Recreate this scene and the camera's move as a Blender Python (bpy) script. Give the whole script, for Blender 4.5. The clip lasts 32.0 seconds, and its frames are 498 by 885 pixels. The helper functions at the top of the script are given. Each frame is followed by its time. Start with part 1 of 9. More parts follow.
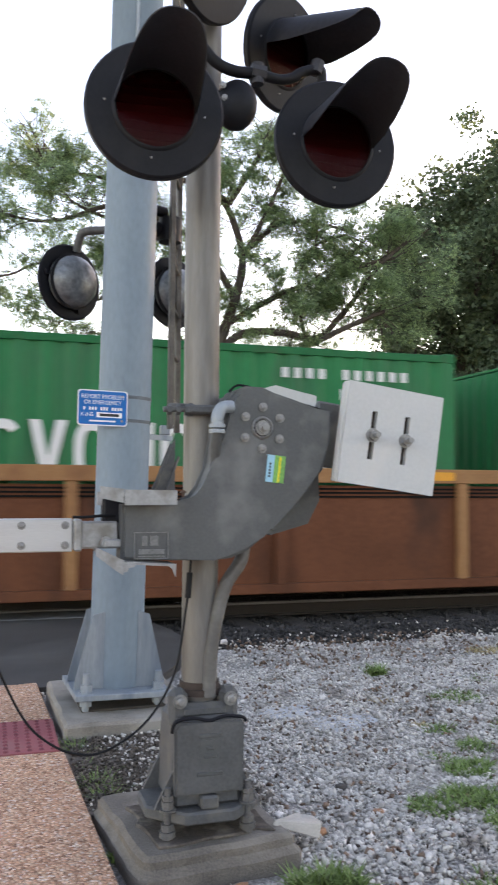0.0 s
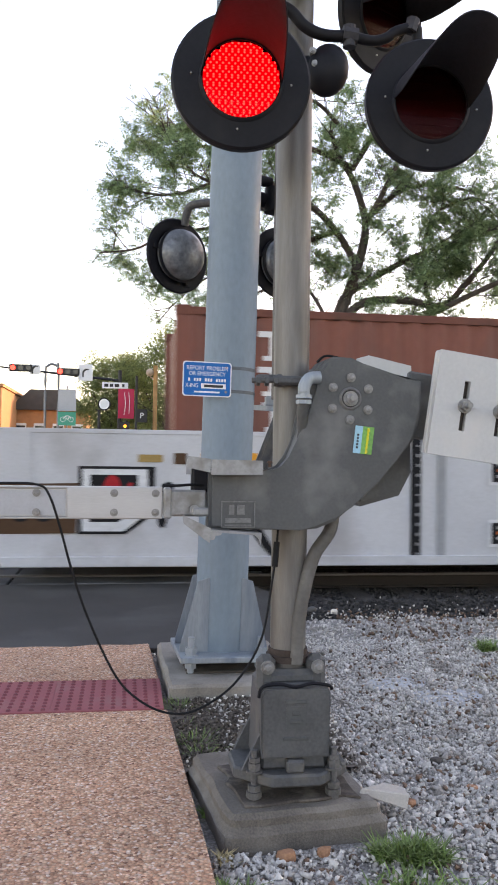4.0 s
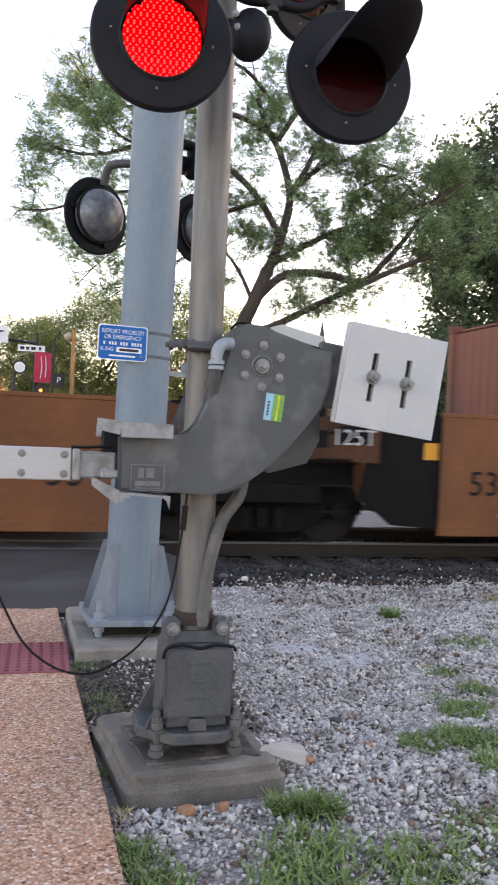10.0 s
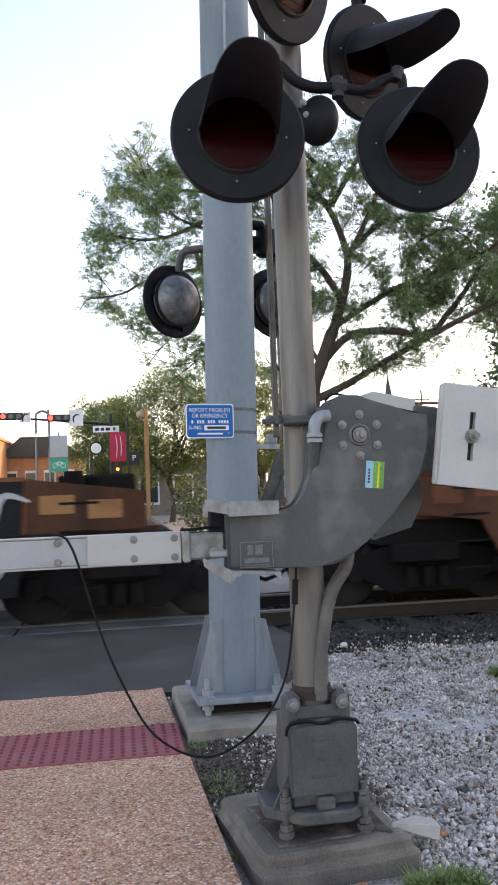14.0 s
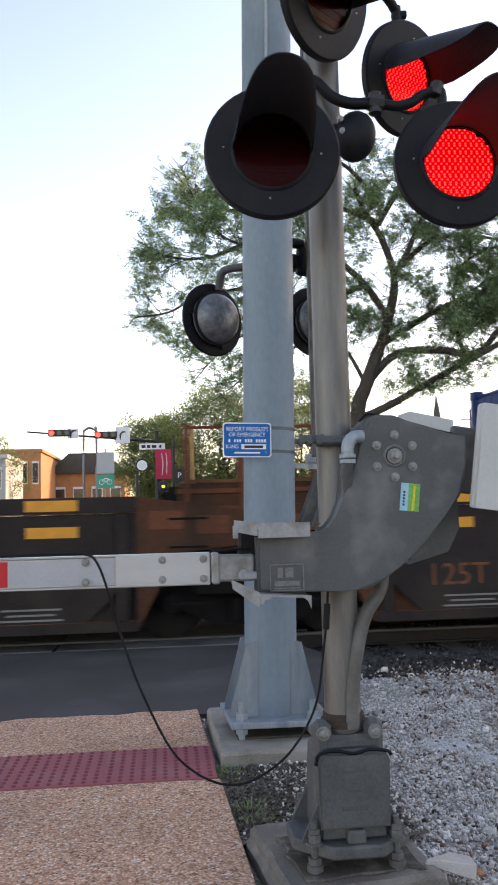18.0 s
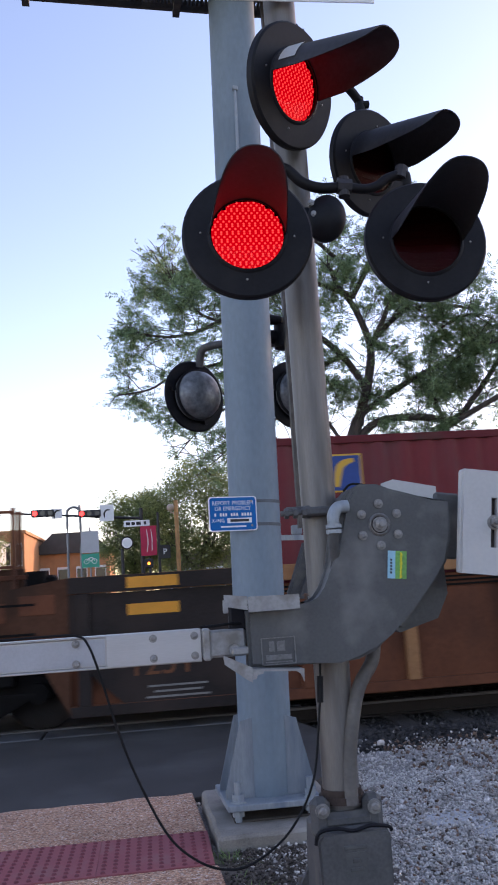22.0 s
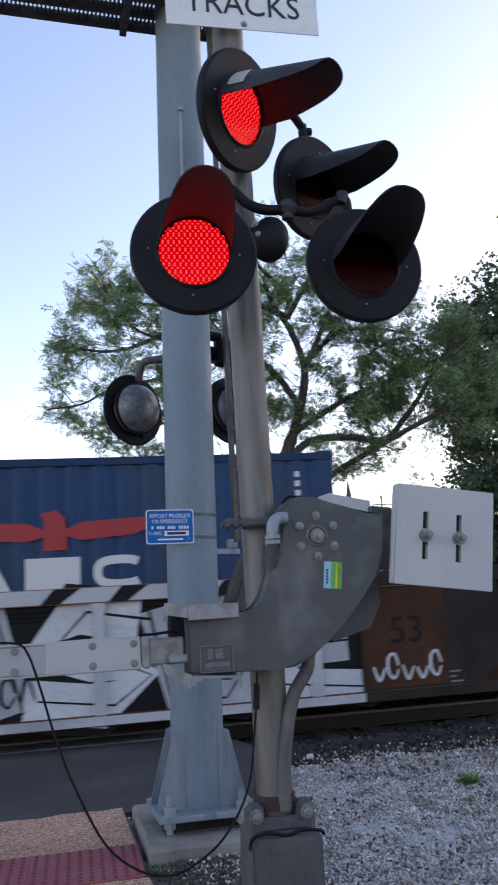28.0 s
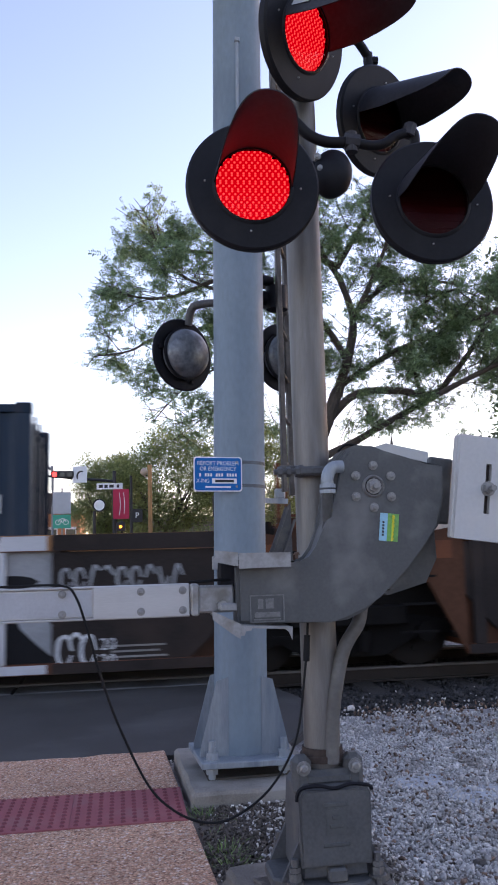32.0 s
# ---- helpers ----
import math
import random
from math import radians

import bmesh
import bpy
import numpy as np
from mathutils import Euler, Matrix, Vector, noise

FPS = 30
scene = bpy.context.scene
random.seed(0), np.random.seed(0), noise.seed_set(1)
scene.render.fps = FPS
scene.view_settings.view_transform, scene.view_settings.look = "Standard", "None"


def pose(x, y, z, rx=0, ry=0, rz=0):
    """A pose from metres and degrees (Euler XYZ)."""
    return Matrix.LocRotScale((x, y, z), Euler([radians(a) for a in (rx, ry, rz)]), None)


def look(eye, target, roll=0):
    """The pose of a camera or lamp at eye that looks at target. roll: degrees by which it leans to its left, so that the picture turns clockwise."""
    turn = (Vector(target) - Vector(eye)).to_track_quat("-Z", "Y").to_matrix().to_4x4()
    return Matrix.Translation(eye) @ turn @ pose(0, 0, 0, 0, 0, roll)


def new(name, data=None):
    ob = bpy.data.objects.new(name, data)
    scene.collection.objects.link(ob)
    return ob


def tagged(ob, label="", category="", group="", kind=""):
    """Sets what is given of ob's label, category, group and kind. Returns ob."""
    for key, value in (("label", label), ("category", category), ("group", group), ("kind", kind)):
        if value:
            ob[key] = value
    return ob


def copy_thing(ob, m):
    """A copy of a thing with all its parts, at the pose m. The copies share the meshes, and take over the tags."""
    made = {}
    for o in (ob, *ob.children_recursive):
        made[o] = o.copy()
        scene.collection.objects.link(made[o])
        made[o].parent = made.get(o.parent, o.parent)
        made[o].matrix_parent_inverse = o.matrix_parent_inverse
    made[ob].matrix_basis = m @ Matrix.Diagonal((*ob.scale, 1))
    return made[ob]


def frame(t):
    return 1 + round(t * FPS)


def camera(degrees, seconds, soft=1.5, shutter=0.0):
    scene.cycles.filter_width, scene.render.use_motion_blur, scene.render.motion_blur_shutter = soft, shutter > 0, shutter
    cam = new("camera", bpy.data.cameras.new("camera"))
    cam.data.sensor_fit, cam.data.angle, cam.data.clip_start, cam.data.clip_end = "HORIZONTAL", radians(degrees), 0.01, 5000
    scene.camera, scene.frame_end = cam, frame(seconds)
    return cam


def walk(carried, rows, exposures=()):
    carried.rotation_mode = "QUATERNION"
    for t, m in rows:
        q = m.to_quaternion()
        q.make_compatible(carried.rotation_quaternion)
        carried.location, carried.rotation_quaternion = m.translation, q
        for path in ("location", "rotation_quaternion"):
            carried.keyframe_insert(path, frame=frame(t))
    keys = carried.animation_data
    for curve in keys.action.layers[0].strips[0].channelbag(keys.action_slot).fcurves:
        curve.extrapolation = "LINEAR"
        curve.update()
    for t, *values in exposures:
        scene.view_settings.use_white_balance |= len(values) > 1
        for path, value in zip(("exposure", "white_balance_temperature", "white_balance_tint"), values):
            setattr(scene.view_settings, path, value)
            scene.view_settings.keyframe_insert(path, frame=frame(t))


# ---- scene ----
cam = camera(33.4, 32.0, 1.8, 0.32)
METRES, EYE, TILT, LEAN, TURN = 1.849, 1.371, 0.0, 0.69, -17.2
ROWS = [
    (0.0, 0.0, 0.0, 0.0, -0.05, 3.11, -0.99),
    (0.5, 0.0489, -0.0, 0.0029, -2.88, 2.58, -1.01),
    (1.0, 0.068, 0.0036, 0.0006, -2.36, 2.08, -1.82),
    (1.5, 0.0743, 0.0016, -0.0025, 0.05, 1.72, -2.34),
    (2.0, 0.0731, 0.0001, -0.0015, 2.87, 1.46, -1.79),
    (2.5, 0.0401, -0.0246, -0.0015, 4.46, 1.15, -1.59),
    (3.0, 0.0266, -0.0268, -0.0017, 5.87, 0.83, -2.0),
    (3.5, 0.0527, -0.0128, 0.0036, 7.22, 0.81, -1.76),
    (5.5, 0.1153, 0.0069, -0.0048, 12.95, 0.83, -1.66),
    (6.0, 0.1029, 0.0011, -0.006, 13.62, 0.66, -2.06),
    (6.5, 0.0666, -0.003, -0.0031, 14.09, 0.73, -2.56),
    (7.0, 0.032, -0.0207, -0.0017, 13.89, 0.66, -2.76),
    (7.5, 0.0196, -0.0288, -0.0024, 13.0, 0.72, -2.46),
    (8.0, 0.0202, -0.0353, -0.0086, 12.0, 0.66, -1.73),
    (8.5, 0.0102, -0.0361, -0.0155, 11.21, 0.21, -1.89),
    (9.0, 0.0286, -0.0239, -0.0162, 9.89, -0.67, -1.7),
    (9.5, 0.0743, -0.0088, -0.0092, 6.55, -1.31, -2.53),
    (10.0, 0.1022, -0.0141, -0.007, 3.16, -0.97, -3.16),
    (10.5, 0.1192, -0.0135, -0.0079, 1.07, -0.45, -2.43),
    (11.0, 0.1104, -0.0262, 0.0079, 1.21, 2.11, -0.26),
    (11.5, 0.0787, -0.0178, 0.0388, 6.46, 5.05, 1.42),
    (12.0, 0.0654, -0.0324, 0.0302, 9.1, 4.27, 0.89),
    (12.5, 0.0547, -0.0322, 0.0288, 8.93, 4.43, 0.2),
    (13.0, 0.0569, -0.0336, 0.0311, 8.63, 5.02, 1.14),
    (13.5, 0.0415, -0.044, 0.0218, 8.21, 4.34, 1.64),
    (15.5, 0.0527, -0.0341, 0.0063, 9.19, 1.45, 0.94),
    (16.0, 0.0556, -0.0195, 0.01, 11.11, 1.58, 0.74),
    (16.5, 0.0614, -0.0148, 0.011, 12.36, 2.69, 1.11),
    (17.0, 0.0598, -0.0146, 0.0137, 12.83, 3.76, 0.65),
    (17.5, 0.0591, -0.0114, 0.0188, 12.81, 4.49, -0.06),
    (18.0, 0.0686, -0.0082, 0.0174, 11.38, 4.66, 0.76),
    (18.5, 0.0731, -0.0091, 0.0135, 9.33, 4.32, 2.14),
    (19.0, 0.0766, -0.015, 0.0183, 7.56, 4.91, 2.54),
    (19.5, 0.077, -0.0212, 0.0209, 6.9, 6.15, 2.87),
    (20.0, 0.0779, -0.0267, 0.0202, 6.75, 7.26, 2.86),
    (20.5, 0.0759, -0.0341, 0.0226, 7.25, 8.26, 2.34),
    (21.0, 0.0713, -0.0375, 0.0231, 8.35, 9.11, 1.67),
    (21.5, 0.07, -0.0351, 0.0216, 9.18, 9.42, 1.85),
    (22.0, 0.0697, -0.0333, 0.0178, 10.51, 9.64, 3.05),
    (22.5, 0.066, -0.0234, 0.0172, 12.13, 9.96, 4.06),
    (23.0, 0.0617, -0.0203, 0.0148, 12.74, 9.85, 3.47),
    (23.5, 0.0611, -0.0197, 0.0142, 12.65, 10.11, 2.67),
    (24.0, 0.0626, -0.0206, 0.0126, 12.52, 10.24, 2.01),
    (24.5, 0.065, -0.025, 0.0101, 12.02, 10.21, 1.46),
    (26.5, 0.056, -0.0394, 0.0052, 10.71, 9.81, -0.12),
    (27.0, 0.0438, -0.0572, -0.0021, 7.64, 9.78, 1.44),
    (27.5, 0.0584, -0.0735, -0.0009, 4.4, 10.22, 4.08),
    (28.0, 0.0533, -0.076, -0.0013, 5.68, 10.66, 2.76),
    (28.5, 0.0636, -0.0491, 0.0074, 10.53, 10.81, 0.59),
    (29.0, 0.0756, -0.0318, 0.0059, 13.04, 10.09, -0.11),
    (29.5, 0.0934, -0.0233, 0.0027, 13.83, 9.44, -0.34),
    (30.0, 0.1184, -0.0286, -0.0019, 13.34, 8.95, 0.28),
    (30.5, 0.1025, -0.0298, 0.0037, 10.8, 8.88, 0.21),
    (31.0, 0.0738, -0.0241, 0.0021, 8.77, 8.92, 0.9),
    (31.5, 0.0431, -0.0216, -0.001, 8.01, 8.43, 1.56),
    (32.0, 0.0204, -0.0123, -0.0039, 8.38, 7.44, 0.91),
]
walk(cam, [(t, pose(0, 0, EYE, TILT, LEAN, TURN) @ pose(METRES * x, METRES * y, METRES * z, 90 + pitch, roll, yaw)) for t, x, y, z, yaw, pitch, roll in ROWS],
     [(0.0, 2.05, 7900, 25), (1.0, 2.22, 7950, 29), (2.0, 2.24, 8000, 30), (3.0, 2.00, 8000, 28), (6.0, 1.85, 7900, 26), (7.0, 1.60, 7900, 24), (8.0, 1.7, 7900, 24), (9.0, 2.0, 7900, 27), (10.0, 2.05, 7900, 29), (11.0, 2.26, 7800, 28), (12.0, 1.75, 7700, 26), (13.0, 1.75, 7600, 26), (16.0, 1.85, 7700, 28),
      (17.0, 1.88, 7600, 27), (18.0, 1.62, 7500, 25), (19.0, 1.74, 7200, 26), (20.0, 1.77, 6950, 27), (21.0, 1.6, 6700, 29), (22.0, 1.22, 6450, 32), (24.0, 1.16, 6150, 42), (27.0, 0.90, 6400, 34), (28.0, 1.16, 6500, 28), (29.0, 0.88, 6600, 33), (30.0, 0.60, 6850, 27), (31.0, 1.02, 6500, 32), (32.0, 1.30, 6500, 34)])

# ------------------------------------------------------------------ world, sun, exposure
world = bpy.data.worlds.new("sky")
scene.world = world
world.use_nodes = True
wn = world.node_tree.nodes
sky = wn.new("ShaderNodeTexSky")
sky.sky_type, sky.sun_disc = "NISHITA", False
SUN_EL, SUN_AZ = 16.0, 57.0          # degrees; azimuth from +y (across the track) towards +x
sky.sun_elevation, sky.sun_rotation = radians(SUN_EL), radians(SUN_AZ)
sky.air_density, sky.dust_density, sky.ozone_density = 1.0, 0.45, 0.35
wn["Background"].inputs[1].default_value = 0.15
world.node_tree.links.new(sky.outputs[0], wn["Background"].inputs[0])
sun = new("sun", bpy.data.lights.new("sun", "SUN"))
sun.data.energy, sun.data.angle, sun.data.color = 2.0, radians(0.6), (1.0, 0.72, 0.45)
a, e = radians(SUN_AZ), radians(SUN_EL)
sun.matrix_world = look((math.sin(a) * math.cos(e) * 60, math.cos(a) * math.cos(e) * 60, math.sin(e) * 60), (0, 0, 0))

# ------------------------------------------------------------------ materials


def mat(name, col, rough=0.5, metal=0.0, var=0.25, s1=3.0, s2=60.0, bump=0.1, dist=0.004, dirt=None, amt=0.5, ds=2.0,
        stretch=(1, 1, 1), rand=0.0, island=0.0, spec=0.5):
    """A procedural surface: two scales of tone, optional stains, fine relief."""
    m = bpy.data.materials.new(name)
    m.use_nodes = True
    n, l = m.node_tree.nodes, m.node_tree.links
    b = n["Principled BSDF"]
    tc, mp = n.new("ShaderNodeTexCoord"), n.new("ShaderNodeMapping")
    mp.inputs["Scale"].default_value = stretch
    l.new(tc.outputs["Object"], mp.inputs["Vector"])

    def noise_node(scale, detail):
        x = n.new("ShaderNodeTexNoise")
        x.inputs["Scale"].default_value, x.inputs["Detail"].default_value = scale, detail
        l.new(mp.outputs[0], x.inputs["Vector"])
        return x
    n1, n2 = noise_node(s1, 5), noise_node(s2, 3)
    mix = n.new("ShaderNodeMath")
    mix.operation = "MULTIPLY_ADD"
    mix.inputs[1].default_value = 0.45
    l.new(n2.outputs[0], mix.inputs[0])
    h = n.new("ShaderNodeMath")
    h.operation = "MULTIPLY"
    h.inputs[1].default_value = 0.55
    l.new(n1.outputs[0], h.inputs[0])
    l.new(h.outputs[0], mix.inputs[2])
    r = n.new("ShaderNodeValToRGB")
    r.color_ramp.elements[0].position, r.color_ramp.elements[1].position = 0.32, 0.68
    r.color_ramp.elements[0].color = (*[max(0.0, c * (1 - var)) for c in col], 1)
    r.color_ramp.elements[1].color = (*[min(1.0, c * (1 + var)) for c in col], 1)
    l.new(mix.outputs[0], r.inputs[0])
    out = r.outputs[0]
    if dirt:
        n3 = noise_node(ds, 8)
        rr = n.new("ShaderNodeValToRGB")
        rr.color_ramp.elements[0].position, rr.color_ramp.elements[1].position = 0.62 - 0.25 * amt, 0.78 - 0.2 * amt
        l.new(n3.outputs[0], rr.inputs[0])
        mx = n.new("ShaderNodeMixRGB")
        mx.inputs[2].default_value = (*dirt, 1)
        l.new(rr.outputs[0], mx.inputs[0])
        l.new(out, mx.inputs[1])
        out = mx.outputs[0]
    if rand or island:
        hs = n.new("ShaderNodeHueSaturation")
        src = n.new("ShaderNodeObjectInfo").outputs["Random"] if rand else n.new("ShaderNodeNewGeometry").outputs["Random Per Island"]
        k = rand or island
        mr = n.new("ShaderNodeMapRange")
        mr.inputs[3].default_value, mr.inputs[4].default_value = 1 - k, 1 + k
        l.new(src, mr.inputs[0])
        l.new(mr.outputs[0], hs.inputs["Value"])
        l.new(out, hs.inputs["Color"])
        out = hs.outputs[0]
    l.new(out, b.inputs["Base Color"])
    b.inputs["Metallic"].default_value = metal
    b.inputs["Specular IOR Level"].default_value = spec
    mr = n.new("ShaderNodeMapRange")
    mr.inputs[3].default_value, mr.inputs[4].default_value = max(0.03, rough - 0.1), min(1, rough + 0.1)
    l.new(n1.outputs[0], mr.inputs[0])
    l.new(mr.outputs[0], b.inputs["Roughness"])
    if bump:
        bp = n.new("ShaderNodeBump")
        bp.inputs["Strength"].default_value, bp.inputs["Distance"].default_value = bump, dist
        l.new(n2.outputs[0], bp.inputs["Height"])
        l.new(bp.outputs[0], b.inputs["Normal"])
    return m


def pebble_mat(name, cols, scale, bump, dist, rough=0.9, big=(0.8, 1.15), bs=0.7):
    """Small stones set close: a cell pattern of several tones with relief."""
    m = bpy.data.materials.new(name)
    m.use_nodes = True
    n, l = m.node_tree.nodes, m.node_tree.links
    b = n["Principled BSDF"]
    tc = n.new("ShaderNodeTexCoord")
    vo = n.new("ShaderNodeTexVoronoi")
    vo.inputs["Scale"].default_value = scale
    l.new(tc.outputs["Object"], vo.inputs["Vector"])
    sep = n.new("ShaderNodeSeparateColor")
    l.new(vo.outputs["Color"], sep.inputs[0])
    r = n.new("ShaderNodeValToRGB")
    while len(r.color_ramp.elements) < len(cols):
        r.color_ramp.elements.new(0.5)
    for i, c in enumerate(cols):
        r.color_ramp.elements[i].position, r.color_ramp.elements[i].color = i / (len(cols) - 1), (*c, 1)
    l.new(sep.outputs[0], r.inputs[0])
    no = n.new("ShaderNodeTexNoise")
    no.inputs["Scale"].default_value, no.inputs["Detail"].default_value = bs, 6
    l.new(tc.outputs["Object"], no.inputs["Vector"])
    mr = n.new("ShaderNodeMapRange")
    mr.inputs[1].default_value, mr.inputs[2].default_value = 0.3, 0.7
    mr.inputs[3].default_value, mr.inputs[4].default_value = big
    l.new(no.outputs[0], mr.inputs[0])
    gap = n.new("ShaderNodeMapRange")
    gap.inputs[1].default_value, gap.inputs[2].default_value = 0.25, 0.75
    gap.inputs[3].default_value, gap.inputs[4].default_value = 1.0, 0.6
    l.new(vo.outputs["Distance"], gap.inputs[0])
    mu = n.new("ShaderNodeMath")
    mu.operation = "MULTIPLY"
    l.new(mr.outputs[0], mu.inputs[0])
    l.new(gap.outputs[0], mu.inputs[1])
    hs = n.new("ShaderNodeHueSaturation")
    l.new(mu.outputs[0], hs.inputs["Value"])
    l.new(r.outputs[0], hs.inputs["Color"])
    l.new(hs.outputs[0], b.inputs["Base Color"])
    b.inputs["Roughness"].default_value = rough
    bp = n.new("ShaderNodeBump")
    bp.invert = True
    bp.inputs["Strength"].default_value, bp.inputs["Distance"].default_value = bump, dist
    l.new(vo.outputs["Distance"], bp.inputs["Height"])
    l.new(bp.outputs[0], b.inputs["Normal"])
    return m


def glow(name, col, strength, dots=0.0):
    m = bpy.data.materials.new(name)
    m.use_nodes = True
    n, l = m.node_tree.nodes, m.node_tree.links
    b = n["Principled BSDF"]
    b.inputs["Base Color"].default_value = (*[c * 0.3 for c in col], 1)
    b.inputs["Emission Color"].default_value = (*col, 1)
    b.inputs["Emission Strength"].default_value = strength
    if dots:
        tc, vo = n.new("ShaderNodeTexCoord"), n.new("ShaderNodeTexVoronoi")
        vo.voronoi_dimensions = "2D"
        vo.inputs["Scale"].default_value, vo.inputs["Randomness"].default_value = dots, 0.0
        sp, cb = n.new("ShaderNodeSeparateXYZ"), n.new("ShaderNodeCombineXYZ")
        l.new(tc.outputs["Object"], sp.inputs[0])
        l.new(sp.outputs[0], cb.inputs[0])
        l.new(sp.outputs[2], cb.inputs[1])
        turn = n.new("ShaderNodeMapping")
        turn.inputs["Rotation"].default_value = (0, 0, radians(45))
        l.new(cb.outputs[0], turn.inputs["Vector"])
        l.new(turn.outputs[0], vo.inputs["Vector"])
        r = n.new("ShaderNodeValToRGB")
        r.color_ramp.elements[0].position, r.color_ramp.elements[1].position = 0.14, 0.36
        r.color_ramp.elements[0].color, r.color_ramp.elements[1].color = (1.0, 0.20, 0.13, 1), (*col, 1)
        l.new(vo.outputs["Distance"], r.inputs[0])
        l.new(r.outputs[0], b.inputs["Emission Color"])
        mr = n.new("ShaderNodeMapRange")
        mr.inputs[1].default_value, mr.inputs[2].default_value = 0.18, 0.36
        mr.inputs[3].default_value, mr.inputs[4].default_value = strength * 2.1, strength * 0.82
        l.new(vo.outputs["Distance"], mr.inputs[0])
        l.new(mr.outputs[0], b.inputs["Emission Strength"])
    return m


def lens_mat(name, col):
    m = bpy.data.materials.new(name)
    m.use_nodes = True
    n, l = m.node_tree.nodes, m.node_tree.links
    n.remove(n["Principled BSDF"])
    tr, gl, fr, mx = (n.new("ShaderNodeBsdf" + k) if k in ("Transparent", "Glossy") else n.new("ShaderNode" + k)
                      for k in ("Transparent", "Glossy", "Fresnel", "MixShader"))
    tr.inputs[0].default_value = (*col, 1)
    gl.inputs["Roughness"].default_value = 0.12
    fr.inputs[0].default_value = 1.13
    l.new(fr.outputs[0], mx.inputs[0])
    l.new(tr.outputs[0], mx.inputs[1])
    l.new(gl.outputs[0], mx.inputs[2])
    l.new(mx.outputs[0], n["Material Output"].inputs[0])
    return m


GREY_CAST = mat("grey painted casting", (0.090, 0.093, 0.092), 0.55, 0.2, 0.16, 4, 90, 0.1, 0.002, (0.17, 0.17, 0.164), 0.42, 5)
DARK_CAST = mat("dark weathered casting", (0.086, 0.087, 0.087), 0.65, 0.1, 0.3, 7, 80, 0.25, 0.003, (0.14, 0.13, 0.115), 0.4, 9)
ALU = mat("dull aluminium pipe", (0.185, 0.175, 0.16), 0.5, 0.35, 0.18, 3, 40, 0.08, 0.002, (0.12, 0.11, 0.10), 0.55, 2.5, (6, 6, 0.7))
SHAFT = mat("blue grey weathered galvanised shaft", (0.195, 0.252, 0.297), 0.6, 0.08, 0.12, 2.5, 30, 0.04, 0.002, (0.115, 0.155, 0.19), 0.46, 0.9, (1.3, 1.3, 0.6), spec=0.3)
GALV = mat("galvanised steel", (0.29, 0.325, 0.35), 0.5, 0.25, 0.2, 2, 30, 0.06, 0.002, (0.15, 0.185, 0.225), 0.55, 2.0, (3, 3, 0.6))
WHITE_PAINT = mat("white painted steel", (0.50, 0.50, 0.485), 0.5, 0.0, 0.07, 4, 70, 0.06, 0.002, (0.55, 0.53, 0.5), 0.3, 6)
ARM_ALU = mat("bare aluminium arm", (0.50, 0.50, 0.495), 0.42, 0.45, 0.08, 5, 60, 0.05, 0.002, (0.5, 0.5, 0.49), 0.4, 5, (0.5, 4, 4))
REFLECT_GREY = mat("silver reflective sheeting", (0.42, 0.44, 0.47), 0.35, 0.3, 0.08, 6, 120, 0.05)
REFLECT_RED = mat("red reflective sheeting", (0.55, 0.015, 0.02), 0.35, 0.0, 0.1, 6, 120, 0.05)
STEEL_BOLT = mat("zinc bolts", (0.26, 0.255, 0.245), 0.45, 0.5, 0.25, 20, 120, 0.1)
RUSTY = mat("rusty steel", (0.14, 0.085, 0.06), 0.75, 0.3, 0.35, 9, 90, 0.3)
BLACK_PAINT = mat("black painted metal", (0.0075, 0.0075, 0.0105), 0.55, 0.0, 0.3, 6, 60, 0.05, 0.002, (0.014, 0.014, 0.016), 0.35, 5, spec=0.22)
HOOD_IN = mat("hood paint", (0.034, 0.034, 0.040), 0.55, 0.0, 0.3, 6, 60, 0.05, spec=0.3)
NUT_DARK = mat("dull dark nuts", (0.13, 0.125, 0.12), 0.5, 0.3, 0.35, 20, 120, 0.2)
BRACKET = mat("bare steel bracket", (0.31, 0.31, 0.305), 0.45, 0.3, 0.2, 8, 80, 0.08, 0.002, (0.2, 0.19, 0.17), 0.45, 12)
CABLE = mat("black rubber cable", (0.008, 0.008, 0.009), 0.6, 0, 0.3, 10, 90, 0.05, spec=0.2)
LADDER = mat("weathered ladder steel", (0.115, 0.100, 0.085), 0.6, 0.2, 0.35, 6, 60, 0.1, 0.002, (0.05, 0.04, 0.033), 0.5, 4)
CONCRETE = mat("weathered concrete", (0.25, 0.222, 0.188), 0.9, 0, 0.35, 6, 130, 0.4, 0.006, (0.31, 0.285, 0.25), 0.42, 5)
CONCRETE_D = mat("stained concrete footing", (0.145, 0.125, 0.104), 0.8, 0, 0.45, 7, 130, 0.5, 0.008, (0.27, 0.24, 0.205), 0.40, 4)
ASPHALT = mat("worn asphalt", (0.050, 0.046, 0.042), 0.85, 0, 0.35, 1.6, 160, 0.5, 0.006, (0.075, 0.071, 0.066), 0.45, 1.1)
PANEL = mat("concrete crossing panel", (0.115, 0.115, 0.115), 0.85, 0, 0.2, 3, 90, 0.3, 0.005, (0.06, 0.06, 0.06), 0.5, 1.5)
RAIL_TOP = mat("polished rail head", (0.16, 0.15, 0.14), 0.5, 0.6, 0.1, 3, 50, 0.02)
RAIL_SIDE = mat("rusty rail web", (0.034, 0.025, 0.02), 0.8, 0.2, 0.3, 8, 60, 0.3)
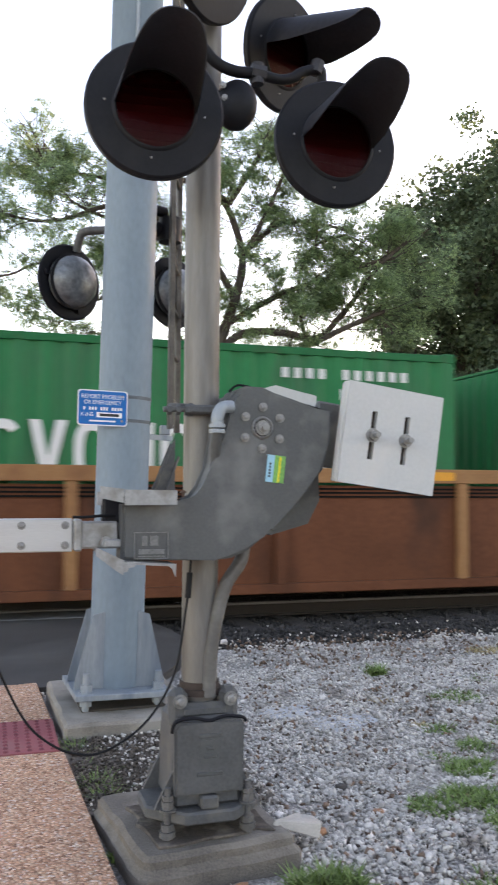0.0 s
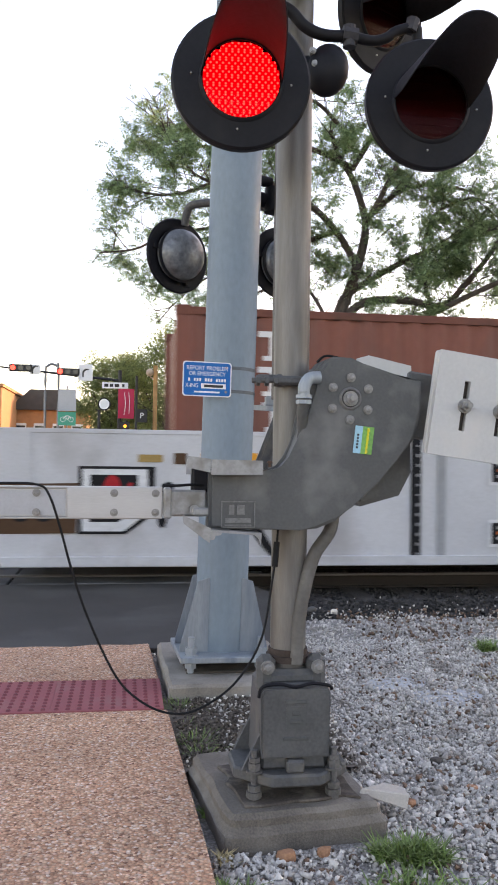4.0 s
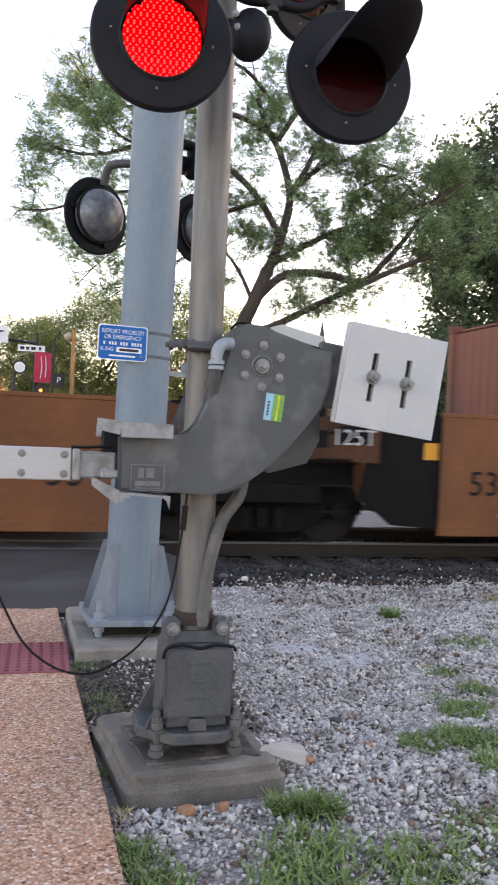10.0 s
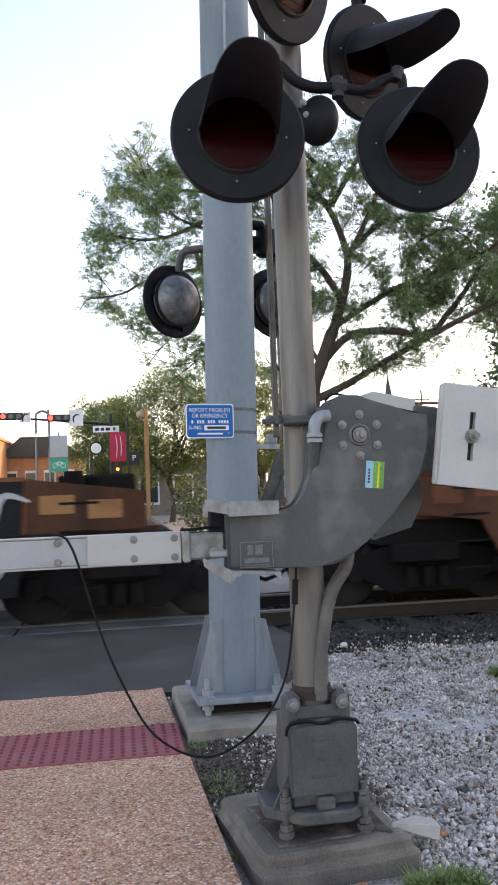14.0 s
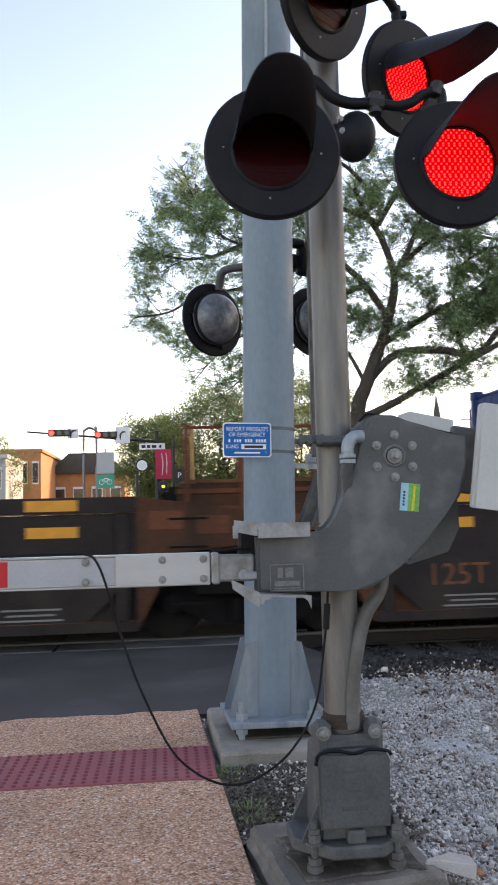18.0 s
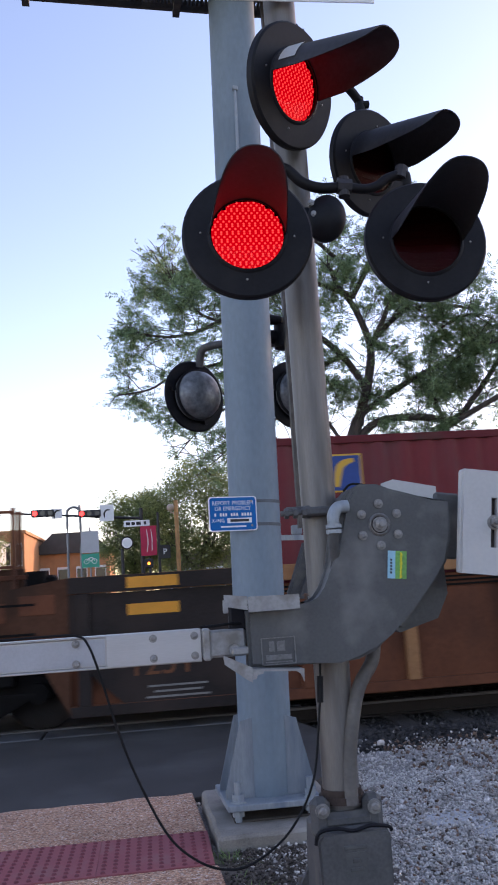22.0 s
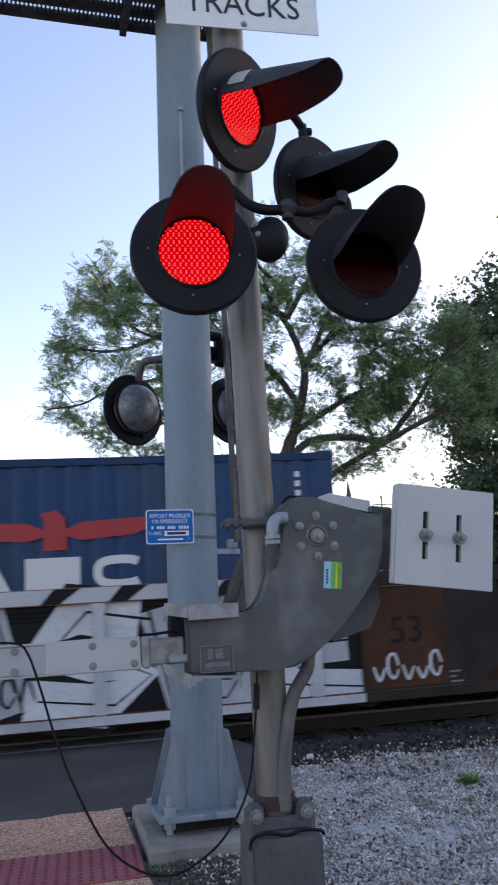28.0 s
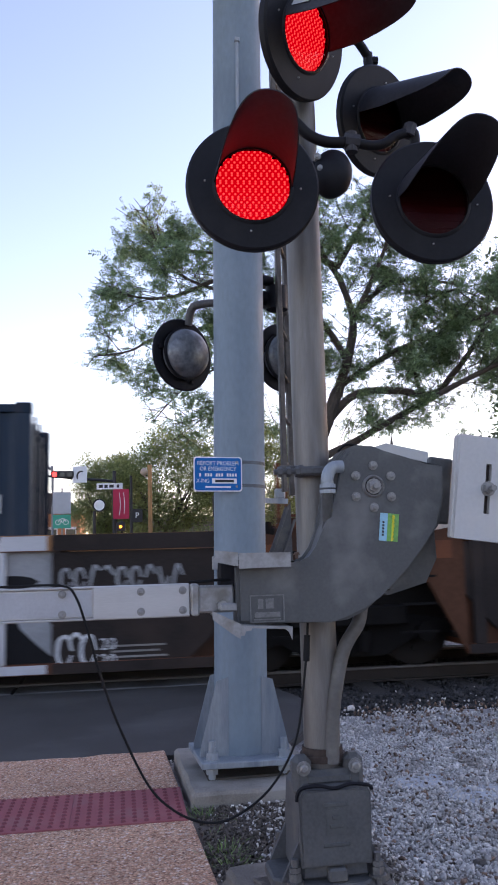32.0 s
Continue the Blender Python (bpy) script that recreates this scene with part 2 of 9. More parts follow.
TIE = mat("old timber tie", (0.055, 0.045, 0.038), 0.9, 0, 0.35, 6, 60, 0.5, 0.01, None, 0, 1, (1, 6, 6))
AGGREGATE = pebble_mat("exposed aggregate paving", [(0.23, 0.095, 0.055), (0.72, 0.385, 0.235), (0.45, 0.22, 0.13), (0.82, 0.545, 0.37), (0.62, 0.305, 0.18), (0.86, 0.68, 0.56)], 84, 0.8, 0.008, 0.85, (0.86, 1.22), 1.1)
TACTILE = mat("brick red tactile paving", (0.34, 0.085, 0.09), 0.7, 0, 0.16, 3, 120, 0.25, 0.003, (0.30, 0.13, 0.12), 0.35, 3)
GRAVEL_FLAT = pebble_mat("crushed limestone", [(0.24, 0.205, 0.175), (0.46, 0.43, 0.40), (0.33, 0.295, 0.26), (0.54, 0.51, 0.48), (0.38, 0.345, 0.31), (0.48, 0.45, 0.42)], 85, 0.8, 0.010, 0.92, (0.65, 1.15), 0.6)
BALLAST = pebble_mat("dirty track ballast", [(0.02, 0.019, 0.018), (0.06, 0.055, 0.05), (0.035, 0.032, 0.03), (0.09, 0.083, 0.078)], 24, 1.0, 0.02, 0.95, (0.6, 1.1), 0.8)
STONE = mat("limestone chips", (0.56, 0.52, 0.475), 0.9, 0, 0.20, 14, 120, 0.2, 0.002, (0.28, 0.24, 0.205), 0.40, 5, (1, 1, 1), 0, 0.34)
STONE_B = mat("brown chips", (0.20, 0.125, 0.085), 0.9, 0, 0.4, 9, 120, 0.2, 0.002, (0.11, 0.09, 0.075), 0.5, 6, (1, 1, 1), 0, 0.6)
STONE_D = mat("dark ballast stones", (0.046, 0.041, 0.037), 0.9, 0, 0.2, 30, 120, 0.2, 0.002, None, 0, 1, (1, 1, 1), 0, 0.6)
DIRT = mat("grassy dirt", (0.10, 0.095, 0.06), 0.95, 0, 0.4, 2, 60, 0.5, 0.02, (0.06, 0.09, 0.03), 0.6, 1.0)
GRASS = mat("grass blades", (0.14, 0.215, 0.055), 0.7, 0, 0.3, 3, 30, 0, 0.002, None, 0, 1, (1, 1, 1), 0, 0.4)
SIGN_BLUE = mat("blue sign sheeting", (0.002, 0.135, 0.42), 0.45, 0, 0.06, 8, 90, 0.02, spec=0.18)
SIGN_WHITE = mat("white sign sheeting", (0.75, 0.77, 0.78), 0.45, 0, 0.06, 8, 90, 0.02)
SIGN_BLACK = mat("black sign lettering", (0.02, 0.02, 0.022), 0.5, 0, 0.1, 8, 90, 0.02)
BARK = mat("grey brown bark", (0.075, 0.06, 0.05), 0.9, 0, 0.35, 4, 40, 0.6, 0.03, None, 0, 1, (3, 3, 0.6))
LED_ON = glow("lit red light emitting diodes", (1.0, 0.002, 0.014), 0.46, 63.37)
LED_BACK = mat("dark red diode board", (0.028, 0.004, 0.005), 0.5, 0, 0.2, 20, 90, 0.0)
LENS = lens_mat("red tinted lens", (0.66, 0.25, 0.28))


def leaf_mat(name, col, trans=0.35):
    m = mat(name, col, 0.6, 0, 0.25, 1.5, 20, 0, 0.002, None, 0, 1, (1, 1, 1), 0, 0.45)
    n, l = m.node_tree.nodes, m.node_tree.links
    b = n["Principled BSDF"]
    t, mx = n.new("ShaderNodeBsdfTranslucent"), n.new("ShaderNodeMixShader")
    l.new(b.inputs["Base Color"].links[0].from_socket, t.inputs[0])
    mx.inputs[0].default_value = trans
    l.new(b.outputs[0], mx.inputs[1])
    l.new(t.outputs[0], mx.inputs[2])
    l.new(mx.outputs[0], n["Material Output"].inputs[0])
    return m


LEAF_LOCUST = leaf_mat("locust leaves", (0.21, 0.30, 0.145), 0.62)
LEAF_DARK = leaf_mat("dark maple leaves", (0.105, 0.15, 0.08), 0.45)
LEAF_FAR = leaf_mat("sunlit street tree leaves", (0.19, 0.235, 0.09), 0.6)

# ------------------------------------------------------------------ building helpers


def part(name, bm, material, parent=None, label=""):
    me = bpy.data.meshes.new(name)
    bmesh.ops.recalc_face_normals(bm, faces=bm.faces)
    bm.to_mesh(me)
    bm.free()
    for m in material if isinstance(material, (list, tuple)) else [material]:
        me.materials.append(m)
    ob = new(name, me)
    ob.parent = parent
    if label:
        ob["label"] = label
    return ob


def smooth(ob, angle=40):
    me = ob.data
    me.polygons.foreach_set("use_smooth", [True] * len(me.polygons))
    me.set_sharp_from_angle(angle=radians(angle))
    return ob


def B():
    return bmesh.new()


def box(bm, c, s, m=None, bevel=0.0):
    r = bmesh.ops.create_cube(bm, size=1.0, matrix=(m or Matrix()) @ Matrix.Translation(c) @ Matrix.Diagonal((*s, 1)))
    if bevel:
        ed = list({e for v in r["verts"] for e in v.link_edges})
        bmesh.ops.bevel(bm, geom=ed, offset=bevel, segments=1, affect="EDGES")
    return bm


def cyl(bm, p, q, r1, r2=None, seg=20, caps=True):
    p, q = Vector(p), Vector(q)
    d = q - p
    m = Matrix.Translation((p + q) / 2) @ d.to_track_quat("Z", "Y").to_matrix().to_4x4()
    bmesh.ops.create_cone(bm, cap_ends=caps, segments=seg, radius1=r1, radius2=r1 if r2 is None else r2, depth=d.length, matrix=m)
    return bm


def tube(bm, pts, r, seg=8, r_end=None):
    """A round bar along a line of points, tapering to r_end."""
    pts = [Vector(p) for p in pts]
    rings = []
    for i, p in enumerate(pts):
        d = (pts[min(i + 1, len(pts) - 1)] - pts[max(i - 1, 0)]).normalized()
        q = d.to_track_quat("Z", "Y")
        k = r if r_end is None else r + (r_end - r) * i / (len(pts) - 1)
        rings.append([bm.verts.new(p + q @ Vector((k * math.cos(2 * math.pi * j / seg), k * math.sin(2 * math.pi * j / seg), 0))) for j in range(seg)])
    for x, y in zip(rings, rings[1:]):
        for j in range(seg):
            bm.faces.new((x[j], x[(j + 1) % seg], y[(j + 1) % seg], y[j]))
    bm.faces.new(rings[0][::-1])
    bm.faces.new(rings[-1])
    return bm


def curve(pts, n=8):
    """Points smoothed through by a cardinal spline."""
    p = [Vector(q) for q in pts]
    p = [p[0]] + p + [p[-1]]
    out = []
    for i in range(1, len(p) - 2):
        for k in range(n):
            t = k / n
            out.append(0.5 * ((2 * p[i]) + (p[i + 1] - p[i - 1]) * t + (2 * p[i - 1] - 5 * p[i] + 4 * p[i + 1] - p[i + 2]) * t * t
                              + (3 * p[i] - p[i - 1] - 3 * p[i + 1] + p[i + 2]) * t ** 3))
    return out + [p[-2]]


def prism(bm, poly, y0, y1, bevel=0.0):
    """A plate with an outline in x and z, between two depths."""
    f = [bm.verts.new((x, y0, z)) for x, z in poly]
    k = [bm.verts.new((x, y1, z)) for x, z in poly]
    n = len(poly)
    faces = [bm.faces.new(f), bm.faces.new(k[::-1])] + [bm.faces.new((f[i], k[i], k[(i + 1) % n], f[(i + 1) % n])) for i in range(n)]
    if bevel:
        ed = list({e for fc in faces[:2] for e in fc.edges})
        bmesh.ops.bevel(bm, geom=ed, offset=bevel, segments=2, affect="EDGES")
    return bm


def lathe(bm, prof, seg=40, m=None, start=0.0, sweep=2 * math.pi):
    """Turns a profile of (radius, depth) about the y axis."""
    m = m or Matrix()
    closed = abs(sweep - 2 * math.pi) < 1e-6
    cols = seg if closed else seg + 1
    rings = [[bm.verts.new(m @ Vector((r * math.sin(start + sweep * j / seg), d, r * math.cos(start + sweep * j / seg)))) for j in range(cols)] for r, d in prof]
    for x, y in zip(rings, rings[1:]):
        for j in range(seg):
            bm.faces.new((x[j], y[j], y[(j + 1) % cols], x[(j + 1) % cols]))
    return bm


def hexbolt(bm, p, q, r, head=0.6):
    """A bolt from p to q with a hexagonal head at q."""
    p, q = Vector(p), Vector(q)
    d = (q - p).normalized()
    cyl(bm, p, q - d * r * head * 1.2, r * 0.55, seg=10, caps=False)
    cyl(bm, q - d * r * head * 1.25, q - d * r * 0.2, r, seg=6)
    cyl(bm, q - d * r * 0.25, q, r * 0.86, r * 0.45, seg=12)
    cyl(bm, q - d * r * head * 1.7, q - d * r * head * 1.2, r * 1.3, seg=14)
    return bm


def empty(name, m=None):
    ob = new(name)
    ob.empty_display_size = 0.2
    if m is not None:
        ob.matrix_basis = m
    return ob


def mesh_from(name, verts, faces, material, parent=None):
    me = bpy.data.meshes.new(name)
    me.from_pydata(verts, [], faces)
    me.materials.append(material)
    ob = new(name, me)
    ob.parent = parent
    return ob


def text_mesh(name, body, size, material, parent, m, align="CENTER", depth=0.0008, sx=1.0):
    """Lettering as a thin mesh facing -y, at the pose m."""
    cu = bpy.data.curves.new("lettering", "FONT")
    cu.body, cu.size, cu.align_x, cu.align_y, cu.extrude = body, size, align, "CENTER", depth
    cu.resolution_u = 3
    tmp = new("lettering", cu)
    bpy.context.view_layer.update()
    me = bpy.data.meshes.new_from_object(tmp.evaluated_get(bpy.context.evaluated_depsgraph_get()))
    bpy.data.objects.remove(tmp)
    me.transform(m @ pose(0, 0, 0, 90) @ Matrix.Diagonal((sx, 1, 1, 1)))
    me.materials.clear()
    me.materials.append(material)
    ob = new(name, me)
    ob.parent = parent
    return ob

# ------------------------------------------------------------------ ground, road, paving, track
TRACK_Y, RAIL_Z = 10.36, 0.0


def edge_x(y):
    """The pavement's edge beside the gravel."""
    return 0.335 + (6.1 - y) * 0.036 if y > 2.9 else 0.45 + (2.9 - y) * 0.02


def setting(ob, label, category):
    return tagged(ob, label, category, "", "structure")


def sheet(name, x0, x1, y0, y1, z, material, label, category, step=None, rough=0.0):
    """A piece of ground, finely divided where it is uneven."""
    bm = B()
    nx, ny = (1, 1) if not step else (max(1, int((x1 - x0) / step)), max(1, int((y1 - y0) / step)))
    g = [[bm.verts.new((x0 + (x1 - x0) * i / nx, y0 + (y1 - y0) * j / ny, 0)) for i in range(nx + 1)] for j in range(ny + 1)]
    for row in g:
        for v in row:
            v.co.z = z + rough * (noise.noise(v.co * 2.1) + 0.6 * noise.noise(v.co * 6.3))
    for j in range(ny):
        for i in range(nx):
            bm.faces.new((g[j][i], g[j][i + 1], g[j + 1][i + 1], g[j + 1][i]))
    return setting(part(name, bm, material), label, category)


sheet("ground", -600, 600, -600, 600, -0.34, DIRT, "grassy dirt ground reaching to the horizon", "ground")
sheet("gravel_bed", 0.30, 14, -4, 7.20, -0.075, GRAVEL_FLAT, "pale crushed limestone gravel beside the track", "gravel", 0.12, 0.018)
sheet("ballast_shoulder", 0.9, 60, 7.0, 8.45, -0.12, BALLAST, "dark sooty soil and ballast beside the track", "ballast", 0.2, 0.03)
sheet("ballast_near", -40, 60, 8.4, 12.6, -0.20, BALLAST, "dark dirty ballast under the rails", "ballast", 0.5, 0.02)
sheet("ballast_far", 1.9, 60, 12.55, 16.5, -0.16, GRAVEL_FLAT, "grey gravel strip beyond the track", "gravel", 0.5, 0.02)

sheet("soil_patch", 0.37, 1.25, 3.60, 4.74, -0.018, mat("dark damp soil", (0.10, 0.08, 0.064), 0.95, 0, 0.4, 8, 90, 0.5, 0.01, (0.16, 0.135, 0.11), 0.42, 11), "dark damp soil between the two footings", "soil", 0.06, 0.014)


def slab(name, outline, z0, z1, material, label, category, bevel=0.0):
    bm = B()
    top = [bm.verts.new((x, y, z1)) for x, y in outline]
    bot = [bm.verts.new((x, y, z0)) for x, y in outline]
    n = len(outline)
    f = bm.faces.new(top)
    bm.faces.new(bot[::-1])
    for i in range(n):
        bm.faces.new((top[i], bot[i], bot[(i + 1) % n], top[(i + 1) % n]))
    if bevel:
        bmesh.ops.bevel(bm, geom=list(f.edges), offset=bevel, segments=2, affect="EDGES")
    return setting(part(name, bm, material), label, category)


rng = random.Random(4)
far_edge = [(edge_x(6.1) - 0.03 * i - 0.11 * i, 6.1 - 0.05 * (i % 3 == 1) + rng.uniform(-0.025, 0.02) - 0.008 * i) for i in range(1, 14)]
slab("pavement_near", [(-9, -5), (edge_x(-5), -5), (edge_x(1), 1), (edge_x(2.9), 2.9), (edge_x(4.48), 4.48), (-9, 4.48)], -0.25, 0.0, AGGREGATE,
     "exposed aggregate concrete footway with tan and pink pebbles", "pavement", 0.008)
slab("pavement_far", [(-9, 5.11), (edge_x(5.11), 5.11), (edge_x(6.1), 6.08)] + far_edge + [(-9, 5.98)], -0.25, 0.0, AGGREGATE,
     "strip of exposed aggregate paving at the road edge", "pavement", 0.008)
road_out = [(-60, 5.6), (0.28, 5.6), (0.32, 6.0), (1.2, 6.05), (1.45, 6.5), (1.65, 7.1), (1.75, 7.6), (1.7, 8.1), (1.5, 9.02), (-60, 9.02)]
slab("road_near", road_out, -0.2, -0.018, ASPHALT, "worn dark asphalt of the street at the crossing", "road", 0.01)
slab("road_far", [(-60, 12.0), (1.6, 12.0), (1.4, 42), (-60, 42)], -0.2, -0.012, ASPHALT, "asphalt street beyond the railway", "road")
slab("pavement_beyond", [(1.9, 17.0), (9, 17.0), (12, 70), (2.2, 70)], -0.25, 0.1, CONCRETE, "concrete footway beyond the railway", "pavement")
for i, (y0, y1) in enumerate(((9.02, 9.52), (9.74, 10.98), (11.2, 12.0))):
    strip = setting(empty(f"crossing_panels_{i + 1}"), "grey concrete crossing panels between asphalt and rail", "crossing panel")
    for k in range(9):
        bm = B()
        box(bm, (0.15 - 2.44 * k, (y0 + y1) / 2, -0.12), (2.42, y1 - y0 - 0.015, 0.22), None, 0.012)
        part("panel", bm, PANEL, strip)
# white lane paint on the far street
for x0, x1, y0, y1 in ((-7.5, -0.3, 13.2, 13.7), (-3.9, -3.78, 14, 40), (-7.6, -7.48, 14, 40)):
    bm = B()
    box(bm, ((x0 + x1) / 2, (y0 + y1) / 2, -0.008), (x1 - x0, y1 - y0, 0.004))
    setting(part("road_marking", bm, mat("road paint", (0.55, 0.55, 0.53), 0.7, 0, 0.2, 4, 60, 0.1)), "worn white road marking", "road marking")

# plain walls that close the place behind and beside the viewer
for name, x, y, w, d, h in (("wall_south", 0, -32, 90, 0.4, 4.5),):
    bm = B()
    box(bm, (x, y, h / 2 - 0.34), (w, d, h))
    setting(part(name, bm, mat("plain brick wall", (0.15, 0.10, 0.08), 0.9, 0, 0.25, 0.8, 20, 0.2)), "plain brown brick wall of a neighbouring building", "wall")

# tactile strip: panels with rows of domes
dome = B()
bmesh.ops.create_cone(dome, cap_ends=True, segments=8, radius1=0.014, radius2=0.009, depth=0.009, matrix=Matrix.Translation((0, 0, 0.0045)))
dome_v = [tuple(v.co) for v in dome.verts]
dome.verts.index_update()
dome_f = [[v.index for v in f.verts] for f in dome.faces]
dome.free()
strip = setting(empty("tactile_strip"), "brick red tactile paving strip with raised domes", "tactile paving")
tv, tf = [], []
box_v = [(x, y, z) for z in (-0.2, 0.002) for x, y in ((-0.304, -0.305), (0.304, -0.305), (0.304, 0.305), (-0.304, 0.305))]
tv += box_v
tf += [(4, 5, 6, 7), (0, 1, 5, 4), (1, 2, 6, 5), (2, 3, 7, 6), (3, 0, 4, 7)]
for i in range(10):
    for j in range(10):
        o = len(tv)
        tv += [(x - 0.27 + 0.06 * i, y - 0.27 + 0.06 * j, z + 0.002) for x, y, z in dome_v]
        tf += [[k + o for k in f] for f in dome_f]
tile_me = bpy.data.meshes.new("tile")
tile_me.from_pydata(tv, [], tf)
tile_me.materials.append(TACTILE)
tile_me.materials.append(mat("scuffed dark tactile domes", (0.20, 0.045, 0.055), 0.7, 0, 0.25, 6, 120, 0.2, 0.003))
for k, p in enumerate(tile_me.polygons):
    p.material_index = 0 if k < 5 else 1
for k in range(14):
    t_ob = new("tile", tile_me)
    t_ob.parent, t_ob.location = strip, (0.375 - 0.305 - 0.61 * k, 4.795, 0)

# rails and ties
for side, y in (("near", 9.625), ("far", 11.095)):
    rail = setting(empty(f"rail_{side}"), "steel rail with a polished head and rusty web", "rail")
    bm = B()
    box(bm, (10, y, RAIL_Z - 0.016), (120, 0.07, 0.032), None, 0.006)
    part("rail_head", bm, RAIL_TOP, rail, "polished rail head")
    bm = B()
    box(bm, (10, y, RAIL_Z - 0.09), (120, 0.022, 0.118))
    box(bm, (10, y, RAIL_Z - 0.158), (120, 0.14, 0.02))
    part("rail_web", bm, RAIL_SIDE, rail)
bm = B()
box(bm, (0, -0.12, 0), (0.23, 2.9, 0.17), None, 0.012)
tie = part("railway_tie", bm, TIE)
tagged(tie, "weathered dark timber tie under the rails", "railway tie", "ties under the rails")
tie.matrix_basis = pose(1.7, 10.30, -0.252)
rng = random.Random(8)
for k in range(1, 34):
    copy_thing(tie, pose(1.7 + 0.56 * k + rng.uniform(-0.03, 0.03), 10.30 + rng.uniform(-0.07, 0.07), -0.252 + rng.uniform(-0.008, 0.008), 0, 0, rng.uniform(-1.2, 1.2)))

# loose stones: crushed limestone on the gravel bed
cube_v = np.array([(x, y, z) for z in (-1, 1) for x, y in ((-1, -1), (1, -1), (1, 1), (-1, 1))], float)
cube_f = np.array([(3, 2, 1, 0), (4, 5, 6, 7), (0, 1, 5, 4), (1, 2, 6, 5), (2, 3, 7, 6), (3, 0, 4, 7)])


def stones(name, xs, ys, zs, size, material, seed, label, flat=0.52):
    """Angular chips at the given places, each turned and shaped by chance, in one object."""
    g = np.random.default_rng(seed)
    n = len(xs)
    v = np.repeat(cube_v[None], n, 0) * (1 + g.uniform(-0.45, 0.25, (n, 8, 3)))
    v *= (size * g.uniform(0.6, 1.45, n) * 0.5)[:, None, None] * np.stack([g.uniform(0.8, 1.35, n), g.uniform(0.7, 1.1, n), np.full(n, flat)], 1)[:, None]
    q = g.normal(size=(n, 4)) * (1, 1, 1, 1)
    q /= np.linalg.norm(q, axis=1)[:, None]
    w, x, y, z = q.T
    rot = np.stack([1 - 2 * (y * y + z * z), 2 * (x * y - z * w), 2 * (x * z + y * w), 2 * (x * y + z * w), 1 - 2 * (x * x + z * z), 2 * (y * z - x * w),
                    2 * (x * z - y * w), 2 * (y * z + x * w), 1 - 2 * (x * x + y * y)], 1).reshape(n, 3, 3)
    v = np.einsum("nij,nkj->nki", rot, v) + np.stack([xs, ys, zs], 1)[:, None]
    f = (cube_f[None] + 8 * np.arange(n)[:, None, None]).reshape(-1, 4)
    me = bpy.data.meshes.new(name)
    me.vertices.add(n * 8)
    me.vertices.foreach_set("co", v.reshape(-1).astype(np.float32))
    me.loops.add(f.size)
    me.loops.foreach_set("vertex_index", f.reshape(-1).astype(np.int32))
    me.polygons.add(len(f))
    me.polygons.foreach_set("loop_start", np.arange(0, f.size, 4, dtype=np.int32))
    me.update(calc_edges=True)
    me.materials.append(material)
    return tagged(new(name, me), label, "gravel", "", "stuff")


def scatter(n, x0, x1, y0, y1, seed):
    g = np.random.default_rng(seed)
    return g.uniform(x0, x1, n), g.uniform(y0, y1, n), g


for seed, (n, x0, x1, y0, y1, size) in enumerate(((30000, 0.4, 2.9, 1.6, 4.2, 0.0125), (50000, 0.35, 4.6, 4.2, 6.4, 0.0135), (22000, 1.2, 6.6, 6.4, 8.3, 0.016), (26000, 0.4, 2.9, 1.6, 4.2, 0.0095), (3600, 0.5, 4.2, 2.0, 6.3, 0.024), (3800, 0.45, 3.0, 1.8, 3.9, 0.025), (9000, 0.5, 7.0, -3.5, 1.8, 0.024), (9000, 2.9, 8.0, 1.6, 6.4, 0.022))):
    x, y, g = scatter(n, x0, x1, y0, y1, 20 + seed)
    free = ~((x > 0.36) & (x < 1.24) & (y > 4.62) & (y < 5.95)) & (x > 0.47 - 0.036 * (y - 2.3)) & ~((y > 6.0) & (x < 1.78 - 0.30 * abs(y - 7.5)))
    free &= ~((abs(x - 0.79) < 0.36) & (abs(y - 3.33) < 0.40)) & ~((x < 1.12) & (y > 3.66) & (y < 4.72))
    patch = np.array([noise.noise(Vector((p * 1.3, q * 1.3, 4.0))) + 0.5 * noise.noise(Vector((p * 4.1, q * 4.1, 9.0))) for p, q in zip(x, y)])
    free &= (patch > -0.30 + 0.35 * (y > 6.3) + 0.45 * (y < 2.85)) | (g.random(len(x)) < 0.35)
    free &= (y < 7.20 + 0.15 * np.sin(3.1 * x) + 0.1 * np.sin(7.7 * x)) | (g.random(len(x)) < np.clip(0.10 - 0.14 * (y - 7.2), 0.004, 1))
    x, y = x[free], y[free]
    stones("limestone_chips", x, y, np.full(len(x), -0.068) + g.uniform(-0.012, 0.014, len(x)), size, STONE, 30 + seed, "loose pale limestone chips of mixed greys")
x, y, g = scatter(5200, 0.45, 4.6, 1.8, 7.6, 44)
free = ~((x < 1.24) & (y > 4.62) & (y < 5.95)) & ~((y > 6.0) & (x < 2.05)) & ~((abs(x - 0.79) < 0.36) & (abs(y - 3.33) < 0.40))
stones("brown_chips", x[free], y[free], -0.066 + g.uniform(-0.008, 0.012, free.sum()), 0.019, STONE_B, 45, "brown and tan chips among the pale gravel")
SOIL = mat("brown soil crumbs", (0.10, 0.08, 0.064), 0.95, 0, 0.4, 12, 90, 0.3, 0.004, None, 0, 1, (1, 1, 1), 0, 0.5)
x, y, g = scatter(4200, 0.42, 1.2, 3.66, 4.70, 48)
stones("dark_chips", x, y, -0.014 + g.uniform(-0.01, 0.01, len(x)), 0.013, SOIL, 49, "dark wet soil and chips beside the pavement")
x, y, g = scatter(5200, 0.44, 1.25, 3.62, 4.72, 54)
free = g.random(len(x)) < np.clip((x - 0.55) / 0.8, 0.03, 0.45)
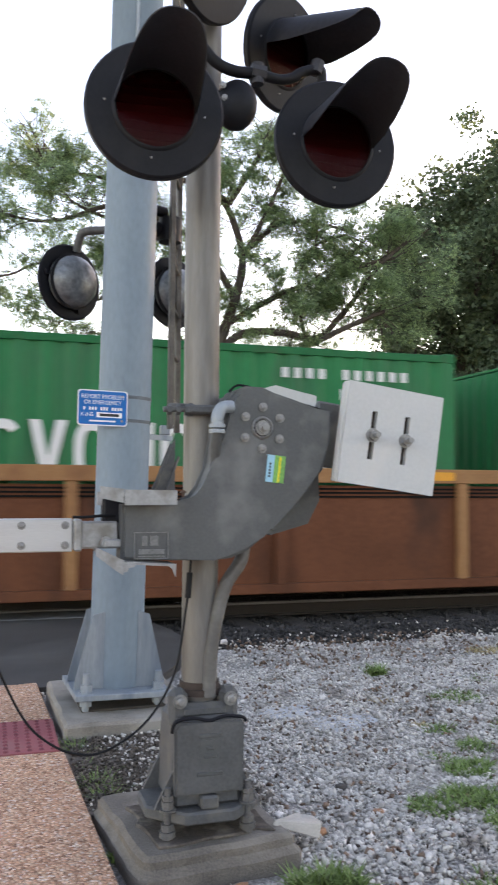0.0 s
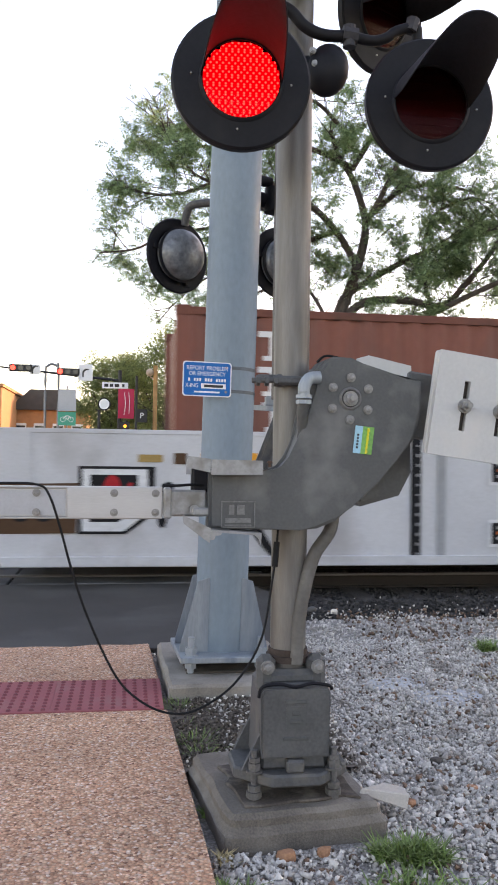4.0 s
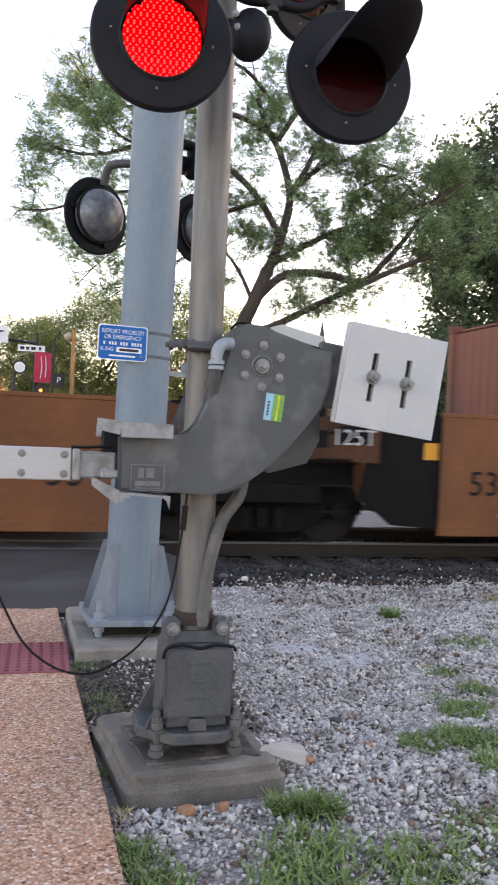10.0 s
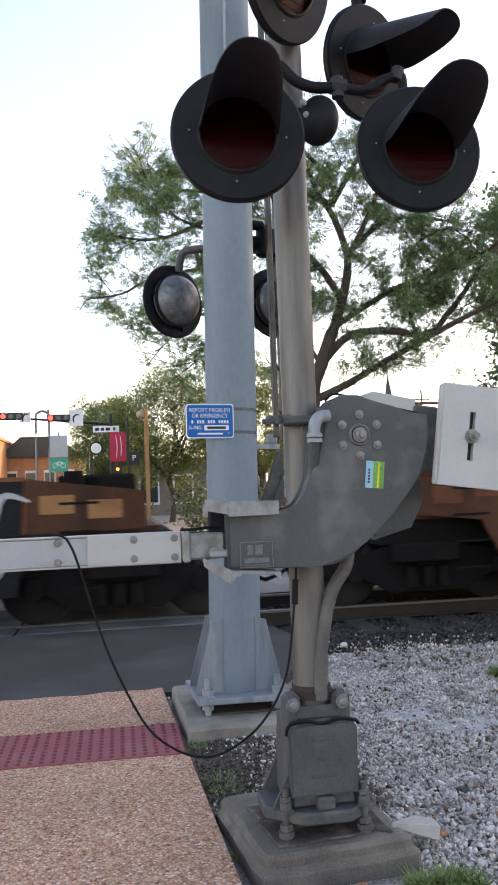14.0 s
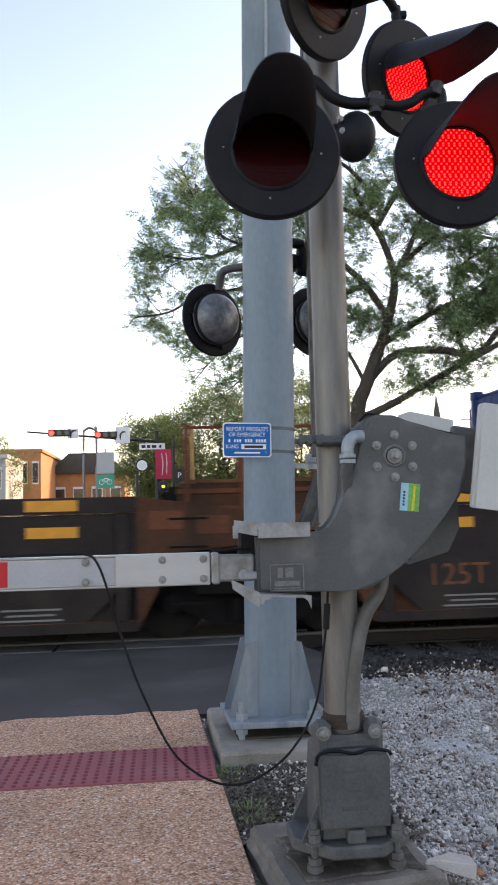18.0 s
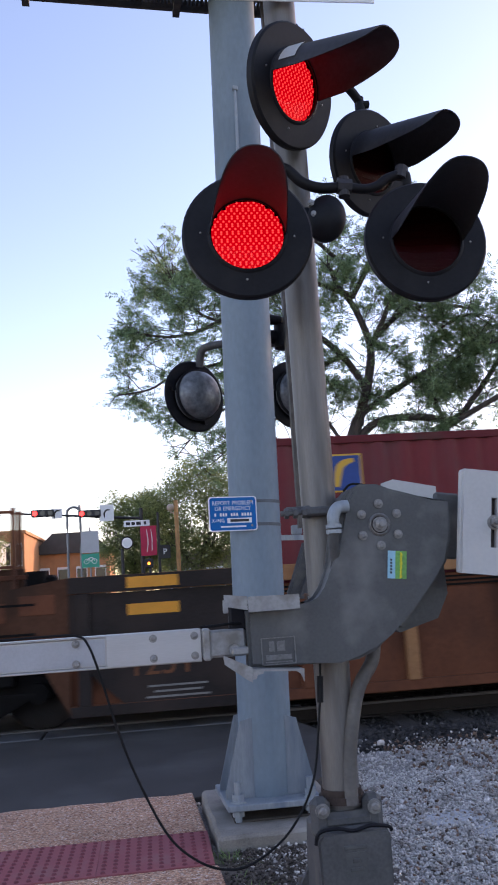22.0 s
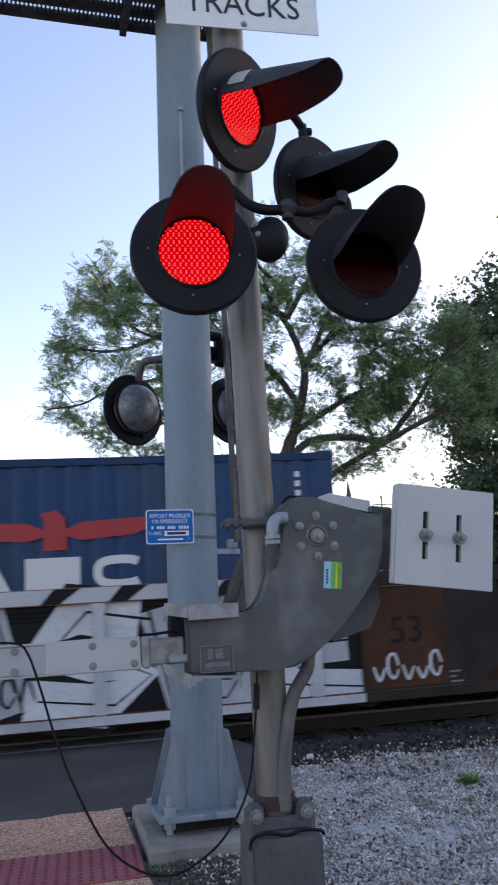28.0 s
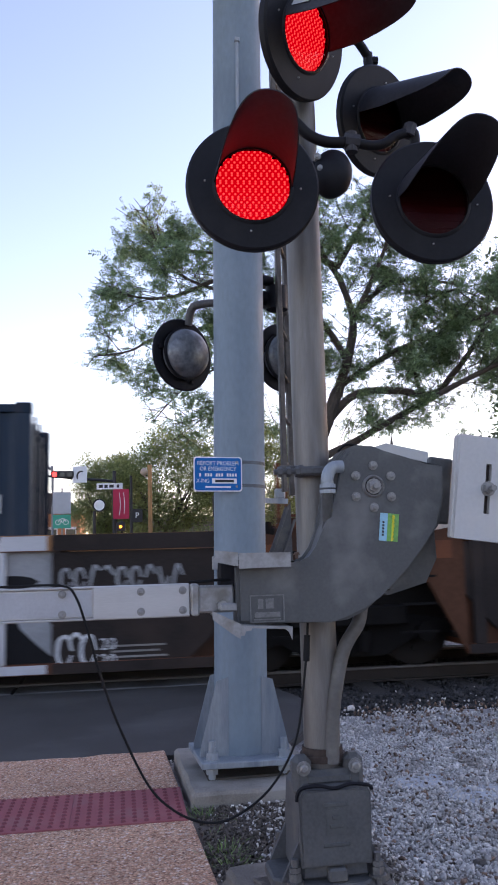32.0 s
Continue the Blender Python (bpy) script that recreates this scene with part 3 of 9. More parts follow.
stones("limestone_chips", x[free], y[free], -0.014 + g.uniform(-0.008, 0.012, free.sum()), 0.0125, STONE, 55, "loose pale limestone chips of mixed greys")
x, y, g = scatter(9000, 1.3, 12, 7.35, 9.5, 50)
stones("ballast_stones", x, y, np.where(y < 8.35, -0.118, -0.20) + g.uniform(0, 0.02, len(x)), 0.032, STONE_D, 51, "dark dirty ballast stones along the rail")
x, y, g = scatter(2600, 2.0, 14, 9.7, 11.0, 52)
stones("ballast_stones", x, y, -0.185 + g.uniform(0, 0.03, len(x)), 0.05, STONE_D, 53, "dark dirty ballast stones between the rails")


def grass(name, spots, seed, label):
    """Tufts: bent blades round each spot (x, y, radius, blades, height)."""
    g = random.Random(seed)
    verts, faces = [], []
    for x, y, r, n, h in spots:
        for _ in range(n):
            a, d = g.uniform(0, 6.283), r * math.sqrt(g.random()) * g.uniform(0.6, 1.1)
            px, py, hh, lean, az = x + d * math.cos(a), y + d * math.sin(a), h * g.uniform(0.35, 1.15), g.uniform(0.3, 1.5), g.uniform(0, 6.283)
            wx, wy = 0.0048 * math.cos(az + 1.57), 0.0048 * math.sin(az + 1.57)
            o = len(verts)
            for k, f in ((0, 1), (0.5, 0.8), (1.0, 0.1)):
                cx, cy = px + lean * hh * k * k * math.cos(az), py + lean * hh * k * k * math.sin(az)
                verts += [(cx - wx * f, cy - wy * f, -0.075 + hh * k * (1 - 0.25 * lean * k)), (cx + wx * f, cy + wy * f, -0.075 + hh * k * (1 - 0.25 * lean * k))]
            faces += [(o, o + 1, o + 3, o + 2), (o + 2, o + 3, o + 5, o + 4)]
    return tagged(mesh_from(name, verts, faces, GRASS), label, "grass", "", "stuff")


grass("weeds", [(0.47, 4.24, 0.03, 40, 0.10), (0.46, 4.56, 0.05, 130, 0.11), (0.42, 4.66, 0.04, 60, 0.10), (0.50, 4.00, 0.05, 170, 0.115), (0.52, 3.84, 0.05, 90, 0.11), (0.62, 4.45, 0.03, 30, 0.09), (0.50, 2.62, 0.10, 260, 0.07), (0.55, 2.4, 0.16, 320, 0.07),
                (0.48, 2.15, 0.14, 240, 0.07), (0.49, 3.3, 0.03, 60, 0.05), (0.46, 5.3, 0.03, 30, 0.05)], 1, "green weeds along the pavement edge")
grass("grass_tufts", [(1.12, 2.55, 0.20, 300, 0.08), (1.19, 2.84, 0.07, 380, 0.09), (1.09, 2.86, 0.05, 220, 0.08), (1.27, 2.82, 0.05, 220, 0.08), (1.0, 2.3, 0.2, 400, 0.08), (1.45, 2.4, 0.22, 400, 0.07),
                      (2.86, 5.89, 0.08, 240, 0.11), (3.11, 5.1, 0.17, 420, 0.05), (2.95, 5.12, 0.08, 160, 0.04), (3.1, 4.36, 0.22, 520, 0.05), (3.43, 4.55, 0.2, 420, 0.05), (2.58, 4.46, 0.12, 260, 0.045),
                      (2.59, 4.1, 0.11, 320, 0.06), (2.34, 3.77, 0.13, 560, 0.06), (2.45, 3.82, 0.08, 260, 0.06), (2.33, 4.0, 0.1, 160, 0.04), (1.92, 3.39, 0.12, 560, 0.055), (2.14, 3.43, 0.15, 800, 0.065),
                      (2.33, 3.37, 0.18, 480, 0.06), (2.53, 3.32, 0.2, 480, 0.07), (2.15, 3.14, 0.12, 420, 0.06), (2.3, 2.95, 0.18, 480, 0.08), (2.18, 2.92, 0.13, 340, 0.08), (2.05, 2.61, 0.2, 420, 0.08),
                      (2.8, 3.6, 0.3, 420, 0.06), (2.75, 3.1, 0.3, 460, 0.07), (1.8, 2.6, 0.2, 300, 0.05), (3.3, 4.1, 0.3, 300, 0.05), (3.9, 5.0, 0.3, 500, 0.05), (4.5, 6.06, 0.2, 400, 0.07), (3.6, 5.5, 0.2, 160, 0.04)], 2, "sparse green grass growing through the gravel")
grass_dry = [(2.5, 4.55, 0.06, 60, 0.05), (2.75, 4.0, 0.08, 90, 0.05), (2.15, 2.75, 0.08, 160, 0.07), (4.2, 6.49, 0.16, 260, 0.05), (2.55, 5.2, 0.1, 70, 0.03), (0.52, 2.9, 0.04, 60, 0.05)]
dry = grass("dry_grass", grass_dry, 6, "dry straw coloured grass in the gravel")
dry.data.materials[0] = mat("dry grass blades", (0.42, 0.33, 0.17), 0.8, 0, 0.3, 3, 30, 0, 0.002, None, 0, 1, (1, 1, 1), 0, 0.4)
bm = B()
f = [bm.verts.new(v) for v in ((-0.125, -0.05, 0), (0.10, -0.06, 0), (0.125, 0.05, 0), (0.02, 0.06, 0))]
k = [bm.verts.new(v) for v in ((-0.12, -0.045, 0.022), (0.095, -0.05, 0.058), (0.115, 0.045, 0.06), (0.03, 0.055, 0.05))]
bm.faces.new(k), bm.faces.new(f[::-1])
for q in range(4):
    bm.faces.new((f[q], f[(q + 1) % 4], k[(q + 1) % 4], k[q]))
bmesh.ops.bevel(bm, geom=list(bm.edges), offset=0.004, segments=1, affect="EDGES")
ob = part("concrete_shard", bm, mat("pale broken concrete", (0.44, 0.41, 0.37), 0.9, 0, 0.2, 9, 120, 0.3, 0.003))
ob.matrix_basis = pose(1.175, 3.185, 0.015, 0, 22, 9)
tagged(ob, "pale wedge of broken concrete lying on gravel", "concrete shard")
BRICK_BIT = mat("broken brick", (0.36, 0.18, 0.10), 0.9, 0, 0.3, 20, 90, 0.3)
g = random.Random(3)
for label, x, y, z, s, m, fl in (("worn pale patch of crushed stone dust", 1.86, 5.08, -0.062, 0.36, mat("stone dust", (0.42, 0.43, 0.44), 0.95, 0, 0.15, 6, 90, 0.3), 0.03),
                                 ("worn pale patch of crushed stone dust", 2.09, 4.76, -0.064, 0.42, mat("stone dust", (0.42, 0.43, 0.44), 0.95, 0, 0.15, 6, 90, 0.3), 0.03), ("tan broken brick bit by the footing", 0.74, 2.88, -0.05, 0.06, BRICK_BIT, 0.7), ("orange broken brick bit on the gravel", 1.33, 3.27, -0.05, 0.05, BRICK_BIT, 0.6), ("pink broken brick bit by the footing", 0.88, 2.90, -0.05, 0.045, BRICK_BIT, 0.7), ("orange broken brick bit on the gravel", 1.67, 3.42, -0.06, 0.05, BRICK_BIT, 0.4),
                                 ("dark stone on the pale gravel", 1.62, 3.72, -0.05, 0.05, STONE_D, 0.6), ("pale ballast lump near the track", 2.05, 7.35, -0.03, 0.06, STONE, 0.7), ("pale ballast lump near the track", 2.28, 7.30, -0.08, 0.05, STONE, 0.7), ("grey ballast lump near the track", 1.86, 7.42, -0.02, 0.07, PANEL, 0.7)):
    bm = B()
    bmesh.ops.create_icosphere(bm, subdivisions=2, radius=0.5)
    for v in bm.verts:
        v.co *= 1 + 0.35 * noise.noise(v.co * 3 + Vector((x * 9, y * 7, 0)))
        v.co = Vector((v.co.x * s * 1.25, v.co.y * s * 0.8, max(-0.3, min(0.32, v.co.z)) * s * fl * 1.6))
    ob = part("loose_stone", bm, m)
    ob.matrix_basis = pose(x, y, z, 0, 0, g.uniform(0, 30))
    tagged(ob, label, "stone")

# ------------------------------------------------------------------ signal mast and its footing
bm = B()
box(bm, (0, 0, -0.08), (0.64, 0.72, 0.30), None, 0.018)
bmesh.ops.subdivide_edges(bm, edges=[e for e in bm.edges if e.calc_length() > 0.2], cuts=9, use_grid_fill=True)
for v in bm.verts:
    q = noise.noise(v.co * 7.0)
    if v.co.z > 0.02:
        v.co.x *= 0.935
        v.co.y *= 0.94
    v.co += Vector((q * 0.008, noise.noise(v.co * 9 + Vector((3, 0, 0))) * 0.008, q * 0.007))
foot = part("mast_footing", bm, CONCRETE_D)
foot.matrix_basis = pose(0.80, 3.335, -0.010, 0, 0, 7)
# dark bed colours in the shaded gap and rusty debris under the flange
bm = B()
box(bm, (0, -0.07, 0.074), (0.46, 0.42, 0.014), None, 0.005)
bmesh.ops.subdivide_edges(bm, edges=[e for e in bm.edges if e.calc_length() > 0.2], cuts=6, use_grid_fill=True)
for v in bm.verts:
    v.co += Vector((noise.noise(v.co * 11), noise.noise(v.co * 11 + Vector((5, 0, 0))), 0)) * 0.03
part("mortar_bed", bm, mat("dark mottled mortar", (0.075, 0.06, 0.048), 0.9, 0, 0.5, 14, 130, 0.4, 0.006, (0.2, 0.17, 0.14), 0.4, 12), foot, "dark mortar bed")
tagged(foot, "dark stained square concrete footing in the gravel", "footing")

MX, MY = 0.806, 3.25
signal = tagged(empty("crossing_signal", pose(MX, MY, 0)), "railway crossing signal mast with flashing red lamps and track sign", "crossing signal")
bm = B()
cyl(bm, (0, 0, 0.5), (0, 0, 4.6), 0.0715, seg=36)
smooth(part("mast", bm, ALU, signal, "dull aluminium mast pipe"))
bm = B()
cyl(bm, (0, 0, 0.585), (0, 0, 0.61), 0.079, seg=36)
cyl(bm, (0, 0, 0.56), (0, 0, 0.585), 0.088, seg=36)
smooth(part("collar", bm, mat("dark rust", (0.062, 0.042, 0.033), 0.8, 0.2, 0.4, 14, 90, 0.3), signal, "rusty collar at the pipe foot"))
# base casting
bm = B()
oct_pts = [(0.245 * math.cos(radians(22.5 + 45 * k)), 0.225 * math.sin(radians(22.5 + 45 * k))) for k in range(8)]
lo = [bm.verts.new((x, y, 0.125)) for x, y in oct_pts]
hi = [bm.verts.new((x, y, 0.172)) for x, y in oct_pts]
bm.faces.new(hi), bm.faces.new(lo[::-1])
for k in range(8):
    bm.faces.new((lo[k], lo[(k + 1) % 8], hi[(k + 1) % 8], hi[k]))
bmesh.ops.bevel(bm, geom=list(bm.edges), offset=0.008, segments=1, affect="EDGES")
base = part("base_flange", bm, DARK_CAST, signal, "dark cast iron base flange")
bm = B()
box(bm, (0, 0, 0.33), (0.25, 0.27, 0.33), None, 0.02)
for v in bm.verts:
    if v.co.z < 0.25:
        v.co.x *= 1.12
        v.co.y *= 1.12
for sx in (-1, 1):
    box(bm, (sx * 0.100, -0.06, 0.52), (0.075, 0.07, 0.15), None, 0.022)
box(bm, (0, 0, 0.51), (0.2, 0.2, 0.06), None, 0.02)
part("junction_box", bm, DARK_CAST, signal)
bm = B()
prism(bm, [(-0.132, 0.225), (0.132, 0.225), (0.136, 0.47), (0.125, 0.492), (0.05, 0.488), (-0.05, 0.488), (-0.122, 0.492), (-0.136, 0.47)], -0.178, -0.136, 0.008)
cover = part("box_cover", bm, DARK_CAST, signal, "cast iron box cover with worn raised lettering")
bm = B()
tube(bm, curve([(-0.142, -0.16, 0.455), (-0.128, -0.165, 0.497), (-0.06, -0.17, 0.506), (0, -0.17, 0.494), (0.06, -0.17, 0.506), (0.128, -0.165, 0.497), (0.145, -0.16, 0.48)], 5), 0.007, 6)
part("cover_gasket", bm, BLACK_PAINT, cover)
bm = B()
for z, w in ((0.44, 0.09), (0.395, 0.03), (0.365, 0.05), (0.30, 0.10)):
    box(bm, (0, -0.179, z), (w, 0.006, 0.014), None, 0.002)
box(bm, (0, -0.178, 0.38), (0.075, 0.003, 0.085))
tagged(part("raised_lettering", bm, GREY_CAST, cover), "", "", "", "stuff")
bm = B()
for sx in (-1, 1):
    prism(bm, [(sx * 0.11, 0.17), (sx * 0.20, 0.17), (sx * 0.125, 0.32)], -0.135, -0.115)
    prism(bm, [(sx * 0.11, 0.17), (sx * 0.20, 0.17), (sx * 0.125, 0.32)], 0.10, 0.12)
box(bm, (0.0, -0.165, 0.195), (0.07, 0.05, 0.05), None, 0.008)
tagged(part("base_ribs", bm, DARK_CAST, signal), "", "", "", "stuff")
for sx in (-1, 1):
    bm = B()
    hexbolt(bm, (sx * 0.10, -0.09, 0.555), (sx * 0.10, -0.128, 0.555), 0.021)
    part("clamp_bolt", bm, STEEL_BOLT, signal)
for sx, sy in ((-1, -1), (1, -1), (-1, 1), (1, 1)):
    bm = B()
    x, y = sx * 0.155, sy * 0.155
    cyl(bm, (x, y, 0.06), (x, y, 0.255), 0.013, seg=10)
    for z0, z1, r, s in ((0.172, 0.180, 0.032, 16), (0.180, 0.208, 0.024, 6), (0.210, 0.228, 0.022, 6), (0.102, 0.125, 0.026, 6), (0.078, 0.100, 0.030, 14), (0.045, 0.078, 0.022, 6)):
        cyl(bm, (x, y, z0), (x, y, z1), r, seg=s)
    part("anchor_bolt", bm, NUT_DARK, signal, "zinc anchor bolt with nuts")
# flexible conduit down from the mechanism
bm = B()
tube(bm, curve([(0.175, -0.04, 1.18), (0.155, -0.05, 1.08), (0.088, -0.06, 0.98), (0.046, -0.068, 0.83), (0.026, -0.074, 0.70), (0.020, -0.074, 0.56)], 6), 0.027, 12)
smooth(part("flexible_conduit", bm, mat("dull grey conduit", (0.135, 0.128, 0.118), 0.6, 0.1, 0.25, 4, 50, 0.1, 0.002, (0.08, 0.072, 0.064), 0.5, 3), signal, "grey flexible conduit"))


def lamp(parent, x, y, z, yaw, schedule, low=-88, tilt=0.0, flank=3.6):
    """A flashing lamp that looks along -y, turned by yaw and nosed down by tilt: housing, background, hood, lens and rows of diodes."""
    bm = B()
    lathe(bm, [(0.150, 0.0), (0.156, 0.06), (0.148, 0.10), (0.11, 0.14), (0.05, 0.155), (0.001, 0.157)], 32)
    lathe(bm, [(0.145, 0.0), (0.145, 0.04), (0.001, 0.05)], 32)
    housing = smooth(part("lamp_housing", bm, BLACK_PAINT, parent, "black lamp housing"))
    housing.matrix_basis = pose(x - MX, y - MY, z, 0, 0, yaw) @ pose(0, 0, 0, tilt, 0, 0)
    bm = B()
    lathe(bm, [(0.143, -0.004), (0.246, -0.004), (0.254, 0.004), (0.254, 0.03), (0.248, 0.03), (0.246, 0.004), (0.143, 0.004)], 56)
    smooth(part("background_disc", bm, BLACK_PAINT, housing, "round black background disc"), 30)
    bm = B()
    lathe(bm, [(0.142, -0.003), (0.1405, -0.010), (0.144, -0.012), (0.152, -0.010), (0.156, -0.005)], 48)
    smooth(part("bezel", bm, BLACK_PAINT, housing))
    bm = B()
    lathe(bm, [(0.1415, -0.006), (0.11, -0.011), (0.06, -0.014), (0.002, -0.015)], 40)
    smooth(part("lens", bm, LENS, housing, "red lens"))
    # hood: a tapering visor, longest above, its sides cut back
    bm = B()
    seg, rows = 44, 8
    for shell, dr in ((0, 0.0), (1, 0.004)):
        grid = []
        for i in range(rows + 1):
            row = []
            for j in range(seg + 1):
                deg = low + (94 - low) * j / seg
                u = (8 - deg) / (10 - low) if deg < 8 else (deg - 8) / 92
                reach = 0.06 + 0.40 * (1 - min(1.0, u) ** (flank if deg < 8 else 4.0))
                ang, k = radians(deg), i / rows
                r = 0.146 - 0.075 * reach * k + dr
                row.append(bm.verts.new((r * math.sin(ang), -0.006 - reach * k, r * math.cos(ang))))
            grid.append(row)
        for i in range(rows):
            for j in range(seg):
                bm.faces.new((grid[i][j], grid[i][j + 1], grid[i + 1][j + 1], grid[i + 1][j]))
        if shell:
            for j in range(seg):
                bm.faces.new((grid[rows][j], grid[rows][j + 1], first[rows][j + 1], first[rows][j]))
        first = grid
    smooth(part("hood", bm, HOOD_IN, housing, "long black sun hood"), 60)
    for k in range(4):
        bm = B()
        aa = radians(90 * k + 4)
        cyl(bm, (0.182 * math.sin(aa), -0.004, 0.182 * math.cos(aa)), (0.182 * math.sin(aa), -0.010, 0.182 * math.cos(aa)), 0.0045, 0.003, seg=8)
        part("screw", bm, BRACKET, housing)
    n = 9
    for k in range(n):
        h = 0.284 / n
        zc = -0.142 + h * (k + 0.5)
        half = math.sqrt(max(0.0006, 0.141 ** 2 - max(abs(zc) - h / 2 * 0.5, 0) ** 2))
        bm = B()
        box(bm, (0, 0, 0), (2 * half, 0.006, h * 0.99))
        bm.normal_update()
        for f in bm.faces:
            f.material_index = 0 if f.normal.y < -0.5 else 1
        led = part("diode_row", bm, [LED_ON, LED_BACK], housing)
        led.matrix_basis = pose(0, 0.013, zc)
        flashing.append((led, zc, schedule))
    return housing


flashing = []
lamp(signal, 0.538, 2.90, 2.735, -3, 0)
lamp(signal, 1.283, 2.98, 2.738, -1, 1)
top_lamp = lamp(signal, 0.79, 3.00, 3.435, 40, 0, -88, 13, 9.0)
lamp(signal, 1.255, 3.50, 3.36, 30, 1, -92, 11, 9.0)
# arms that carry the lamps
bm = B()
tube(bm, curve([(-0.26, -0.20, 2.74), (-0.255, -0.15, 2.98), (-0.17, -0.14, 3.13), (-0.06, -0.13, 3.13), (0.01, -0.13, 3.068), (0.09, -0.13, 3.04), (0.19, -0.13, 3.046)], 6), 0.023, 12)
smooth(part("lamp_arm", bm, BLACK_PAINT, signal, "black curved pipe arm"))
bm = B()
tube(bm, curve([(0.19, -0.13, 3.046), (0.28, -0.13, 3.034), (0.34, -0.13, 3.05), (0.385, -0.13, 3.082), (0.45, -0.13, 3.10), (0.475, -0.12, 3.07), (0.475, -0.10, 2.78)], 6), 0.021, 12)
smooth(part("lamp_arm", bm, BLACK_PAINT, signal, "black curved pipe arm"))
bm = B()
cyl(bm, (0.162, -0.13, 3.048), (0.222, -0.13, 3.044), 0.034, seg=8)
cyl(bm, (0.19, -0.13, 3.0), (0.19, -0.13, 3.085), 0.026, seg=12)
part("arm_coupling", bm, HOOD_IN, signal)
bm = B()
cyl(bm, (0.44, -0.13, 3.085), (0.455, -0.13, 3.135), 0.028, seg=8)
part("arm_coupling", bm, HOOD_IN, signal)
bm = B()
bmesh.ops.create_uvsphere(bm, u_segments=20, v_segments=12, radius=0.5, matrix=pose(0.105, -0.12, 2.905, 0, 12, 0) @ Matrix.Diagonal((0.17, 0.14, 0.21, 1)))
cyl(bm, (0.0, -0.09, 2.93), (0.085, -0.12, 2.93), 0.035, seg=14)
lathe(bm, [(0.074, -0.035), (0.082, -0.03), (0.082, 0.03), (0.074, 0.035)], 30, pose(0, 0, 2.93, 90))
smooth(part("terminal_box", bm, BLACK_PAINT, signal, "black cast terminal box clamped to the mast"))
for z, x in ((2.955, 0.035), (2.905, 0.045)):
    bm = B()
    hexbolt(bm, (x, -0.13, z), (x, -0.175, z + 0.004), 0.011)
    part("clamp_bolt", bm, BRACKET, signal)
for x, y, z0, z1 in ((0.44, 0.34, 3.58, 3.76), (0.06, 0.0, 3.72, 3.90)):
    bm = B()
    cyl(bm, (x, y, z0), (x, y, z1), 0.03, 0.022, seg=12)
    cyl(bm, (x - 0.02, y, z1 - 0.04), (x + 0.045, y, z1 - 0.035), 0.02, seg=8)
    smooth(part("lamp_bracket", bm, BLACK_PAINT, signal))
bm = B()
box(bm, (0.0, 0.09, 3.60), (0.16, 0.05, 0.30), None, 0.01)
lathe(bm, [(0.074, -0.04), (0.084, -0.035), (0.084, 0.035), (0.074, 0.04)], 30, pose(0, 0, 3.70, 90))
part("mast_bracket", bm, BLACK_PAINT, signal)
bm = B()
tube(bm, curve([(0.02, 0.08, 3.76), (0.20, 0.16, 3.80), (0.36, 0.28, 3.79), (0.44, 0.34, 3.74)], 6), 0.022, 10)
smooth(part("upper_lamp_arm", bm, BLACK_PAINT, signal))
bm = B()
for row in range(2):
    for j in range(5):
        aa, r_ = radians(-74 + 9 * j), 0.1515 - 0.004 * row
        bm.verts.new((r_ * math.sin(aa), -0.035 - 0.085 * row, r_ * math.cos(aa)))
bm.verts.ensure_lookup_table()
for j in range(4):
    bm.faces.new((bm.verts[j], bm.verts[j + 1], bm.verts[j + 6], bm.verts[j + 5]))
bmesh.ops.solidify(bm, geom=list(bm.faces), thickness=0.001)
part("hood_label", bm, SIGN_WHITE, top_lamp, "small pale label on the hood")
# track sign
bm = B()
box(bm, (0.057, -0.10, 4.065), (0.72, 0.006, 0.235), None, 0.002)
board = part("track_sign", bm, SIGN_WHITE, signal, "white sign board lettered TRACKS")
text_mesh("sign_lettering", "TRACKS", 0.165, SIGN_BLACK, board, pose(0.057, -0.105, 4.072), "CENTER", 0.0008, 0.9)
bm = B()
box(bm, (0.057, -0.10, 4.30), (0.30, 0.006, 0.23), None, 0.002)
part("track_sign_upper", bm, SIGN_WHITE, signal)
bm = B()
hexbolt(bm, (0.057, -0.09, 3.975), (0.057, -0.112, 3.975), 0.012)
part("sign_bolt", bm, STEEL_BOLT, signal)

# ------------------------------------------------------------------ gate mechanism, arm and counterweights
gate = tagged(empty("gate_mechanism", pose(0.99, 3.02, 1.60)), "grey cast crossing gate mechanism clamped to the mast", "gate mechanism")
G0 = Vector((0.99, 3.02, 1.60))


def gl(pts):
    return [(x - G0.x, z - G0.z) for x, z in pts]


side = [(0.865, 1.66), (0.872, 1.71), (0.895, 1.742), (0.93, 1.752), (0.975, 1.755), (1.02, 1.742), (1.12, 1.70), (1.275, 1.675), (1.275, 1.56), (1.245, 1.445),
        (1.19, 1.385), (1.11, 1.29), (1.00, 1.185), (0.94, 1.135), (0.87, 1.105), (0.80, 1.098), (0.455, 1.105), (0.455, 1.308), (0.70, 1.315), (0.735, 1.332), (0.765, 1.37), (0.82, 1.51), (0.85, 1.60)]
bm = B()
prism(bm, gl(side), 0.0, 0.135, 0.012)
smooth(part("housing", bm, GREY_CAST, gate, "grey painted cast housing with faint stains"), 35)
bm = B()
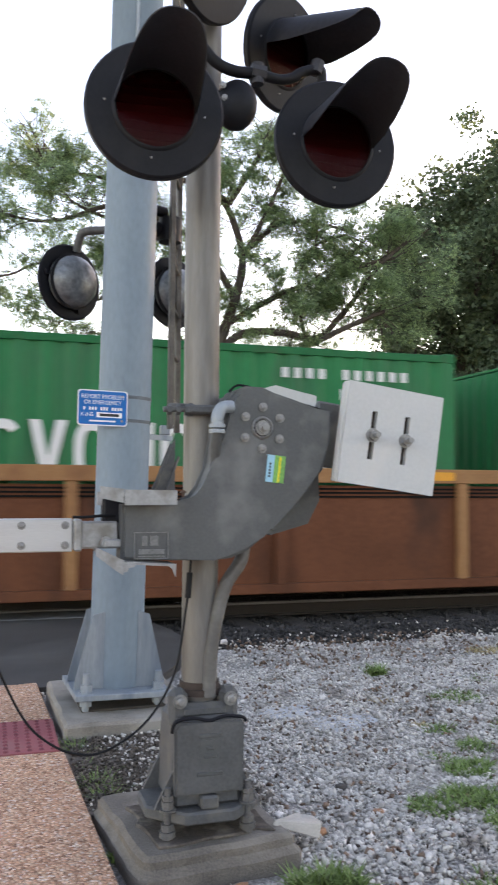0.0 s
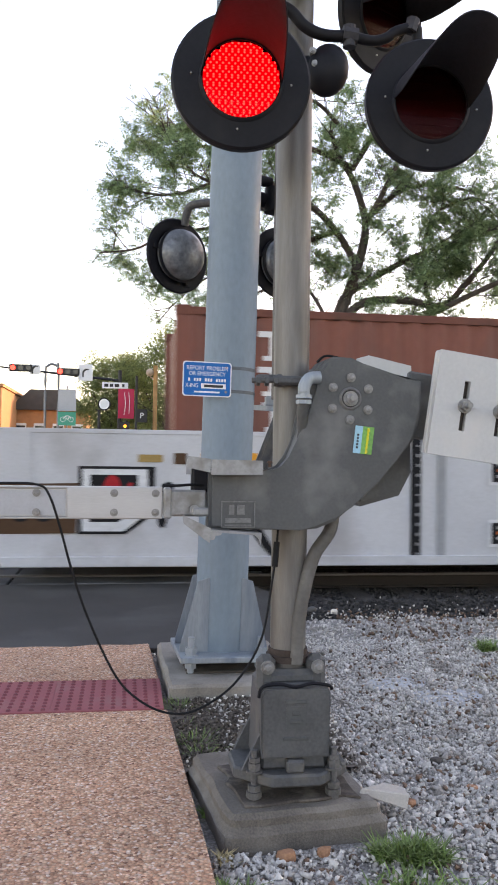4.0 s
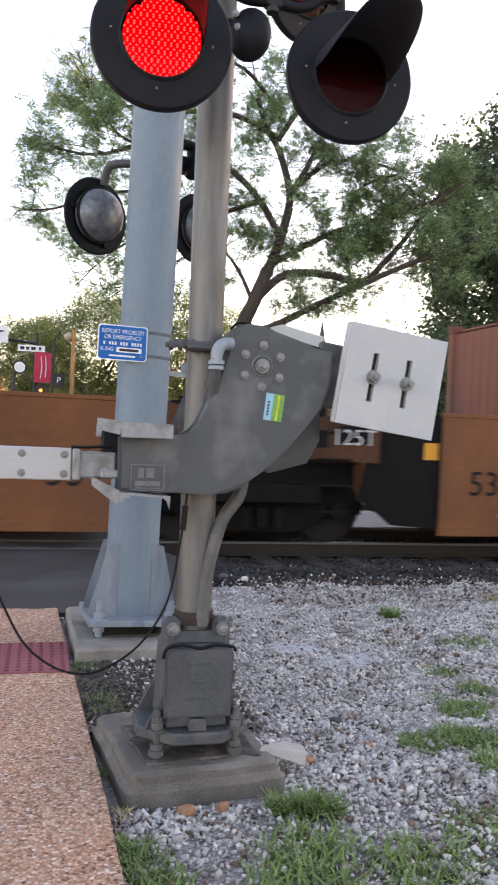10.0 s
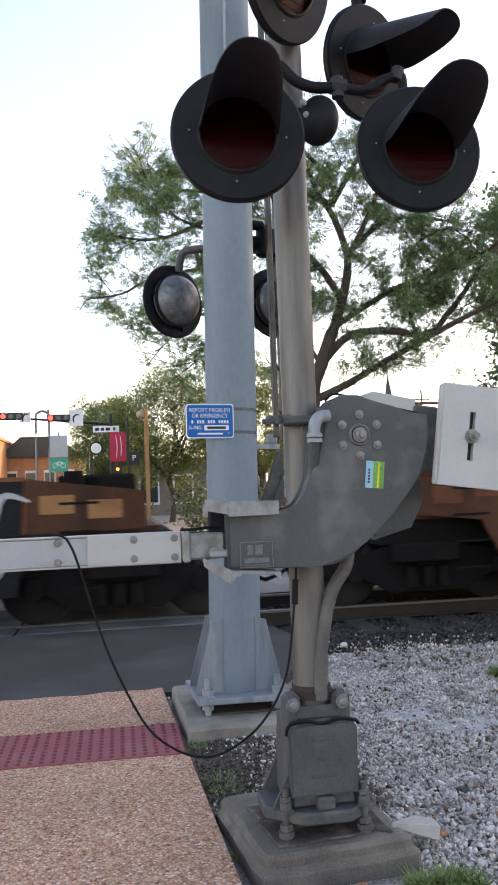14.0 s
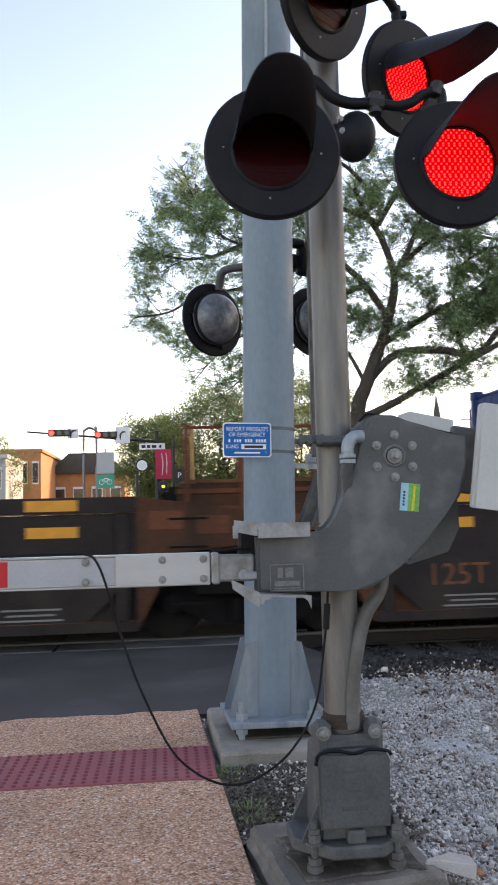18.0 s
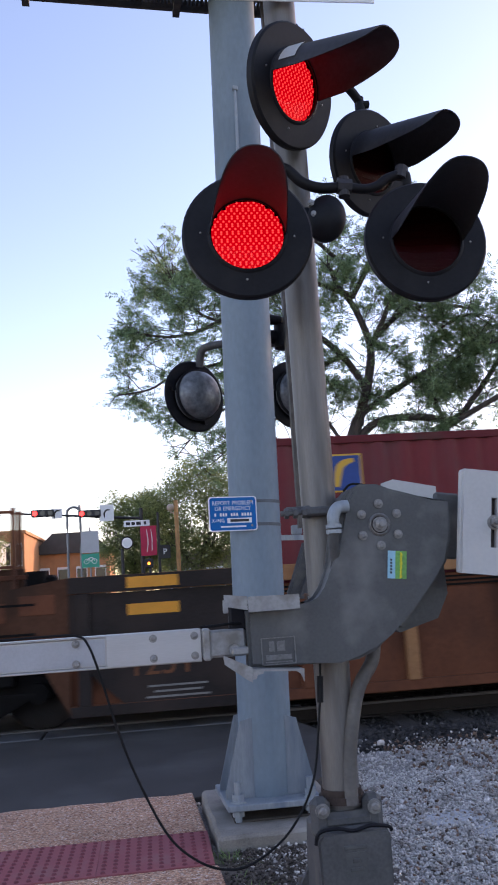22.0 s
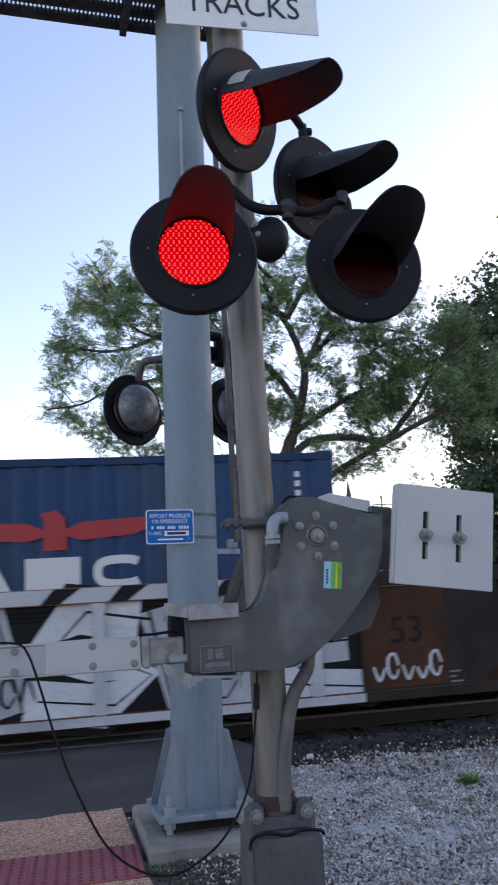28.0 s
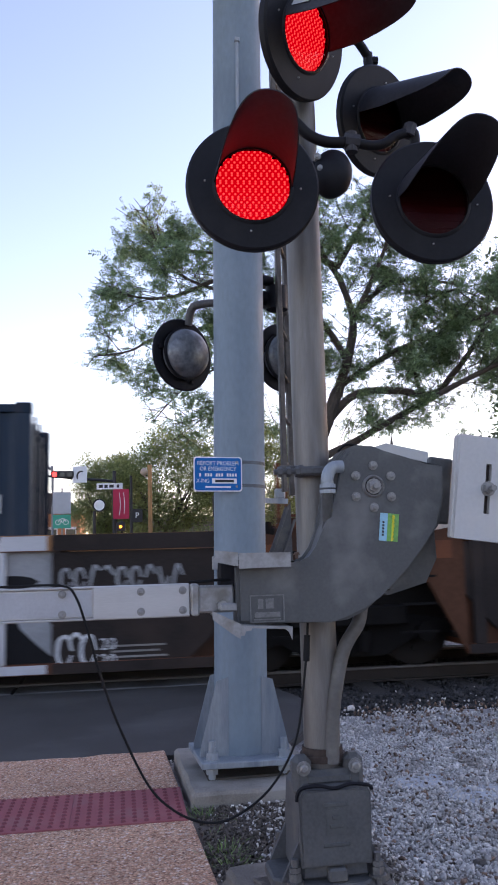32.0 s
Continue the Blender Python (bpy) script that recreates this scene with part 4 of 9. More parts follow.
prism(bm, gl([(0.765, 1.36), (0.80, 1.45), (0.825, 1.63), (0.845, 1.70), (0.88, 1.742), (0.93, 1.762), (1.0, 1.76), (1.06, 1.735), (1.06, 1.40)]), 0.018, 0.137, 0.012)
smooth(part("housing_back", bm, GREY_CAST, gate), 35)
bm = B()
prism(bm, gl([(1.0, 1.6), (1.15, 1.62), (1.285, 1.47), (1.29, 1.32), (1.24, 1.225), (1.08, 1.18), (0.93, 1.28)]), 0.14, 0.34, 0.02)
cyl(bm, (-0.015, 0.05, 0.0), (-0.015, 0.33, 0.0), 0.158, seg=40)
smooth(part("gear_case", bm, GREY_CAST, gate))
bm = B()
prism(bm, gl([(1.12, 1.80), (1.17, 1.815), (1.36, 1.775), (1.36, 1.55), (1.12, 1.60)]), 0.36, 0.39, 0.006)
part("rear_arm", bm, WHITE_PAINT, gate, "pale rear counterweight arm")
bm = B()
lathe(bm, [(0.032, 0.004), (0.033, -0.006), (0.038, -0.010), (0.043, -0.006), (0.045, 0.002)], 28)
smooth(part("hub", bm, STEEL_BOLT, gate, "worn main shaft hub ring"))
# flat black disc painting the shade inside the hub ring
bm = B()
lathe(bm, [(0.001, -0.003), (0.034, -0.003)], 24)
part("hub_recess", bm, CABLE, gate)
bm = B()
hexbolt(bm, (0, 0, 0), (0, -0.026, 0), 0.023)
cyl(bm, (0, -0.02, 0), (0, -0.038, 0), 0.011, seg=12)
part("hub_nut", bm, STEEL_BOLT, gate)
for k in range(6):
    aa = radians(60 * k + 1)
    bm = B()
    hexbolt(bm, (0.08 * math.sin(aa), 0, 0.08 * math.cos(aa)), (0.08 * math.sin(aa), -0.017, 0.08 * math.cos(aa)), 0.0135)
    part("housing_bolt", bm, STEEL_BOLT, gate, "zinc bolt head")
# maker's plate, without its lettering
bm = B()
for c, s in (((-0.425, -0.002, -0.395), (0.125, 0.004, 0.004)), ((-0.425, -0.002, -0.49), (0.125, 0.004, 0.004)), ((-0.487, -0.002, -0.4425), (0.004, 0.004, 0.099)), ((-0.363, -0.002, -0.4425), (0.004, 0.004, 0.099)),
             ((-0.45, -0.002, -0.425), (0.02, 0.004, 0.036)), ((-0.415, -0.002, -0.425), (0.03, 0.004, 0.036)), ((-0.425, -0.002, -0.465), (0.095, 0.004, 0.018)), ((-0.425, -0.002, -0.482), (0.1, 0.004, 0.004))):
    box(bm, c, s)
tagged(part("maker_plate", bm, mat("worn raised casting edges", (0.17, 0.17, 0.165), 0.5, 0.2, 0.3, 30, 120, 0.1), gate, "raised plain maker's plate"), "raised plain maker's plate", "", "", "stuff")
# sticker
STK = pose(0.052, -0.0035, -0.157, 0, 6, 0)
bm = B()
box(bm, (-0.021, 0, 0), (0.03, 0.001, 0.105), STK)
sticker = part("sticker", bm, mat("light blue vinyl", (0.28, 0.55, 0.68), 0.4, 0, 0.08, 20, 90, 0), gate, "blue and green vinyl sticker")
bm = B()
box(bm, (0.016, 0, 0), (0.044, 0.001, 0.105), STK)
part("sticker_green", bm, mat("green vinyl", (0.16, 0.42, 0.10), 0.4, 0, 0.2, 60, 90, 0), sticker)
bm = B()
g = random.Random(5)
for k in range(6):
    cyl(bm, STK @ Vector((0.012 + g.uniform(-.006, .006), -0.0006, -0.042 + 0.016 * k)), STK @ Vector((0.012, -0.0016, -0.042 + 0.016 * k)), 0.010, seg=9)
part("sticker_yellow", bm, mat("yellow vinyl", (0.75, 0.68, 0.05), 0.4, 0, 0.1, 20, 90, 0), sticker)
bm = B()
for k in range(5):
    box(bm, (-0.022, -0.0008, -0.03 + 0.012 * k), (0.008, 0.0005, 0.008), STK)
part("sticker_marks", bm, SIGN_BLACK, sticker)
# elbow and conduit on the housing
bm = B()
tube(bm, curve([(-0.125, -0.02, 0.075), (-0.165, -0.025, 0.070), (-0.185, -0.03, 0.04), (-0.187, -0.03, 0.0)], 6), 0.024, 12)
smooth(part("conduit_elbow", bm, GALV, gate, "galvanised conduit elbow"))
bm = B()
for z in (0.008, -0.012):
    cyl(bm, (-0.187, -0.03, z), (-0.187, -0.03, z - 0.014), 0.031, seg=8)
part("conduit_nut", bm, GALV, gate)
bm = B()
tube(bm, curve([(-0.187, -0.03, -0.02), (-0.187, -0.01, -0.07), (-0.175, 0.04, -0.14), (-0.155, 0.09, -0.22)], 6), 0.021, 10)
smooth(part("conduit", bm, GREY_CAST, gate))
bm = B()
tube(bm, curve([(-0.12, 0.05, 0.14), (-0.09, 0.04, 0.165), (-0.04, 0.04, 0.16), (0.02, 0.05, 0.145)], 6), 0.005, 6)
part("lead_wire", bm, CABLE, gate)
# mast clamp beside the housing
bm = B()
box(bm, (-0.25, 0.15, 0.075), (0.03, 0.05, 0.05), None, 0.008)
cyl(bm, (-0.36, 0.13, 0.072), (-0.13, 0.13, 0.078), 0.011, seg=10)
cyl(bm, (-0.33, 0.17, 0.09), (-0.24, 0.17, 0.09), 0.011, seg=10)
box(bm, (-0.184, 0.14, 0.075), (0.16, 0.06, 0.035), None, 0.008)
for x in (-0.345, -0.31, -0.275):
    cyl(bm, (x, 0.13, 0.072), (x + 0.016, 0.13, 0.072), 0.021, seg=6)
part("mast_clamp", bm, DARK_CAST, gate, "rusty U-bolt clamp on the mast")
# channel brackets at the arm end of the housing
bm = B()
box(bm, (-0.44, 0.01, 0.012), (0.185, 0.15, 0.006))
prism(bm, [(-0.535, -0.032), (-0.345, -0.030), (-0.345, 0.022), (-0.535, 0.024)], -0.070, -0.064)
prism(bm, [(-0.622, -0.006), (-0.537, -0.024), (-0.537, 0.026), (-0.622, 0.036)], -0.067, -0.061)
box(bm, (-0.47, 0.086, -0.01), (0.29, 0.007, 0.05), None, 0.002)
ob = part("upper_bracket", bm, BRACKET, gate, "bare steel channel bracket")
ob.matrix_basis = pose(0, 0, -0.262)
bm = B()
prism(bm, [(-0.625, 0.045), (-0.535, 0.006), (-0.345, -0.008), (-0.345, -0.016), (-0.535, -0.004), (-0.625, 0.035)], -0.05, 0.09)
prism(bm, [(-0.635, 0.060), (-0.532, 0.010), (-0.535, -0.042), (-0.555, -0.030), (-0.632, 0.028)], -0.062, -0.054)
prism(bm, [(-0.532, 0.0), (-0.49, -0.002), (-0.495, -0.014), (-0.515, -0.016), (-0.52, -0.03), (-0.533, -0.032)], -0.060, -0.056)
prism(bm, [(-0.385, -0.004), (-0.345, -0.006), (-0.347, -0.052), (-0.358, -0.024)], -0.062, -0.054)
ob = part("lower_bracket", bm, BRACKET, gate, "bare steel channel bracket")
ob.matrix_basis = pose(0, 0, -0.500)
for x in (-0.47, -0.38, -0.31):
    bm = B()
    hexbolt(bm, (x, -0.01, -0.265), (x, -0.01, -0.240), 0.010)
    part("bracket_bolt", bm, RUSTY, gate)
bm = B()
box(bm, (-0.545, 0.10, -0.315), (0.10, 0.06, 0.10), None, 0.01)
part("shear_block", bm, BLACK_PAINT, gate)

# counterweight plates
weights = tagged(empty("counterweight", pose(1.495, 2.93, 1.565, 0, 7.8, 0)), "stack of white painted steel counterweight plates with slots", "counterweight")
for k in range(4):
    bm = B()
    hx, hz = 0.205 - 0.004 * k, 0.198
    if k == 0:
        out = [(-hx, -hz), (hx, -hz), (hx, hz), (-hx, hz)]
        xs = (-hx, -0.096, -0.073, 0.046, 0.069, hx)
        for a0, a1 in zip(xs, xs[1:]):
            slot = abs((a0 + a1) / 2 + 0.0845) < 0.02 or abs((a0 + a1) / 2 - 0.0575) < 0.02
            for z0, z1 in (((-hz, -0.095), (0.095, hz)) if slot else ((-hz, hz),)):
                box(bm, ((a0 + a1) / 2, 0.014, (z0 + z1) / 2), (a1 - a0, 0.026, z1 - z0))
        bmesh.ops.remove_doubles(bm, verts=bm.verts, dist=1e-5)
    else:
        box(bm, (0.006 * k - 0.012, 0.016 + 0.030 * k, 0.002 * k), (2 * hx, 0.026, 2 * hz), None, 0.004)
    part("weight_plate", bm, WHITE_PAINT, weights, "slotted white plate" if k == 0 else "")
for x in (-0.0845, 0.0575):
    bm = B()
    cyl(bm, (x, 0.02, 0.0), (x, -0.055, 0.0), 0.011, seg=12)
    cyl(bm, (x, 0.0, 0.0), (x, -0.004, 0.0), 0.028, seg=20)
    cyl(bm, (x, -0.004, 0.0), (x, -0.024, 0.0), 0.021, seg=6)
    part("weight_bolt", bm, STEEL_BOLT, weights, "long bolt with washer and nut")
bm = B()
box(bm, (-0.22, 0.16, -0.01), (0.10, 0.035, 0.26), None, 0.008)
part("weight_arm", bm, GREY_CAST, weights)
# solid dark strips stand in for the shade within the slots
for x in (-0.0845, 0.0575):
    bm = B()
    box(bm, (x, 0.0262, 0), (0.030, 0.002, 0.196))
    part("slot_backing", bm, TIE, weights, "dark strip painting the shade behind the slot")

# gate arm
arm = tagged(empty("boom_barrier", pose(0.285, 3.10, 1.195)), "lowered crossing gate arm of aluminium with red and silver stripes", "boom barrier")
bm = B()
box(bm, (-3.2, 0, 0), (6.4, 0.022, 0.106), None, 0.003)
box(bm, (-3.2, 0.006, 0.0565), (6.4, 0.05, 0.007), None, 0.002)
box(bm, (-3.2, 0.006, -0.0565), (6.4, 0.05, 0.007), None, 0.002)
part("arm_channel", bm, ARM_ALU, arm)
bm = B()
box(bm, (-0.175, -0.016, 0), (0.35, 0.010, 0.116), None, 0.002)
part("splice_plate", bm, ARM_ALU, arm, "bare aluminium splice plate")
x = -0.355
for k in range(14):
    w = 0.385 if k == 0 else 0.406
    bm = B()
    box(bm, (x - w / 2, -0.0125, 0), (w - 0.002, 0.002, 0.092))
    part("stripe", bm, REFLECT_RED if k % 2 else REFLECT_GREY, arm, "red reflective stripe" if k % 2 else "silver reflective stripe")
    x -= w
for bx in (-0.025, -0.178, -0.46):
    for bz in (-0.036, 0.036):
        bm = B()
        hexbolt(bm, (bx, -0.018, bz), (bx, -0.030, bz), 0.0115)
        part("arm_bolt", bm, STEEL_BOLT, arm)
bm = B()
box(bm, (0.085, 0.0, 0), (0.165, 0.05, 0.10), None, 0.008)
box(bm, (0.02, 0.0, 0.0), (0.03, 0.08, 0.116), None, 0.006)
box(bm, (0.17, -0.045, -0.03), (0.12, 0.03, 0.03), None, 0.006)
cyl(bm, (0.12, -0.05, -0.025), (0.12, -0.02, -0.025), 0.02, seg=12)
part("arm_clevis", bm, BRACKET, arm, "grey arm clevis")
bm = B()
tube(bm, curve([(0.0, -0.02, 0.066), (0.05, -0.03, 0.066), (0.11, -0.02, 0.07), (0.17, 0.0, 0.066)], 5), 0.006, 6)
part("arm_lead", bm, CABLE, arm)

# cable that hangs from the arm to the mechanism
bm = B()
tube(bm, curve([(-3.2, 3.09, 1.262), (-1.5, 3.085, 1.262), (-0.6, 3.08, 1.262), (-0.30, 3.07, 1.266), (-0.17, 3.05, 1.262), (-0.125, 3.03, 1.225), (-0.085, 3.03, 1.11), (-0.038, 3.03, 0.945), (0.022, 3.03, 0.775),
                (0.12, 3.03, 0.572), (0.207, 3.03, 0.478), (0.312, 3.03, 0.427), (0.42, 3.03, 0.434), (0.56, 3.04, 0.522), (0.664, 3.06, 0.68), (0.706, 3.07, 0.90), (0.722, 3.08, 1.02), (0.73, 3.08, 1.12)], 8), 0.0046, 7)
cable = smooth(part("hanging_cable", bm, CABLE))
tagged(cable, "black rubber lamp cable looping below the gate arm", "cable")
bm = B()
tube(bm, [(0.716, 3.075, 0.955), (0.724, 3.08, 1.05)], 0.012, 8)
part("cable_grip", bm, CABLE, cable)

# ------------------------------------------------------------------ cantilever pole with sign, ladder, rear lamps
bm = B()
box(bm, (0, 0, 0), (0.80, 1.12, 0.36), None, 0.018)
bmesh.ops.subdivide_edges(bm, edges=[e for e in bm.edges if e.calc_length() > 0.2], cuts=10, use_grid_fill=True)
for v in bm.verts:
    v.co += Vector((noise.noise(v.co * 8), noise.noise(v.co * 8 + Vector((3, 0, 0))), noise.noise(v.co * 6 + Vector((0, 5, 0))) * 0.7)) * 0.010
pad = part("pole_footing", bm, CONCRETE)
pad.matrix_basis = pose(0.80, 5.29, -0.122, 0, 0, 1.5)
bm = B()
box(bm, (-0.03, -0.07, 0.186), (0.50, 0.50, 0.014), None, 0.004)
part("mortar_bed", bm, mat("dark soil stained mortar", (0.06, 0.05, 0.04), 0.9, 0, 0.4, 14, 130, 0.4, 0.006), pad, "dark mortar bed")
tagged(pad, "weathered concrete pad under the steel pole", "footing")

pole = tagged(empty("cantilever_pole", pose(0.755, 5.20, 0.0, 0, 1.15, 3.0)), "pale blue grey galvanised cantilever signal pole on a bolted base plate", "signal pole")
bm = B()
cyl(bm, (0, 0, 0.165), (0, 0, 7.0), 0.163, seg=56)
smooth(part("shaft", bm, SHAFT, pole))
bm = B()
box(bm, (0, 0, 0.148), (0.57, 0.57, 0.036), None, 0.005)
part("base_plate", bm, GALV, pole)
for sx in (-1, 1):
    for sy in (-1, 1):
        bm = B()
        prism(bm, [(sx * 0.10, 0.166), (sx * 0.275, 0.166), (sx * 0.272, 0.20), (sx * 0.172, 0.60), (sx * 0.10, 0.62)], sy * 0.125 - 0.007, sy * 0.125 + 0.007, 0.002)
        part("gusset", bm, GALV, pole, "triangular stiffener")
for sx in (-1, 1):
    for sy in (-1, 1):
        bm = B()
        x, y = sx * 0.215, sy * 0.215
        cyl(bm, (x, y, 0.06), (x, y, 0.275), 0.021, seg=12)
        for z0, z1, r in ((0.166, 0.174, 0.046), (0.174, 0.212, 0.037), (0.09, 0.128, 0.037)):
            cyl(bm, (x, y, z0), (x, y, z1), r, seg=6 if r < 0.04 else 18)
        part("anchor_bolt", bm, GALV, pole, "large anchor bolt with nuts")
for z in (1.92, 1.775):
    bm = B()
    lathe(bm, [(0.1632, -0.010), (0.1658, -0.010), (0.1658, 0.010), (0.1632, 0.010)], 48, pose(0, 0, z, 90))
    for k in range(36):
        aa = 2 * math.pi * k / 36
        cyl(bm, (0.164 * math.cos(aa), 0.164 * math.sin(aa), z), (0.167 * math.cos(aa), 0.167 * math.sin(aa), z), 0.004, seg=6)
    part("sign_band", bm, mat("dull dark band steel", (0.10, 0.115, 0.13), 0.5, 0.3, 0.3, 20, 90, 0.1), pole, "perforated steel band")
# emergency notice
bm = B()
W, H, R = 0.152, 0.107, 0.018
out = []
for cx, cz, a0 in ((W - R, H - R, 0), (-W + R, H - R, 90), (-W + R, -H + R, 180), (W - R, -H + R, 270)):
    out += [(cx + R * math.cos(radians(a0 + 22.5 * k)), cz + R * math.sin(radians(a0 + 22.5 * k))) for k in range(5)]
prism(bm, out, 0, 0.003)
notice = part("emergency_notice", bm, SIGN_WHITE, pole, "blue emergency notice with white lettering")
notice.matrix_basis = pose(-0.168, -0.176, 1.842, 0, -0.4, 2)
bm = B()
prism(bm, [(x * 0.955, z * 0.94) for x, z in out], -0.0012, -0.0002)
part("blue_field", bm, SIGN_BLUE, notice)
text_mesh("sign_lettering", "REPORT PROBLEM", 0.037, SIGN_WHITE, notice, pose(0, -0.0016, 0.066), "CENTER", 0.0003, 0.86)
text_mesh("sign_lettering", "OR EMERGENCY", 0.036, SIGN_WHITE, notice, pose(0, -0.0016, 0.032), "CENTER", 0.0003, 0.86)
text_mesh("sign_lettering", "X-ING", 0.034, SIGN_WHITE, notice, pose(-0.095, -0.0016, -0.042), "CENTER", 0.0003, 0.86)
bm = B()
for k in range(14):
    if k not in (1, 5, 9):
        box(bm, (-0.112 + 0.0172 * k, -0.0016, -0.005), (0.011, 0.0006, 0.019))
box(bm, (0.04, -0.0016, -0.042), (0.155, 0.0006, 0.031))
box(bm, (0, -0.0016, -0.079), (0.16, 0.0006, 0.010))
tagged(part("painted_writing", bm, SIGN_WHITE, notice), "", "", "", "stuff")
bm = B()
box(bm, (0.04, -0.0022, -0.042), (0.118, 0.0006, 0.016))
part("dark_bar", bm, SIGN_BLACK, notice)
for z in (0.075, -0.075):
    bm = B()
    hexbolt(bm, (0.118, 0, z), (0.118, -0.006, z), 0.006)
    part("notice_bolt", bm, STEEL_BOLT, notice)
# ladder beside the shaft
ladder = []
for x, y in ((0.345, 0.06), (0.487, 0.42)):
    bm = B()
    box(bm, (x, y, 4.3), (0.032, 0.055, 5.1), pose(0, 0, 0, 0, -1.0, 0), 0.003)
    ladder.append(part("ladder_rail", bm, LADDER, pole, "dark weathered ladder rail"))
for k in range(16):
    bm = B()
    z = 1.95 + 0.305 * k
    dx = -0.0175 * z
    cyl(bm, (0.345 + dx, 0.06, z), (0.487 + dx, 0.42, z), 0.014, seg=8)
    part("ladder_rung", bm, LADDER, pole)
bm = B()
box(bm, (0.26, 0.03, 1.70), (0.27, 0.008, 0.035), pose(0, 0, 0, 0, 0, 20), 0.002)
box(bm, (0.34, 0.30, 1.76), (0.07, 0.05, 0.07), None, 0.01)
part("ladder_bracket", bm, GALV, pole)
bm = B()
prism(bm, [(0.375, 1.70), (0.385, 1.30), (0.225, 1.30), (0.22, 1.345), (0.33, 1.62)], 0.15, 0.16)
tube(bm, [(0.225, 0.13, 1.33), (0.345, 0.13, 1.66)], 0.014, 8)
tube(bm, [(0.30, 0.12, 1.31), (0.40, 0.14, 1.58)], 0.010, 8)
part("ladder_gate", bm, DARK_CAST, pole, "dark grey climb guard below the ladder")


def rear_lamp(x, y, z, yaw):
    """A lamp of the far side, seen from behind: dark disc with a pale domed back."""
    bm = B()
    lathe(bm, [(0.001, 0.012), (0.252, 0.012), (0.256, 0.002), (0.246, -0.006), (0.19, -0.008)], 48)
    disc = smooth(part("rear_lamp_disc", bm, BLACK_PAINT, pole, "dark background disc seen from behind"), 30)
    disc.matrix_basis = pose(x - 0.755, y - 5.2, z, 0, -1.15, yaw)
    bm = B()
    lathe(bm, [(0.176, -0.008), (0.172, -0.06), (0.160, -0.092), (0.120, -0.126), (0.062, -0.142), (0.001, -0.146)], 40)
    smooth(part("lamp_back", bm, GALV_D, disc, "grey domed lamp back with painted reflection blotches"), 50)
    bm = B()
    lathe(bm, [(0.176, -0.030), (0.184, -0.034), (0.188, -0.052), (0.174, -0.056)], 40)
    for k in range(3):
        aa = radians(40 + 120 * k)
        box(bm, (0.2 * math.sin(aa), -0.02, 0.2 * math.cos(aa)), (0.03, 0.02, 0.03))
    smooth(part("lamp_ring", bm, BLACK_PAINT, disc))


# strong mottling paints bright reflection blotches into the domed back
GALV_D = mat("grey lamp back with reflection blotches", (0.17, 0.185, 0.20), 0.38, 0.25, 0.45, 7, 40, 0.1, 0.003, (0.06, 0.062, 0.068), 0.55, 9)
rear_lamp(0.445, 5.64, 2.735, 30)
rear_lamp(1.20, 5.78, 2.775, 24)
bm = B()
tube(bm, curve([(-0.27, 0.44, 2.95), (-0.255, 0.40, 3.05), (-0.20, 0.36, 3.08), (0.0, 0.30, 3.09), (0.25, 0.32, 3.09), (0.42, 0.40, 3.07), (0.43, 0.50, 2.95)], 6), 0.028, 12)
smooth(part("rear_lamp_arm", bm, DARK_CAST, pole))
bm = B()
cyl(bm, (0.30, 0.16, 3.01), (0.30, 0.16, 3.17), 0.075, seg=20)
cyl(bm, (0.14, 0.14, 3.09), (0.34, 0.22, 3.09), 0.05, seg=16)
cyl(bm, (0.14, 0.10, 3.20), (0.26, 0.14, 3.20), 0.035, seg=14)
smooth(part("rear_terminal_box", bm, BLACK_PAINT, pole))
bm = B()
cyl(bm, (-0.03, -0.165, 4.15), (-0.03, -0.165, 4.75), 0.011, seg=8)
box(bm, (-0.03, -0.168, 4.75), (0.035, 0.03, 0.03), None, 0.004)
part("shaft_conduit", bm, GALV, pole)
# cantilever walkway overhead
bm = B()
for k in range(200):
    box(bm, (-5.5 + 0.030 * k, -0.12, 5.66), (0.014, 0.66, 0.04))
for y in (-0.44, -0.28, -0.12, 0.04, 0.2):
    box(bm, (-2.6, y, 5.64), (6.0, 0.02, 0.09))
part("walkway_grating", bm, DARK_CAST, pole, "dark steel walkway grating")
for x in (-5.2, -2.9, -1.45, -0.38):
    bm = B()
    box(bm, (x, -0.15, 5.57), (0.05, 0.70, 0.06))
    box(bm, (x, -0.47, 5.57), (0.05, 0.05, 0.14))
    part("walkway_bearer", bm, DARK_CAST, pole)
for z in (6.35, 7.3):
    for y in (-0.28, 0.28):
        bm = B()
        cyl(bm, (-7.0, y, z), (-0.1, y, z), 0.05, seg=14)
        part("cantilever_chord", bm, GALV, pole)

# ------------------------------------------------------------------ the train
RUST_BROWN = mat("brown freight car paint", (0.15, 0.055, 0.028), 0.6, 0, 0.3, 1.6, 40, 0.15, 0.004, (0.075, 0.034, 0.022), 0.5, 1.3, (1, 1, 0.6), spec=0.12)
RUST_ORANGE = mat("faded orange brown car paint", (0.20, 0.078, 0.034), 0.55, 0, 0.25, 1.6, 40, 0.12, 0.004, (0.16, 0.07, 0.04), 0.5, 1.1, (1, 1, 0.6), spec=0.15)
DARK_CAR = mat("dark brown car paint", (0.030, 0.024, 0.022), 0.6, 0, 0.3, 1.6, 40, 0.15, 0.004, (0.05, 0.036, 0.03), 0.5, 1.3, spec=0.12)
